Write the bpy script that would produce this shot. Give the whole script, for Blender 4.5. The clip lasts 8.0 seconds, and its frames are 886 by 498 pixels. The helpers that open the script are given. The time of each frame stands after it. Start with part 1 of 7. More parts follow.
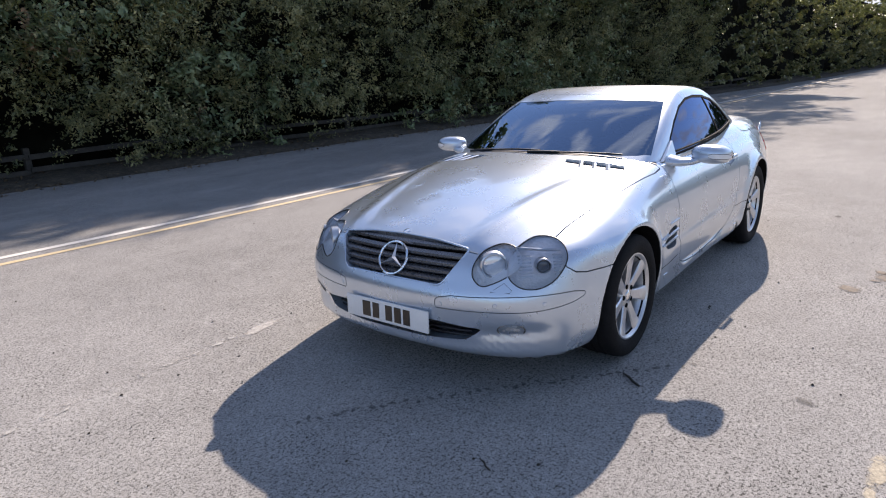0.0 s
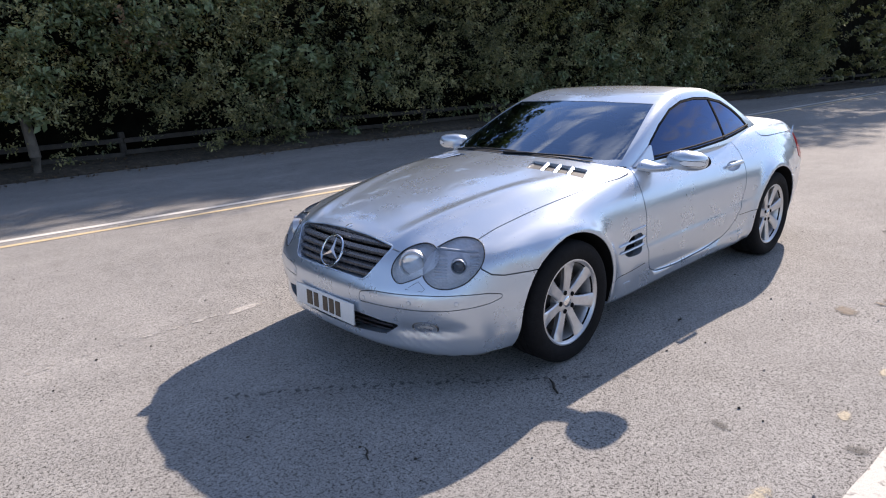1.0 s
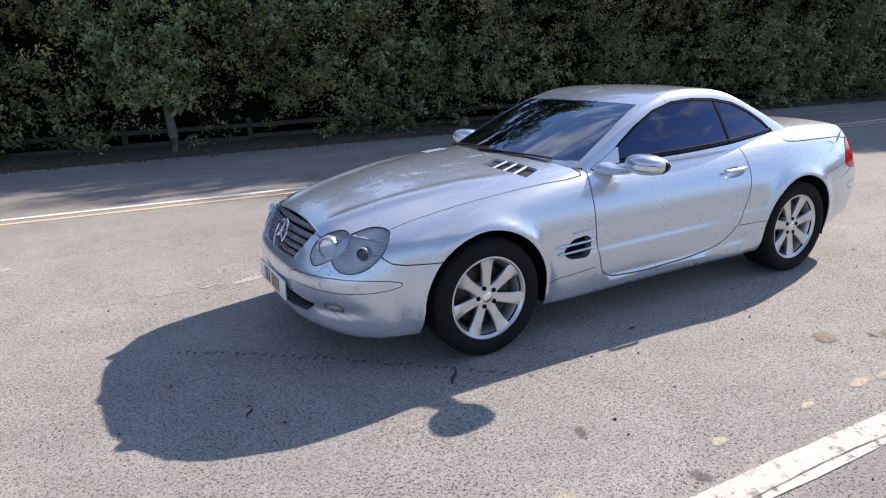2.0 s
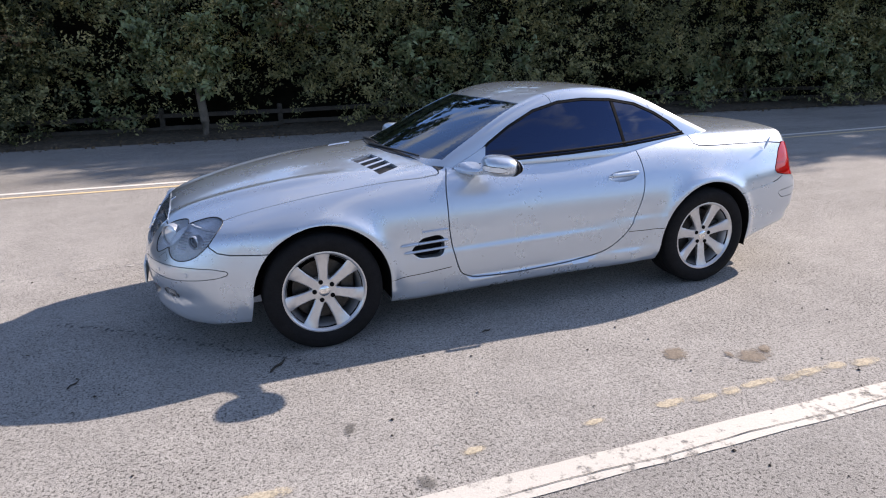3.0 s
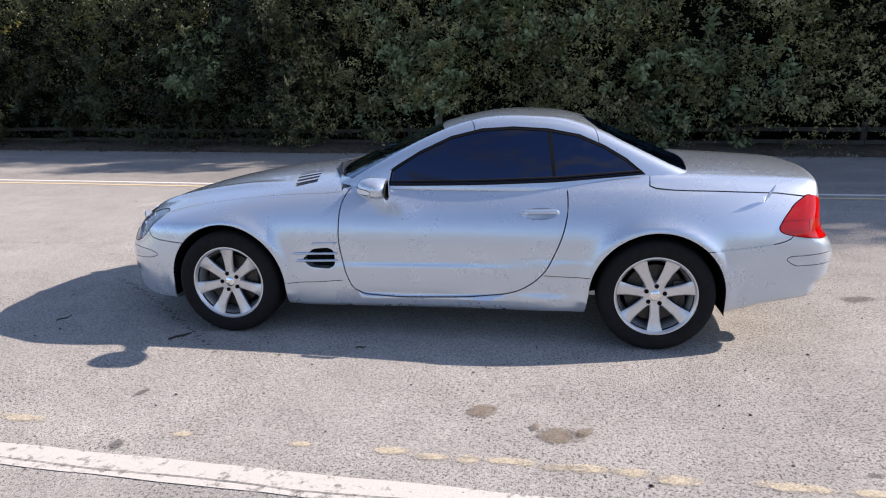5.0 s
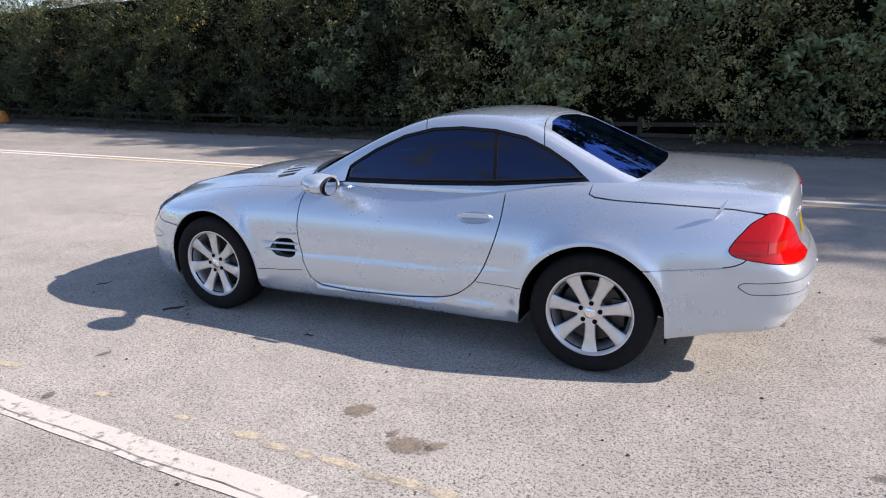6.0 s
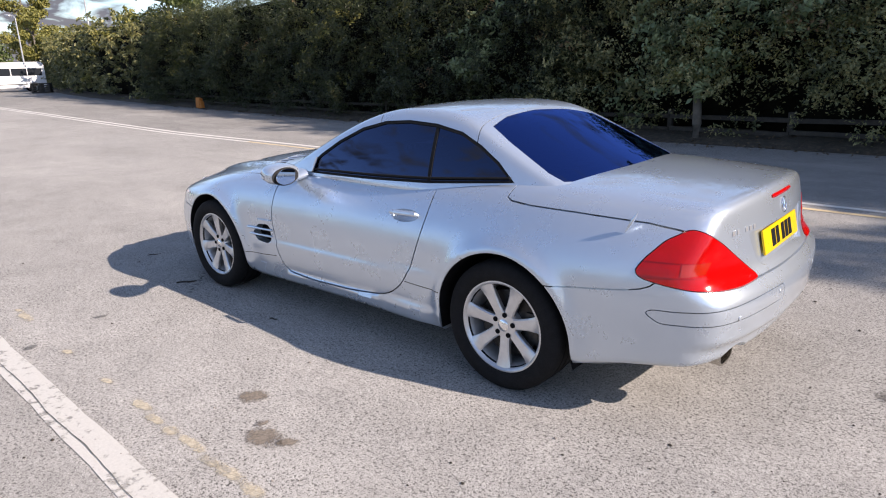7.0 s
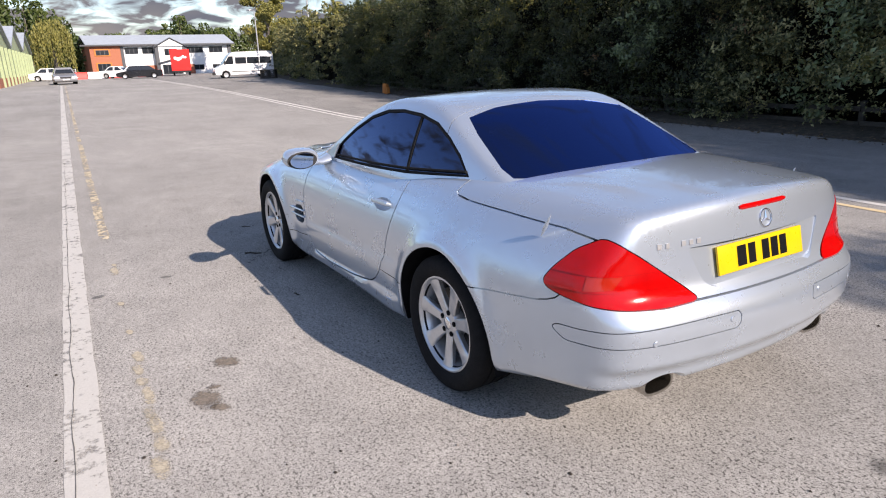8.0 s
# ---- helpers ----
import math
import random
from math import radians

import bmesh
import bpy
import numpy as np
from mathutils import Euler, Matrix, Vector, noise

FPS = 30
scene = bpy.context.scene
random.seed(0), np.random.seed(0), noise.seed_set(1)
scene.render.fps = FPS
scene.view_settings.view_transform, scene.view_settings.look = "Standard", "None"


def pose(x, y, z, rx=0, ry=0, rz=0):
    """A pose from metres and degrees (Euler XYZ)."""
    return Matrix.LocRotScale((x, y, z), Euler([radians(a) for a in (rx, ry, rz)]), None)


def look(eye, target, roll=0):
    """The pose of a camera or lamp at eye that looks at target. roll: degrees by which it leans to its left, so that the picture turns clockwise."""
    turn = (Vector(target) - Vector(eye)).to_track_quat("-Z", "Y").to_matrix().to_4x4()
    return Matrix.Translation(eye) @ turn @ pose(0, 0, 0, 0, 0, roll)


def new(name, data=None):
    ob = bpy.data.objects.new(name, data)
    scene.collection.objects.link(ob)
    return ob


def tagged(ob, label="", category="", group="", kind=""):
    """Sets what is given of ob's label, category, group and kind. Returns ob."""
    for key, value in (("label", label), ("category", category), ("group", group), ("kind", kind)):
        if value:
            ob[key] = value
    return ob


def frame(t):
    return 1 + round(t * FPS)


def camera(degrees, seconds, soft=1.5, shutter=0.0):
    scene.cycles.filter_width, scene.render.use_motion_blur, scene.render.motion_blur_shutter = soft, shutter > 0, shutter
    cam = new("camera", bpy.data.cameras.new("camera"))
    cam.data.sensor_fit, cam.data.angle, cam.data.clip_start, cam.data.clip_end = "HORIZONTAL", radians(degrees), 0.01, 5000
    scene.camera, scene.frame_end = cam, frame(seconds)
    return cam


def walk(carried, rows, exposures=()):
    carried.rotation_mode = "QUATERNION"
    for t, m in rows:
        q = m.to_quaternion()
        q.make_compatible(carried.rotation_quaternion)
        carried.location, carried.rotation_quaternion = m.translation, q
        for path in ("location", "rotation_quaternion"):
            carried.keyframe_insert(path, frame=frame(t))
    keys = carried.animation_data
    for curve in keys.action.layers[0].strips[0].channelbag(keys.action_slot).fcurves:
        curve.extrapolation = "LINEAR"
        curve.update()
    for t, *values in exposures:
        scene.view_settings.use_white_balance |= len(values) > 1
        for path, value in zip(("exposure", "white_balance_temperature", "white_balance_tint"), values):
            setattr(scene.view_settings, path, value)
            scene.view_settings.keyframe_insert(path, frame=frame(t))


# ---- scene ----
cam = camera(68.9, 8.0, soft=1.1)
METRES, EYE, TILT, LEAN, TURN = 9.75, 1.515, 0.0, 0.0, -51.8
ROWS = [
    (0.0, 0.0, 0.0, 0.0, -0.73, -15.65, 2.62),
    (0.5, 0.0349, 0.0011, -0.0002, 1.25, -16.1, 2.45),
    (1.0, 0.0873, -0.0019, 0.002, 8.89, -16.01, 2.17),
    (1.2, 0.1150, -0.0055, 0.0058, 12.60, -16.25, 2.18),
    (2.3, 0.2471, 0.0296, 0.0021, 25.61, -16.43, 1.70),
    (2.5, 0.2746, 0.0399, 0.0055, 27.03, -16.67, 1.51),
    (3.0, 0.329, 0.0732, 0.0043, 30.8, -17.15, 1.28),
    (3.5, 0.3825, 0.1076, 0.0058, 38.42, -17.24, 1.17),
    (4.0, 0.4333, 0.1485, 0.0059, 44.81, -15.86, 1.09),
    (4.2, 0.4488, 0.1672, 0.0046, 47.56, -14.86, 1.03),
    (5.3, 0.5297, 0.2904, 0.0011, 65.50, -14.99, 1.07),
    (5.5, 0.5388, 0.3164, 0.0032, 68.48, -15.26, 1.11),
    (6.0, 0.5585, 0.3848, 0.0044, 76.76, -15.41, 1.26),
    (6.5, 0.5618, 0.4523, 0.0014, 84.74, -15.7, 1.33),
    (7.0, 0.5582, 0.5207, 0.0021, 92.81, -15.84, 1.5),
    (7.5, 0.5513, 0.5825, 0.0018, 100.75, -16.04, 1.6),
    (8.0, 0.5294, 0.6339, -0.0002, 110.3, -16.44, 1.83),
]
walk(cam, [(t, pose(-4.373, -2.055, EYE, TILT, LEAN, TURN) @ pose(METRES * x, METRES * y, METRES * z, 90 + pitch, roll, yaw)) for t, x, y, z, yaw, pitch, roll in ROWS],
     exposures=[(0.0, 1.10, 7450, 19), (2.5, 1.20, 7450, 19), (3.5, 1.18, 7450, 19), (5.5, 1.24, 7450, 19), (7.0, 1.13, 7450, 19), (8.0, 0.94, 7450, 19)])

# ---- sky and sun ----
SUN_ELEV, SUN_AZ = 31.7, 15.2   # degrees up, degrees from +x towards +y
_ce, _se = math.cos(radians(SUN_ELEV)), math.sin(radians(SUN_ELEV))
SUN_DIR = Vector((_ce * math.cos(radians(SUN_AZ)), _ce * math.sin(radians(SUN_AZ)), _se))
world = bpy.data.worlds.new("sky")
scene.world = world
world.use_nodes = True


def build_sky():
    nt = world.node_tree
    nt.nodes.clear()
    sky = nt.nodes.new("ShaderNodeTexSky")
    sky.sky_type = "NISHITA"
    sky.sun_disc = False
    sky.sun_elevation = radians(SUN_ELEV)
    sky.sun_rotation = radians(90 - SUN_AZ)
    sky.air_density, sky.dust_density, sky.ozone_density = 1.0, 0.1, 2.5
    coord = nt.nodes.new("ShaderNodeTexCoord")
    sep = nt.nodes.new("ShaderNodeSeparateXYZ")
    nt.links.new(coord.outputs["Generated"], sep.inputs[0])
    lift = nt.nodes.new("ShaderNodeMath")
    lift.operation = "MAXIMUM"
    nt.links.new(sep.outputs["Z"], lift.inputs[0])
    lift.inputs[1].default_value = 0.0
    add = nt.nodes.new("ShaderNodeMath")
    add.operation = "ADD"
    nt.links.new(lift.outputs[0], add.inputs[0])
    add.inputs[1].default_value = 0.32
    flat = nt.nodes.new("ShaderNodeVectorMath")
    flat.operation = "DIVIDE"
    comb = nt.nodes.new("ShaderNodeCombineXYZ")
    for k in range(3):
        nt.links.new(add.outputs[0], comb.inputs[k])
    nt.links.new(coord.outputs["Generated"], flat.inputs[0])
    nt.links.new(comb.outputs[0], flat.inputs[1])
    cloud = nt.nodes.new("ShaderNodeTexNoise")
    cloud.inputs["Scale"].default_value = 7.0
    cloud.inputs["Distortion"].default_value = 0.5
    cloud.inputs["Detail"].default_value = 5
    cloud.inputs["Roughness"].default_value = 0.52
    drift = nt.nodes.new("ShaderNodeVectorMath")
    drift.inputs[1].default_value = (5.3, 2.4, 0.6)
    nt.links.new(flat.outputs[0], drift.inputs[0])
    nt.links.new(drift.outputs[0], cloud.inputs["Vector"])
    ramp = nt.nodes.new("ShaderNodeValToRGB")
    ramp.color_ramp.elements[0].position, ramp.color_ramp.elements[0].color = 0.50, (0, 0, 0, 1)
    ramp.color_ramp.elements[1].position, ramp.color_ramp.elements[1].color = 0.68, (1, 1, 1, 1)
    # cloud banks close up towards the horizon
    low = nt.nodes.new("ShaderNodeMapRange")
    low.inputs["From Min"].default_value, low.inputs["From Max"].default_value = 0.0, 0.20
    low.inputs["To Min"].default_value, low.inputs["To Max"].default_value = 0.22, 0.0
    nt.links.new(lift.outputs[0], low.inputs["Value"])
    cover = nt.nodes.new("ShaderNodeMath")
    cover.operation = "ADD"
    nt.links.new(cloud.outputs["Fac"], cover.inputs[0])
    nt.links.new(low.outputs[0], cover.inputs[1])
    nt.links.new(cover.outputs[0], ramp.inputs[0])
    blue = nt.nodes.new("ShaderNodeMixRGB")
    blue.blend_type = "MULTIPLY"
    blue.inputs[0].default_value = 1.0
    blue.inputs[2].default_value = (0.86, 0.94, 1.02, 1)
    nt.links.new(sky.outputs[0], blue.inputs[1])
    shade = nt.nodes.new("ShaderNodeTexNoise")
    shade.inputs["Scale"].default_value = 2.3
    shade.inputs["Detail"].default_value = 4
    nt.links.new(flat.outputs[0], shade.inputs["Vector"])
    tone = nt.nodes.new("ShaderNodeValToRGB")
    tone.color_ramp.elements[0].position, tone.color_ramp.elements[0].color = 0.34, (1.35, 1.60, 2.15, 1)
    tone.color_ramp.elements[1].position, tone.color_ramp.elements[1].color = 0.70, (2.8, 2.85, 2.95, 1)
    nt.links.new(shade.outputs["Fac"], tone.inputs[0])
    # clouds shine more the nearer they stand to the sun
    toward = nt.nodes.new("ShaderNodeVectorMath")
    toward.operation = "DOT_PRODUCT"
    nt.links.new(coord.outputs["Generated"], toward.inputs[0])
    toward.inputs[1].default_value = SUN_DIR
    glare = nt.nodes.new("ShaderNodeMapRange")
    glare.interpolation_type = "SMOOTHSTEP"
    glare.inputs["From Min"].default_value, glare.inputs["From Max"].default_value = 0.2, 1.0
    glare.inputs["To Min"].default_value, glare.inputs["To Max"].default_value = 0.56, 2.6
    nt.links.new(toward.outputs["Value"], glare.inputs["Value"])
    lit = nt.nodes.new("ShaderNodeVectorMath")
    lit.operation = "SCALE"
    nt.links.new(tone.outputs[0], lit.inputs[0])
    nt.links.new(glare.outputs[0], lit.inputs["Scale"])
    mix = nt.nodes.new("ShaderNodeMixRGB")
    nt.links.new(ramp.outputs[0], mix.inputs[0])
    nt.links.new(blue.outputs[0], mix.inputs[1])
    nt.links.new(lit.outputs[0], mix.inputs[2])
    back = nt.nodes.new("ShaderNodeBackground")
    back.inputs["Strength"].default_value = 0.115
    nt.links.new(mix.outputs[0], back.inputs["Color"])
    out = nt.nodes.new("ShaderNodeOutputWorld")
    nt.links.new(back.outputs[0], out.inputs["Surface"])


build_sky()
sun_data = bpy.data.lights.new("sun", "SUN")
sun_data.energy, sun_data.angle, sun_data.color = 4.0, radians(0.6), (1.0, 0.96, 0.905)
sun = new("sun", sun_data)
sun.matrix_world = look(SUN_DIR * 60, (0, 0, 0))


# ---- materials ----
class Nodes:
    """A small wrapper for writing node materials."""

    def __init__(self, name):
        self.mat = bpy.data.materials.new(name)
        self.mat.use_nodes = True
        self.nt = self.mat.node_tree
        self.bsdf = self.nt.nodes["Principled BSDF"]
        self.out = self.nt.nodes["Material Output"]

    def add(self, kind, **values):
        n = self.nt.nodes.new("ShaderNode" + kind)
        for key, v in values.items():
            n.inputs[key.replace("_", " ")].default_value = v
        return n

    def link(self, a, b):
        self.nt.links.new(a, b)

    def coords(self, kind="Object"):
        return self.add("TexCoord").outputs[kind]

    def noise(self, scale, detail=3, rough=0.5, vec=None, stretch=None):
        n = self.add("TexNoise", Scale=scale, Detail=detail, Roughness=rough)
        src = vec or self.coords()
        if stretch:
            m = self.add("Mapping")
            m.inputs["Scale"].default_value = stretch
            self.link(src, m.inputs[0])
            src = m.outputs[0]
        self.link(src, n.inputs["Vector"])
        return n.outputs["Fac"]

    def ramp(self, fac, *stops):
        r = self.add("ValToRGB")
        el = r.color_ramp.elements
        while len(el) < len(stops):
            el.new(0.5)
        for e, (p, c) in zip(el, stops):
            e.position = p
            e.color = (c, c, c, 1) if isinstance(c, (int, float)) else (*c, 1)
        self.link(fac, r.inputs[0])
        return r.outputs[0]

    def mix(self, fac, a, b, kind="MIX"):
        m = self.add("MixRGB")
        m.blend_type = kind
        for sock, v in zip(m.inputs, (fac, a, b)):
            if isinstance(v, (int, float)):
                sock.default_value = v if sock.type == "VALUE" else (v, v, v, 1)
            elif isinstance(v, tuple):
                sock.default_value = (*v, 1)
            else:
                self.link(v, sock)
        return m.outputs[0]

    def math(self, op, a, b=0.0, clamp=False):
        m = self.add("Math")
        m.operation = op
        m.use_clamp = clamp
        for sock, v in zip(m.inputs, (a, b)):
            if isinstance(v, (int, float)):
                sock.default_value = v
            else:
                self.link(v, sock)
        return m.outputs[0]

    def set(self, **values):
        for key, v in values.items():
            sock = self.bsdf.inputs[key.replace("_", " ")]
            if isinstance(v, (int, float)):
                sock.default_value = v
            elif isinstance(v, tuple):
                sock.default_value = (*v, 1) if sock.type == "RGBA" else v
            else:
                self.link(v, sock)
        return self

    def bump(self, height, strength=0.3, distance=0.01):
        b = self.add("Bump", Strength=strength, Distance=distance)
        self.link(height, b.inputs["Height"])
        self.link(b.outputs[0], self.bsdf.inputs["Normal"])
        return self


def plain(name, color, rough=0.5, metal=0.0, vary=0.12, scale=14.0, bump=0.0, **more):
    n = Nodes(name)
    f = n.noise(scale, 4, 0.6)
    dark = tuple(c * (1 - vary) for c in color)
    lite = tuple(min(1.0, c * (1 + vary)) for c in color)
    n.set(Base_Color=n.ramp(f, (0.3, dark), (0.7, lite)), Metallic=metal, **more)
    g = n.noise(scale * 6, 2, 0.5)
    n.set(Roughness=n.ramp(g, (0.2, max(0.02, rough * 0.85)), (0.8, min(1, rough * 1.15))))
    if bump:
        n.bump(n.noise(scale * 9, 3, 0.6), bump, 0.004)
    return n.mat


def car_paint():
    n = Nodes("silver_paint")
    flake = n.noise(1400, 1, 0.5)
    dust = n.noise(5.5, 6, 0.65)
    c = n.mix(n.math("MULTIPLY", flake, 0.3), (0.53, 0.605, 0.695), (0.605, 0.67, 0.75))
    n.set(Base_Color=n.mix(n.math("MULTIPLY", n.ramp(dust, (0.5, 0.0), (0.85, 1.0)), 0.08), c, (0.58, 0.58, 0.58)), Metallic=0.68,
          Roughness=n.ramp(dust, (0.35, 0.27), (0.75, 0.29)), Coat_Weight=1.0, Coat_IOR=1.5, Coat_Roughness=n.ramp(dust, (0.4, 0.03), (0.8, 0.06)))
    return n.mat


def tinted_glass(name, tint, gloss=(1.0, 1.0, 1.0), ior=1.52):
    n = Nodes(name)
    clear = n.add("BsdfTransparent")
    clear.inputs[0].default_value = (*tint, 1)
    gl = n.add("BsdfGlossy", Roughness=0.015)
    gl.inputs[0].default_value = (*gloss, 1)
    fr = n.add("Fresnel", IOR=ior)
    mx = n.add("MixShader")
    n.link(fr.outputs[0], mx.inputs[0])
    n.link(clear.outputs[0], mx.inputs[1])
    n.link(gl.outputs[0], mx.inputs[2])
    n.link(mx.outputs[0], n.out.inputs[0])
    return n.mat


def asphalt():
    n = Nodes("pale_asphalt")
    o = n.coords()
    big = n.noise(0.25, 5, 0.6, o)
    streak = n.noise(0.8, 5, 0.6, o, (0.25, 1.3, 1))
    mid = n.noise(3.2, 5, 0.65, o)
    grain = n.noise(130, 4, 0.8, o)
    chip = n.add("TexVoronoi", Scale=170.0)
    n.link(o, chip.inputs["Vector"])
    tone = n.add("SeparateColor")
    n.link(chip.outputs["Color"], tone.inputs[0])
    c = n.ramp(grain, (0.36, (0.20, 0.195, 0.187)), (0.5, (0.335, 0.326, 0.312)), (0.64, (0.48, 0.47, 0.45)))
    c = n.mix(0.7, c, n.ramp(tone.outputs[0], (0.0, 0.62), (0.25, 0.95), (0.8, 1.04), (1.0, 1.35)), "MULTIPLY")
    # open pores and dark chippings
    pore = n.ramp(n.noise(74, 2, 0.55, o), (0.575, 0.0), (0.61, 0.95))
    fine = n.ramp(n.noise(130, 2, 0.5, o), (0.575, 0.0), (0.61, 0.80))
    zone = n.ramp(n.noise(1.3, 3, 0.6, o), (0.35, 0.55), (0.65, 1.0))
    pits = n.math("MAXIMUM", n.math("MULTIPLY", pore, zone), fine)
    c = n.mix(1.0, c, n.ramp(n.noise(24, 4, 0.7, o), (0.32, 0.90), (0.68, 1.10)), "MULTIPLY")
    c = n.mix(pits, c, (0.045, 0.043, 0.041))
    # the older lane beyond the painted line is coarser and darker
    sep = n.add("SeparateXYZ")
    n.link(o, sep.inputs[0])
    past = n.math("ADD", sep.outputs[1], n.math("MULTIPLY", sep.outputs[0], 0.0312))
    old = n.ramp(n.math("ADD", n.math("MULTIPLY", past, 0.5), 1.70), (0.47, 1.0), (0.485, 0.0))
    c = n.mix(n.math("MULTIPLY", old, 0.22), c, n.ramp(grain, (0.42, (0.04, 0.04, 0.04)), (0.52, (0.20, 0.197, 0.19)), (0.62, (0.50, 0.49, 0.47))))
    # and the road by the hedge a little darker than the yard
    road = n.ramp(n.math("SUBTRACT", n.math("ADD", sep.outputs[1], n.math("MULTIPLY", sep.outputs[0], 0.045)), 4.4), (0.2, 1.0), (0.75, 0.80))
    c = n.mix(1.0, c, road, "MULTIPLY")
    c = n.mix(1.0, c, n.ramp(big, (0.3, 0.86), (0.7, 1.12)), "MULTIPLY")
    c = n.mix(1.0, c, n.ramp(mid, (0.3, 0.88), (0.7, 1.10)), "MULTIPLY")
    c = n.mix(n.math("MULTIPLY", n.ramp(streak, (0.5, 0.0), (0.72, 1.0)), 0.28), c, (0.42, 0.405, 0.38))
    n.set(Base_Color=c, Roughness=n.ramp(mid, (0.3, 0.85), (0.7, 1.0)), Specular_IOR_Level=0.12, Diffuse_Roughness=0.15)
    h = n.math("ADD", n.math("MULTIPLY", grain, 0.6), n.math("MULTIPLY", pits, -0.5))
    return n.bump(h, 0.6, 0.004).mat


def road_paint(name, color, worn, gaps=0.5):
    n = Nodes(name)
    o = n.coords()
    wear = n.noise(16, 6, 0.7, o)
    grain = n.noise(120, 3, 0.7, o)
    patch = n.noise(2.2, 4, 0.6, o)
    c = n.mix(n.ramp(grain, (0.3, 0.55), (0.7, 0.0)), color, tuple(v * 0.72 for v in color))
    w = n.ramp(n.math("ADD", n.math("MULTIPLY", wear, 0.6), n.math("MULTIPLY", patch, 0.4)), (gaps - 0.03, 0.0), (gaps + 0.05, worn))
    n.set(Base_Color=c, Alpha=n.math("SUBTRACT", 1.0, w, True), Roughness=0.8)
    return n.bump(grain, 0.4, 0.004).mat


def foliage(name, stops, rough=0.55):
    n = Nodes(name)
    isl = n.add("NewGeometry").outputs["Random Per Island"]
    zone = n.ramp(n.noise(0.9, 5, 0.65), (0.34, 0.0), (0.66, 1.0))
    spray = n.ramp(n.noise(3.6, 3, 0.6), (0.30, 0.0), (0.70, 1.0))
    c = n.ramp(n.math("ADD", n.math("MULTIPLY", isl, 0.30), n.math("ADD", n.math("MULTIPLY", zone, 0.38), n.math("MULTIPLY", spray, 0.32))), *stops)
    n.set(Base_Color=c, Roughness=rough, Specular_IOR_Level=0.35, Transmission_Weight=0.0)
    thin = n.add("BsdfTranslucent")
    n.link(n.mix(0.4, c, (0.25, 0.34, 0.05)), thin.inputs[0])
    mx = n.add("MixShader", Fac=0.20)
    n.link(n.bsdf.outputs[0], mx.inputs[1])
    n.link(thin.outputs[0], mx.inputs[2])
    n.link(mx.outputs[0], n.out.inputs[0])
    return n.mat


PAINT = car_paint()
RUBBER = plain("tyre_rubber", (0.010, 0.010, 0.011), 0.88, vary=0.25, scale=30, bump=0.2, Specular_IOR_Level=0.2)
BLACK = plain("black_plastic", (0.016, 0.016, 0.017), 0.45, vary=0.2, scale=40, bump=0.08)
GLOSS_BLACK = plain("gloss_black_trim", (0.010, 0.010, 0.011), 0.12, vary=0.1)
UNDER = plain("dark_underbody", (0.008, 0.008, 0.009), 0.95, vary=0.3, Specular_IOR_Level=0.05)
ALLOY = plain("silver_alloy", (0.62, 0.63, 0.65), 0.32, metal=0.75, vary=0.06, scale=40)
DARK_STEEL = plain("brake_steel", (0.05, 0.048, 0.046), 0.45, metal=0.8, vary=0.3, scale=60)


def faceted():
    """A bright metal bowl pressed in small facets."""
    n = Nodes("faceted_reflector")
    v = n.add("TexVoronoi", Scale=60.0)
    n.link(n.coords(), v.inputs["Vector"])
    n.set(Base_Color=n.ramp(n.noise(40, 2), (0.3, (0.90, 0.91, 0.93)), (0.7, (0.97, 0.97, 0.98))), Metallic=0.40, Roughness=0.28)
    return n.bump(v.outputs["Distance"], 0.28, 0.008).mat


BOWL = faceted()
CHROME = plain("chrome", (0.82, 0.83, 0.85), 0.08, metal=1.0, vary=0.03)
STEEL = plain("exhaust_steel", (0.50, 0.47, 0.43), 0.25, metal=1.0, vary=0.12, scale=50)
MIRROR = plain("mirror_glass", (0.85, 0.87, 0.9), 0.02, metal=1.0, vary=0.0)
GRILLE = plain("grey_grille_slats", (0.13, 0.137, 0.152), 0.28, metal=0.75, vary=0.1)
GLASS_DARK = tinted_glass("tinted_side_glass", (0.022, 0.028, 0.055), (0.38, 0.52, 0.92), 2.0)
GLASS_REAR = tinted_glass("tinted_rear_glass", (0.018, 0.022, 0.045), (0.17, 0.33, 0.95), 2.5)
GLASS_SCREEN = tinted_glass("windscreen_glass", (0.18, 0.23, 0.34), (0.62, 0.78, 1.0), 3.0)
PROJECTOR = plain("dark_projector_glass", (0.05, 0.055, 0.065), 0.06, vary=0.1, Coat_Weight=1.0)
CLEAR_BOWL = plain("clear_projector_bowl", (0.80, 0.82, 0.85), 0.12, metal=0.3, vary=0.12, Coat_Weight=1.0)
GLASS_LAMP = tinted_glass("clear_lamp_glass", (0.97, 0.98, 1.0))
RED_LENS = plain("red_lamp_plastic", (0.42, 0.003, 0.003), 0.10, vary=0.08, scale=22, Coat_Weight=0.15, Coat_Roughness=0.02, Specular_IOR_Level=0.35)
AMBER_LENS = plain("amber_lamp_plastic", (0.40, 0.016, 0.006), 0.10, vary=0.1, Coat_Weight=0.45)
WHITE_LENS = plain("white_indicator_plastic", (0.75, 0.77, 0.8), 0.15, vary=0.06)
PLATE_WHITE = plain("white_plate", (0.78, 0.78, 0.77), 0.3, vary=0.03)
PLATE_YELLOW = plain("yellow_plate", (0.64, 0.41, 0.010), 0.3, vary=0.04)
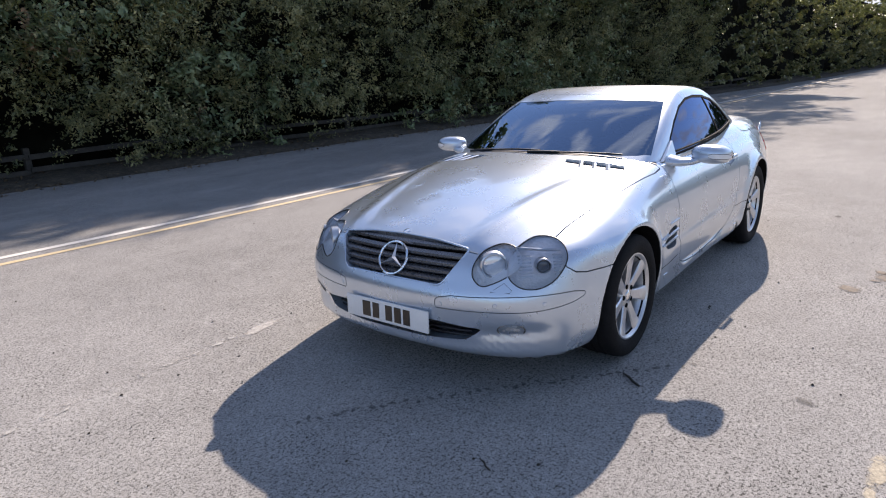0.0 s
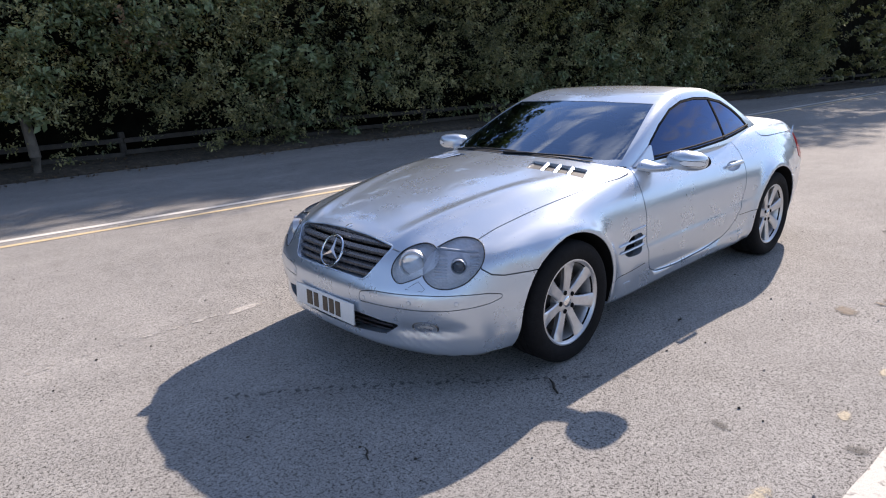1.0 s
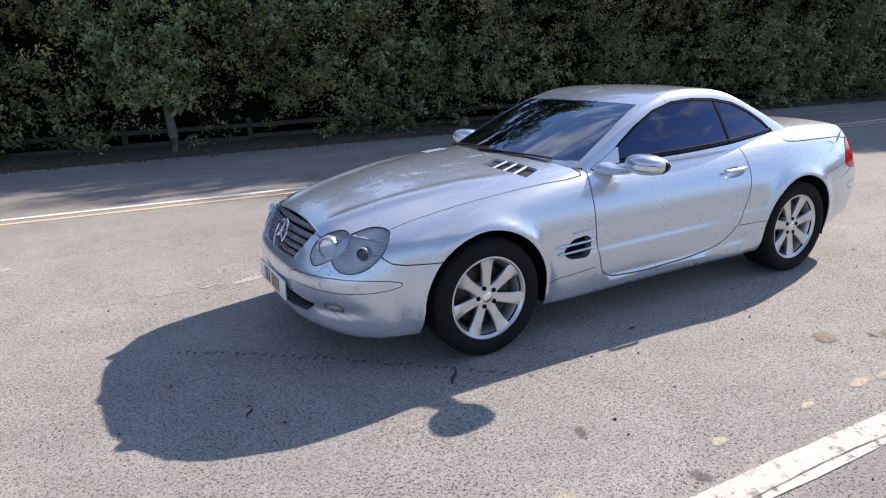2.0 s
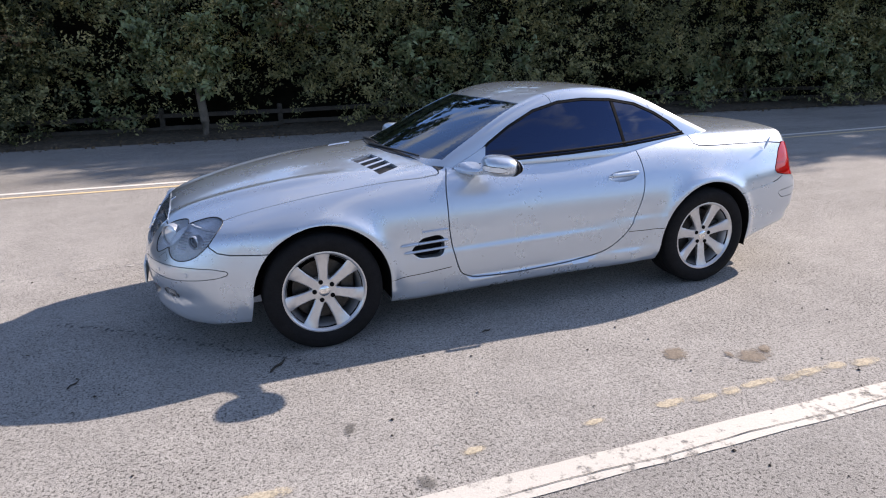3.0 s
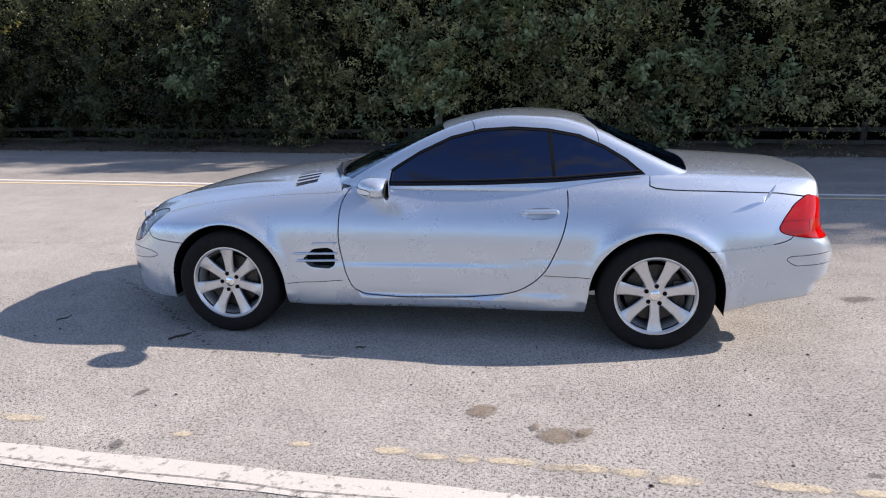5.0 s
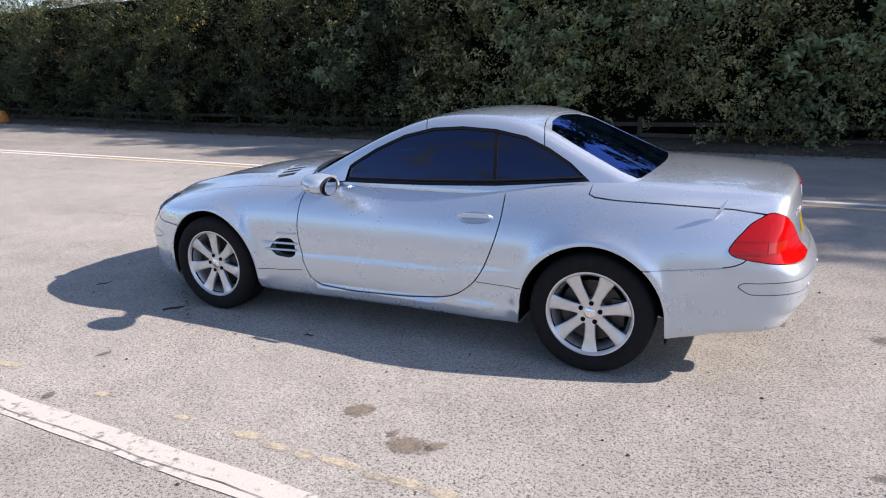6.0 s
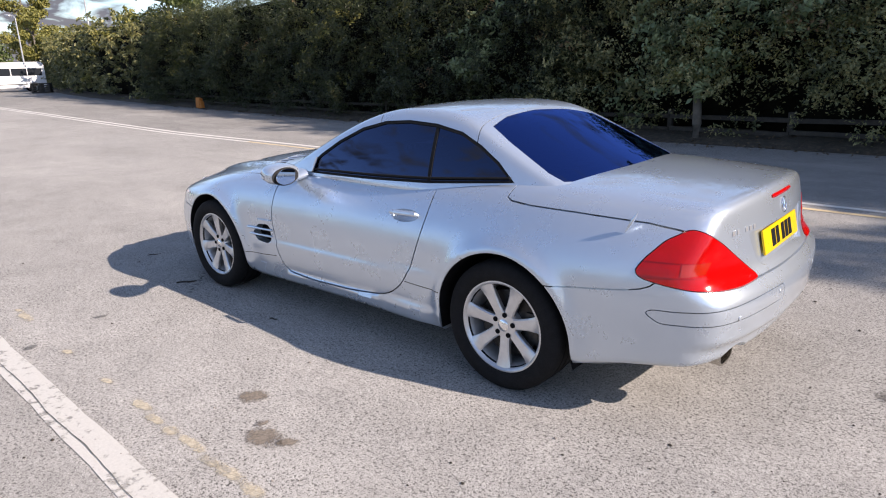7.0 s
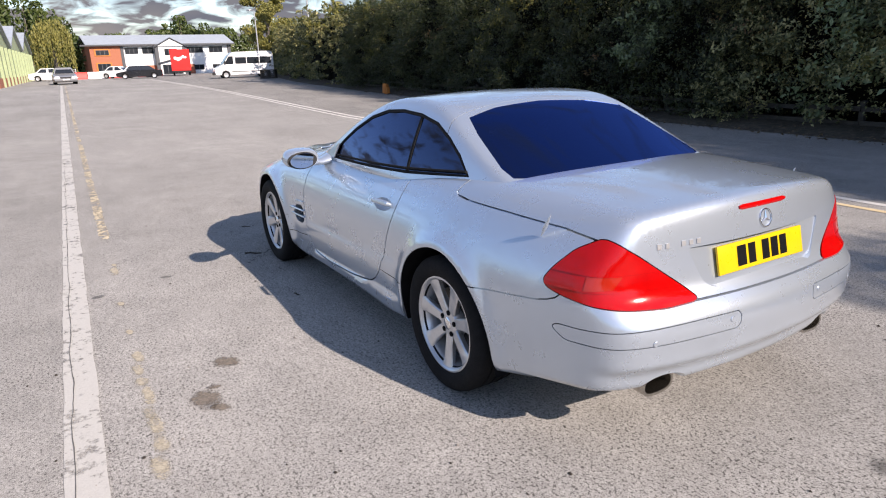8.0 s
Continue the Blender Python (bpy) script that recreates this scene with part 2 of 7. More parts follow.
LEATHER = plain("dark_leather", (0.035, 0.035, 0.04), 0.5, vary=0.2, scale=30, bump=0.15)
ASPHALT = asphalt()
WHITE_LINE = road_paint("worn_white_road_paint", (0.52, 0.505, 0.47), 0.8, 0.56)
ROAD_WHITE = road_paint("white_road_paint", (0.66, 0.64, 0.60), 0.6, 0.68)
YELLOW_LINE = road_paint("worn_yellow_road_paint", (0.62, 0.49, 0.30), 0.8, 0.60)
FADED_YELLOW = road_paint("faded_yellow_road_paint", (0.58, 0.49, 0.34), 1.0, 0.485)
FADED_WHITE = road_paint("faded_white_road_paint", (0.40, 0.39, 0.37), 1.0, 0.43)


# ---- building helpers ----
def spline(*knots, even=False):
    """A natural cubic curve through (x, value) knots; even: mirrored at zero."""
    k = sorted(knots)
    if even:
        k = [(-x, v) for x, v in reversed(k) if x > 0] + k
    xs = np.array([p[0] for p in k], float)
    ys = np.array([p[1] for p in k], float)
    n = len(xs)
    h = np.diff(xs)
    A = np.zeros((n, n))
    r = np.zeros(n)
    A[0, 0] = A[-1, -1] = 1
    for i in range(1, n - 1):
        A[i, i - 1], A[i, i], A[i, i + 1] = h[i - 1], 2 * (h[i - 1] + h[i]), h[i]
        r[i] = 6 * ((ys[i + 1] - ys[i]) / h[i] - (ys[i] - ys[i - 1]) / h[i - 1])
    m = np.linalg.solve(A, r)

    def f(x):
        x = np.clip(np.asarray(x, float), xs[0], xs[-1])
        i = np.clip(np.searchsorted(xs, x) - 1, 0, n - 2)
        a, b = xs[i + 1] - x, x - xs[i]
        return (m[i] * a ** 3 + m[i + 1] * b ** 3) / (6 * h[i]) + (ys[i] / h[i] - m[i] * h[i] / 6) * a + (ys[i + 1] / h[i] - m[i + 1] * h[i] / 6) * b
    return f


def smax(a, b, k):
    """The larger of two fields, with a rounded edge of size k."""
    h = np.maximum(k - np.abs(a - b), 0) / k
    return np.maximum(a, b) + h ** 3 * k / 6


def step(t):
    t = np.clip(t, 0, 1)
    return t * t * (3 - 2 * t)


def mesh_of(name, verts, faces):
    me = bpy.data.meshes.new(name)
    me.from_pydata([tuple(v) for v in verts], [], [tuple(f) for f in faces])
    me.update()
    return me


def thing(name, label, category, at=None, group="", kind=""):
    ob = new(name)
    if at is not None:
        ob.matrix_world = at
    return tagged(ob, label, category, group, kind)


def part(name, data, material, parent, label="", smooth=True):
    """Links a bmesh or mesh as one object under a thing or a part."""
    if isinstance(data, bmesh.types.BMesh):
        me = bpy.data.meshes.new(name)
        bmesh.ops.recalc_face_normals(data, faces=data.faces)
        data.to_mesh(me)
        data.free()
        if smooth:
            for p in me.polygons:
                p.use_smooth = True
            me.set_sharp_from_angle(angle=radians(35))
    else:
        me = data
    if not any(me.materials):
        me.materials.clear()
        me.materials.append(material)
    ob = new(name, me)
    ob.parent = parent
    return tagged(ob, label)


def box(bm, size, m=None, bevel=0.0, segments=2):
    ret = bmesh.ops.create_cube(bm, size=1.0, matrix=(m or Matrix()) @ Matrix.Diagonal((*size, 1)))
    if bevel:
        edges = list({e for v in ret["verts"] for e in v.link_edges})
        bmesh.ops.bevel(bm, geom=edges, offset=bevel, segments=segments, affect="EDGES", profile=0.6)
    return bm


def cyl(bm, r1, r2, depth, m=None, segments=24, caps=True):
    bmesh.ops.create_cone(bm, cap_ends=caps, segments=segments, radius1=r1, radius2=r2, depth=depth, matrix=m or Matrix())
    return bm


def ball(bm, size, m=None, u=24, v=14):
    bmesh.ops.create_uvsphere(bm, u_segments=u, v_segments=v, radius=1.0, matrix=(m or Matrix()) @ Matrix.Diagonal((*size, 1)))
    return bm


def lathe(bm, profile, segments=48, m=None):
    """Turns a closed (radius, y) profile about the y axis."""
    m = m or Matrix()
    rings = []
    for i in range(segments):
        a = 2 * math.pi * i / segments
        rings.append([bm.verts.new(m @ Vector((r * math.cos(a), y, r * math.sin(a)))) for r, y in profile])
    for i in range(segments):
        p, q = rings[i], rings[(i + 1) % segments]
        for j in range(len(profile)):
            k = (j + 1) % len(profile)
            bm.faces.new((p[j], p[k], q[k], q[j]))
    return bm


def tube(bm, points, radius, sides=8, closed=False):
    """A round bar along points; radius may be a list."""
    pts = [Vector(p) for p in points]
    n = len(pts)
    rad = radius if isinstance(radius, (list, tuple)) else [radius] * n
    rings = []
    up = Vector((0, 0, 1))
    for i, p in enumerate(pts):
        a = pts[(i - 1) % n] if closed or i else p
        b = pts[(i + 1) % n] if closed or i < n - 1 else p
        d = (b - a).normalized()
        s = d.cross(up)
        s = s.normalized() if s.length > 1e-3 else d.orthogonal().normalized()
        t = d.cross(s).normalized()
        rings.append([bm.verts.new(p + rad[i] * (math.cos(2 * math.pi * k / sides) * s + math.sin(2 * math.pi * k / sides) * t)) for k in range(sides)])
    for i in range(n if closed else n - 1):
        p, q = rings[i], rings[(i + 1) % n]
        for k in range(sides):
            bm.faces.new((p[k], p[(k + 1) % sides], q[(k + 1) % sides], q[k]))
    if not closed:
        bm.faces.new(rings[0])
        bm.faces.new(list(reversed(rings[-1])))
    return bm


def prism(outline, way, lo, hi):
    """A closed solid: an outline of 2D points swept from lo to hi along an axis ('x', 'y' or 'z'; points are the other two in order)
    or along a level direction given as an angle in degrees (points are then across and up)."""
    pts = list(outline)
    area = sum(a[0] * b[1] - b[0] * a[1] for a, b in zip(pts, pts[1:] + pts[:1]))
    if area < 0:
        pts.reverse()

    def place(p, d):
        if way == "x":
            return (d, p[0], p[1])
        if way == "y":
            return (p[0], d, p[1])
        if way == "z":
            return (p[0], p[1], d)
        c, s = math.cos(radians(way)), math.sin(radians(way))
        return (d * c - p[0] * s, d * s + p[0] * c, p[1])
    n = len(pts)
    bm = bmesh.new()
    lo_v = [bm.verts.new(place(p, lo)) for p in pts]
    hi_v = [bm.verts.new(place(p, hi)) for p in pts]
    bm.faces.new(lo_v)
    bm.faces.new(hi_v)
    for i in range(n):
        bm.faces.new((lo_v[i], lo_v[(i + 1) % n], hi_v[(i + 1) % n], hi_v[i]))
    bmesh.ops.triangulate(bm, faces=bm.faces)
    bmesh.ops.recalc_face_normals(bm, faces=bm.faces)
    me = bpy.data.meshes.new("cutter")
    bm.to_mesh(me)
    bm.free()
    return me


def rounded(outline, size, n=5):
    """An outline with its corners rounded."""
    out = []
    pts = [Vector(p) for p in outline]
    for i, p in enumerate(pts):
        a, b = pts[i - 1] - p, pts[(i + 1) % len(pts)] - p
        ra, rb = min(size, a.length * 0.45), min(size, b.length * 0.45)
        a, b = p + a.normalized() * ra, p + b.normalized() * rb
        for k in range(n + 1):
            t = k / n
            out.append(tuple(a * (1 - t) ** 2 + p * 2 * t * (1 - t) + b * t * t))
    return out


def grown(outline, d):
    """An outline moved outwards by d."""
    pts = [Vector(p) for p in outline]
    area = sum(a.x * b.y - b.x * a.y for a, b in zip(pts, pts[1:] + pts[:1]))
    s = 1 if area > 0 else -1
    out = []
    for i, p in enumerate(pts):
        e1, e2 = (p - pts[i - 1]), (pts[(i + 1) % len(pts)] - p)
        n1, n2 = Vector((e1.y, -e1.x)).normalized() * s, Vector((e2.y, -e2.x)).normalized() * s
        n = (n1 + n2)
        n = n.normalized() / max(0.5, n.normalized().dot(n1)) if n.length > 1e-6 else n1
        out.append(tuple(p + n * d))
    return out


def ellipse(cx, cy, rx, ry, tilt=0.0, n=40):
    c, s = math.cos(radians(tilt)), math.sin(radians(tilt))
    return [(cx + rx * math.cos(a) * c - ry * math.sin(a) * s, cy + rx * math.cos(a) * s + ry * math.sin(a) * c) for a in (2 * math.pi * i / n for i in range(n))]


def mirrored(me):
    """The mesh mirrored across the car's middle plane."""
    bm = bmesh.new()
    bm.from_mesh(me)
    bmesh.ops.transform(bm, matrix=Matrix.Diagonal((1, -1, 1, 1)), verts=bm.verts)
    bmesh.ops.reverse_faces(bm, faces=bm.faces)
    out = bpy.data.meshes.new(me.name)
    bm.to_mesh(out)
    bm.free()
    return out


def joined(*meshes):
    bm = bmesh.new()
    for me in meshes:
        bm.from_mesh(me)
    out = bpy.data.meshes.new("cutter")
    bm.to_mesh(out)
    bm.free()
    return out


def carve(me, cutter, op):
    """me cut by, or kept inside, a closed cutter."""
    a = bpy.data.objects.new("carve_a", me)
    b = bpy.data.objects.new("carve_b", cutter)
    scene.collection.objects.link(a)
    scene.collection.objects.link(b)
    mod = a.modifiers.new("cut", "BOOLEAN")
    mod.object, mod.operation, mod.solver = b, op, "MANIFOLD"
    dg = bpy.context.evaluated_depsgraph_get()
    dg.update()
    out = bpy.data.meshes.new_from_object(a.evaluated_get(dg))
    bpy.data.objects.remove(a)
    bpy.data.objects.remove(b)
    return out


def gradient(field, p):
    e = 1e-4
    g = np.stack([field(p + np.eye(3)[k] * e) - field(p - np.eye(3)[k] * e) for k in range(3)], 1)
    return g / np.maximum(np.linalg.norm(g, axis=1, keepdims=True), 1e-9)


def mesh_arrays(me):
    co = np.empty(len(me.vertices) * 3, np.float32)
    me.vertices.foreach_get("co", co)
    fn = np.empty(len(me.polygons) * 3, np.float32)
    me.polygons.foreach_get("normal", fn)
    fc = np.empty(len(me.polygons) * 3, np.float32)
    me.polygons.foreach_get("center", fc)
    return co.reshape(-1, 3).astype(float), fn.reshape(-1, 3).astype(float), fc.reshape(-1, 3).astype(float)


def polish(me, field):
    """Gives the faces that lie on the field's surface its own smooth normals, the cut faces flat ones."""
    me = me.copy()
    bm = bmesh.new()
    bm.from_mesh(me)
    bmesh.ops.dissolve_degenerate(bm, dist=0.0005, edges=bm.edges[:])
    bm.to_mesh(me)
    bm.free()
    me.update()
    co, fn, fc = mesh_arrays(me)
    g = gradient(field, co)
    lv = np.empty(len(me.loops), np.int32)
    me.loops.foreach_get("vertex_index", lv)
    tot = np.empty(len(me.polygons), np.int32)
    me.polygons.foreach_get("loop_total", tot)
    lf = np.repeat(np.arange(len(tot)), tot)
    on = np.abs(field(fc)) < 0.006
    # slivers whose corners all lie on the surface belong to it, whichever way they face
    flush = np.ones(len(tot), bool)
    np.logical_and.at(flush, lf, np.abs(field(co))[lv] < 0.0015)
    good = (on[lf] & ((g[lv] * fn[lf]).sum(1) > 0.5)) | flush[lf]
    nor = np.where(good[:, None], g[lv], fn[lf])
    off = ~((on & ((gradient(field, fc) * fn).sum(1) > 0.5)) | flush)
    cup = (np.abs(fc[:, 0] - 0.625) < 0.12) & (np.abs(fc[:, 2] - 0.783) < 0.045)
    tray = (fc[:, 0] > 2.15) & (np.abs(fc[:, 1]) < 0.36) & (fc[:, 2] > 0.66)
    deep = off & ~cup & ~tray
    for p in me.polygons:
        p.use_smooth = True
        p.material_index = int(deep[p.index])
    me.normals_split_custom_set(nor.tolist())
    me.materials.clear()
    me.materials.append(PAINT)
    me.materials.append(UNDER)
    return me


def skin(me, field, out=0.0, thick=0.0):
    """Only the faces of me that lie on the field's surface, pushed out along it; thick: given an inner side too."""
    me.update()
    co, fn, fc = mesh_arrays(me)
    g = gradient(field, fc)
    keep = (np.abs(field(fc)) < 0.006) & ((g * fn).sum(1) > 0.6)
    gv = gradient(field, co)
    used = sorted({v for p in me.polygons if keep[p.index] for v in p.vertices})
    new_id = {v: i for i, v in enumerate(used)}
    faces = [[new_id[v] for v in p.vertices] for p in me.polygons if keep[p.index]]
    top = co[used] + gv[used] * out
    if thick:
        n = len(used)
        count = {}
        for f in faces:
            for a, b in zip(f, f[1:] + f[:1]):
                count[(a, b)] = 1
        rim = [(a, b) for a, b in count if (b, a) not in count]
        allf = faces + [[v + n for v in reversed(f)] for f in faces] + [[b, a, a + n, b + n] for a, b in rim]
        out_me = mesh_of("skin", np.concatenate([top, top - gv[used] * thick]), allf)
        gn = np.concatenate([gv[used], -gv[used]])
    else:
        out_me = mesh_of("skin", top, faces)
        gn = gv[used]
    _, fn2, _ = mesh_arrays(out_me)
    nor = []
    for p in out_me.polygons:
        p.use_smooth = True
        for v in p.vertices:
            nor.append(tuple(gn[v]) if np.dot(gn[v], fn2[p.index]) > 0.5 else tuple(fn2[p.index]))
    out_me.normals_split_custom_set(nor)
    return out_me


def fan_solid(field, x0, x1, z0, z1, fans=44, mids=90, around=128, reach=2.2):
    """A closed mesh of the field's zero surface, found along rays from a line inside it."""
    rows = []
    for i in range(1, fans):
        a = math.pi / 2 * i / fans
        rows.append((x0, z0, -math.cos(a), math.sin(a)))
    for i in range(mids + 1):
        t = i / mids
        rows.append((x0 + (x1 - x0) * t, z0 + (z1 - z0) * t, 0.0, 1.0))
    for i in range(fans - 1, 0, -1):
        a = math.pi / 2 * i / fans
        rows.append((x1, z1, math.cos(a), math.sin(a)))
    th = np.linspace(0, 2 * math.pi, around, endpoint=False) + math.pi / around
    org, way = [(x0, 0, z0)], [(-1.0, 0, 0)]
    for ox, oz, c, s in rows:
        for t in th:
            org.append((ox, 0, oz))
            way.append((c, s * math.cos(t), s * math.sin(t)))
    org.append((x1, 0, z1))
    way.append((1.0, 0, 0))
    org, way = np.array(org), np.array(way)
    lo, hi = np.zeros(len(org)), np.full(len(org), reach)
    for _ in range(34):
        mid = (lo + hi) / 2
        inside = field(org + way * mid[:, None]) < 0
        lo, hi = np.where(inside, mid, lo), np.where(inside, hi, mid)
    co = org + way * lo[:, None]
    n, m = around, len(rows)
    faces = [(0, 1 + (j + 1) % n, 1 + j) for j in range(n)]
    for i in range(m - 1):
        a, b = 1 + i * n, 1 + (i + 1) * n
        faces += [(a + j, a + (j + 1) % n, b + (j + 1) % n, b + j) for j in range(n)]
    a, end = 1 + (m - 1) * n, 1 + m * n
    faces += [(end, a + j, a + (j + 1) % n) for j in range(n)]
    me = mesh_of("solid", co, faces)
    bm = bmesh.new()
    bm.from_mesh(me)
    bmesh.ops.recalc_face_normals(bm, faces=bm.faces)
    bm.to_mesh(me)
    bm.free()
    return me


# ---- ground, road markings ----
def ground_z(x):
    d = np.maximum(-14.0 - np.asarray(x, float), 0)
    return 0.50 * (1 - np.exp(-d / 40.0))


verge_y = spline((-130, 42), (-70, 20.8), (-46.5, 14.4), (-23, 10.9), (-12.7, 10.0), (-5.7, 9.35), (-1.5, 9.05), (3, 8.8), (8.5, 8.3), (16, 7.1), (25, 5.4), (40, 3.7), (60, 2.4), (110, 0.5))
double_y = spline((-110, 9.4), (-86, 8.6), (-48, 7.2), (-26.6, 6.1), (-13.3, 5.35), (-5.4, 5.02), (0.3, 4.58), (8, 4.35), (30, 3.4), (90, 1.5))


def grid_mesh(name, xs, ys, height):
    X, Y = np.meshgrid(xs, ys, indexing="ij")
    Z = height(X, Y)
    co = np.stack([X, Y, Z], -1).reshape(-1, 3)
    n = len(ys)
    faces = [(i * n + j, (i + 1) * n + j, (i + 1) * n + j + 1, i * n + j + 1) for i in range(len(xs) - 1) for j in range(n - 1)]
    return mesh_of(name, co, faces)


def spread(lo, hi, near, n):
    t = np.linspace(-1, 1, n)
    s = np.sinh(t * 6) / np.sinh(6)
    return near + np.where(s < 0, s * (near - lo), s * (hi - near))


ground_me = grid_mesh("ground", spread(-1500, 1500, -20, 141), spread(-1500, 1500, 0, 61), lambda X, Y: ground_z(X))
for p in ground_me.polygons:
    p.use_smooth = True
ground_me.materials.append(ASPHALT)
ground = tagged(new("ground", ground_me), "pale worn asphalt yard with dust, stains and grit", "ground", kind="structure")


def ribbon(name, line, width, x0, x1, material, label, lift=0.004, steps=80, ragged=0.0, seed=1):
    """A painted strip along y = line(x)."""
    rnd = random.Random(seed)
    xs = x0 + (x1 - x0) * np.linspace(0, 1, steps)
    verts, faces = [], []
    for i, x in enumerate(xs):
        y, z = float(line(x)), float(ground_z(x)) + lift
        verts += [(x, y - width / 2 + rnd.uniform(-ragged, ragged), z), (x, y + width / 2 + rnd.uniform(-ragged, ragged), z)]
        if i:
            faces.append((2 * i - 2, 2 * i, 2 * i + 1, 2 * i - 1))
    me = mesh_of(name, verts, faces)
    me.materials.append(material)
    return tagged(new(name, me), label, "road marking", kind="structure")


def near_y(x):
    return -2.39 - 0.0312 * (np.asarray(x) - 1.2)


ribbon("white_line", near_y, 0.148, -60, 2.6, WHITE_LINE, "worn white painted line on the asphalt", steps=420, ragged=0.004, seed=3)
ribbon("white_line", double_y, 0.10, -100, 40, ROAD_WHITE, "long white line of the road's centre marking", steps=200, ragged=0.003, seed=4)
ribbon("yellow_line", lambda x: double_y(x) - 0.27, 0.085, -10, 40, YELLOW_LINE, "yellow line beside the white road line", steps=160, ragged=0.004, seed=5)
ribbon("faded_yellow_line", lambda x: near_y(x) + 0.27, 0.085, -60, -2.9, FADED_YELLOW, "faded broken yellow line on the asphalt", steps=340, ragged=0.008, seed=6)
ribbon("white_line", lambda x: double_y(x) - 0.27, 0.085, -70, -10, ROAD_WHITE, "second white line beside the road's centre marking", steps=160, ragged=0.004, seed=8)
# crack along the white line
crack = []
for i in range(240):
    x = -9.0 + 11.2 * i / 239
    crack.append((x, float(near_y(x)) - 0.035 + 0.014 * noise.noise(Vector((x * 2.2, 0, 0))) + 0.006 * noise.noise(Vector((x * 9, 2, 0))), 0.006 * (0.45 + 0.9 * abs(noise.noise(Vector((x * 3.0, 5, 0)))))))
crack_me = mesh_of("crack", [v for x, y, w in crack for v in ((x, y - w / 2, 0.0075), (x, y + w / 2, 0.0075))], [(2 * i, 2 * i + 2, 2 * i + 3, 2 * i + 1) for i in range(239)])
crack_me.materials.append(plain("crack_filler", (0.11, 0.107, 0.10), 0.95, vary=0.4, scale=60))
tagged(new("crack", crack_me), "long dark crack running along the painted line", "crack", kind="structure")
ribbon("faded_white_line", lambda x: 1.26 + 0.02 * x, 0.07, -6.5, -2.1, FADED_WHITE, "faint worn white line on the asphalt", steps=40, ragged=0.01, seed=7)


# ---- the car: shape ----
# x runs from nose (-) to tail (+), the car's left side is at -y; axles at x = -1.28 and 1.28
AXLE, HUB_Z, HUB_Y, TYRE_R = 1.28, 0.325, 0.765, 0.325
body_w = spline((-2.3, 0.80), (-1.9, 0.838), (-1.6, 0.862), (-1.28, 0.876), (-0.8, 0.866), (-0.3, 0.862), (0.3, 0.866), (0.8, 0.880), (1.28, 0.893), (1.6, 0.872), (1.9, 0.822), (2.1, 0.772), (2.4, 0.67))
nose_x = spline((0, -2.185), (0.2, -2.178), (0.4, -2.15), (0.55, -2.10), (0.68, -2.022), (0.78, -1.895), (0.86, -1.68), (0.95, -1.2), even=True)
nose_z = spline((0.1, 0.10), (0.2, 0.055), (0.3, 0.015), (0.42, 0.0), (0.5, 0.003), (0.56, 0.03), (0.63, 0.062), (0.7, 0.10), (0.76, 0.15), (0.9, 0.3))
tail_x = spline((0, 2.345), (0.2, 2.338), (0.4, 2.314), (0.55, 2.286), (0.68, 2.24), (0.78, 2.175), (0.86, 2.09), (0.95, 1.92), even=True)
tail_z = spline((0.1, -0.25), (0.24, -0.12), (0.34, -0.062), (0.395, -0.042), (0.417, -0.018), (0.45, -0.008), (0.55, 0.0), (0.61, -0.02), (0.66, -0.062), (0.72, -0.087), (0.8, -0.098), (0.9, -0.114), (1.0, -0.138))
top_z = spline((-2.3, 0.62), (-2.1, 0.70), (-2.0, 0.738), (-1.8, 0.803), (-1.55, 0.864), (-1.28, 0.912), (-0.9, 0.953), (-0.6, 0.975), (-0.2, 0.982), (0.5, 0.99), (1.2, 1.01), (1.6, 1.012), (1.9, 1.0), (2.1, 0.988), (2.25, 0.978), (2.4, 0.968))
top_drop = spline((-2.3, 0.10), (-1.8, 0.115), (-1.28, 0.105), (-0.9, 0.085), (-0.5, 0.075), (0, 0.065), (1.2, 0.03), (1.6, 0.045), (2.1, 0.06), (2.4, 0.065))
belly_z = spline((-2.3, 0.20), (-1.7, 0.185), (-0.9, 0.186), (0.9, 0.198), (1.66, 0.225), (1.95, 0.285), (2.2, 0.31), (2.4, 0.33))


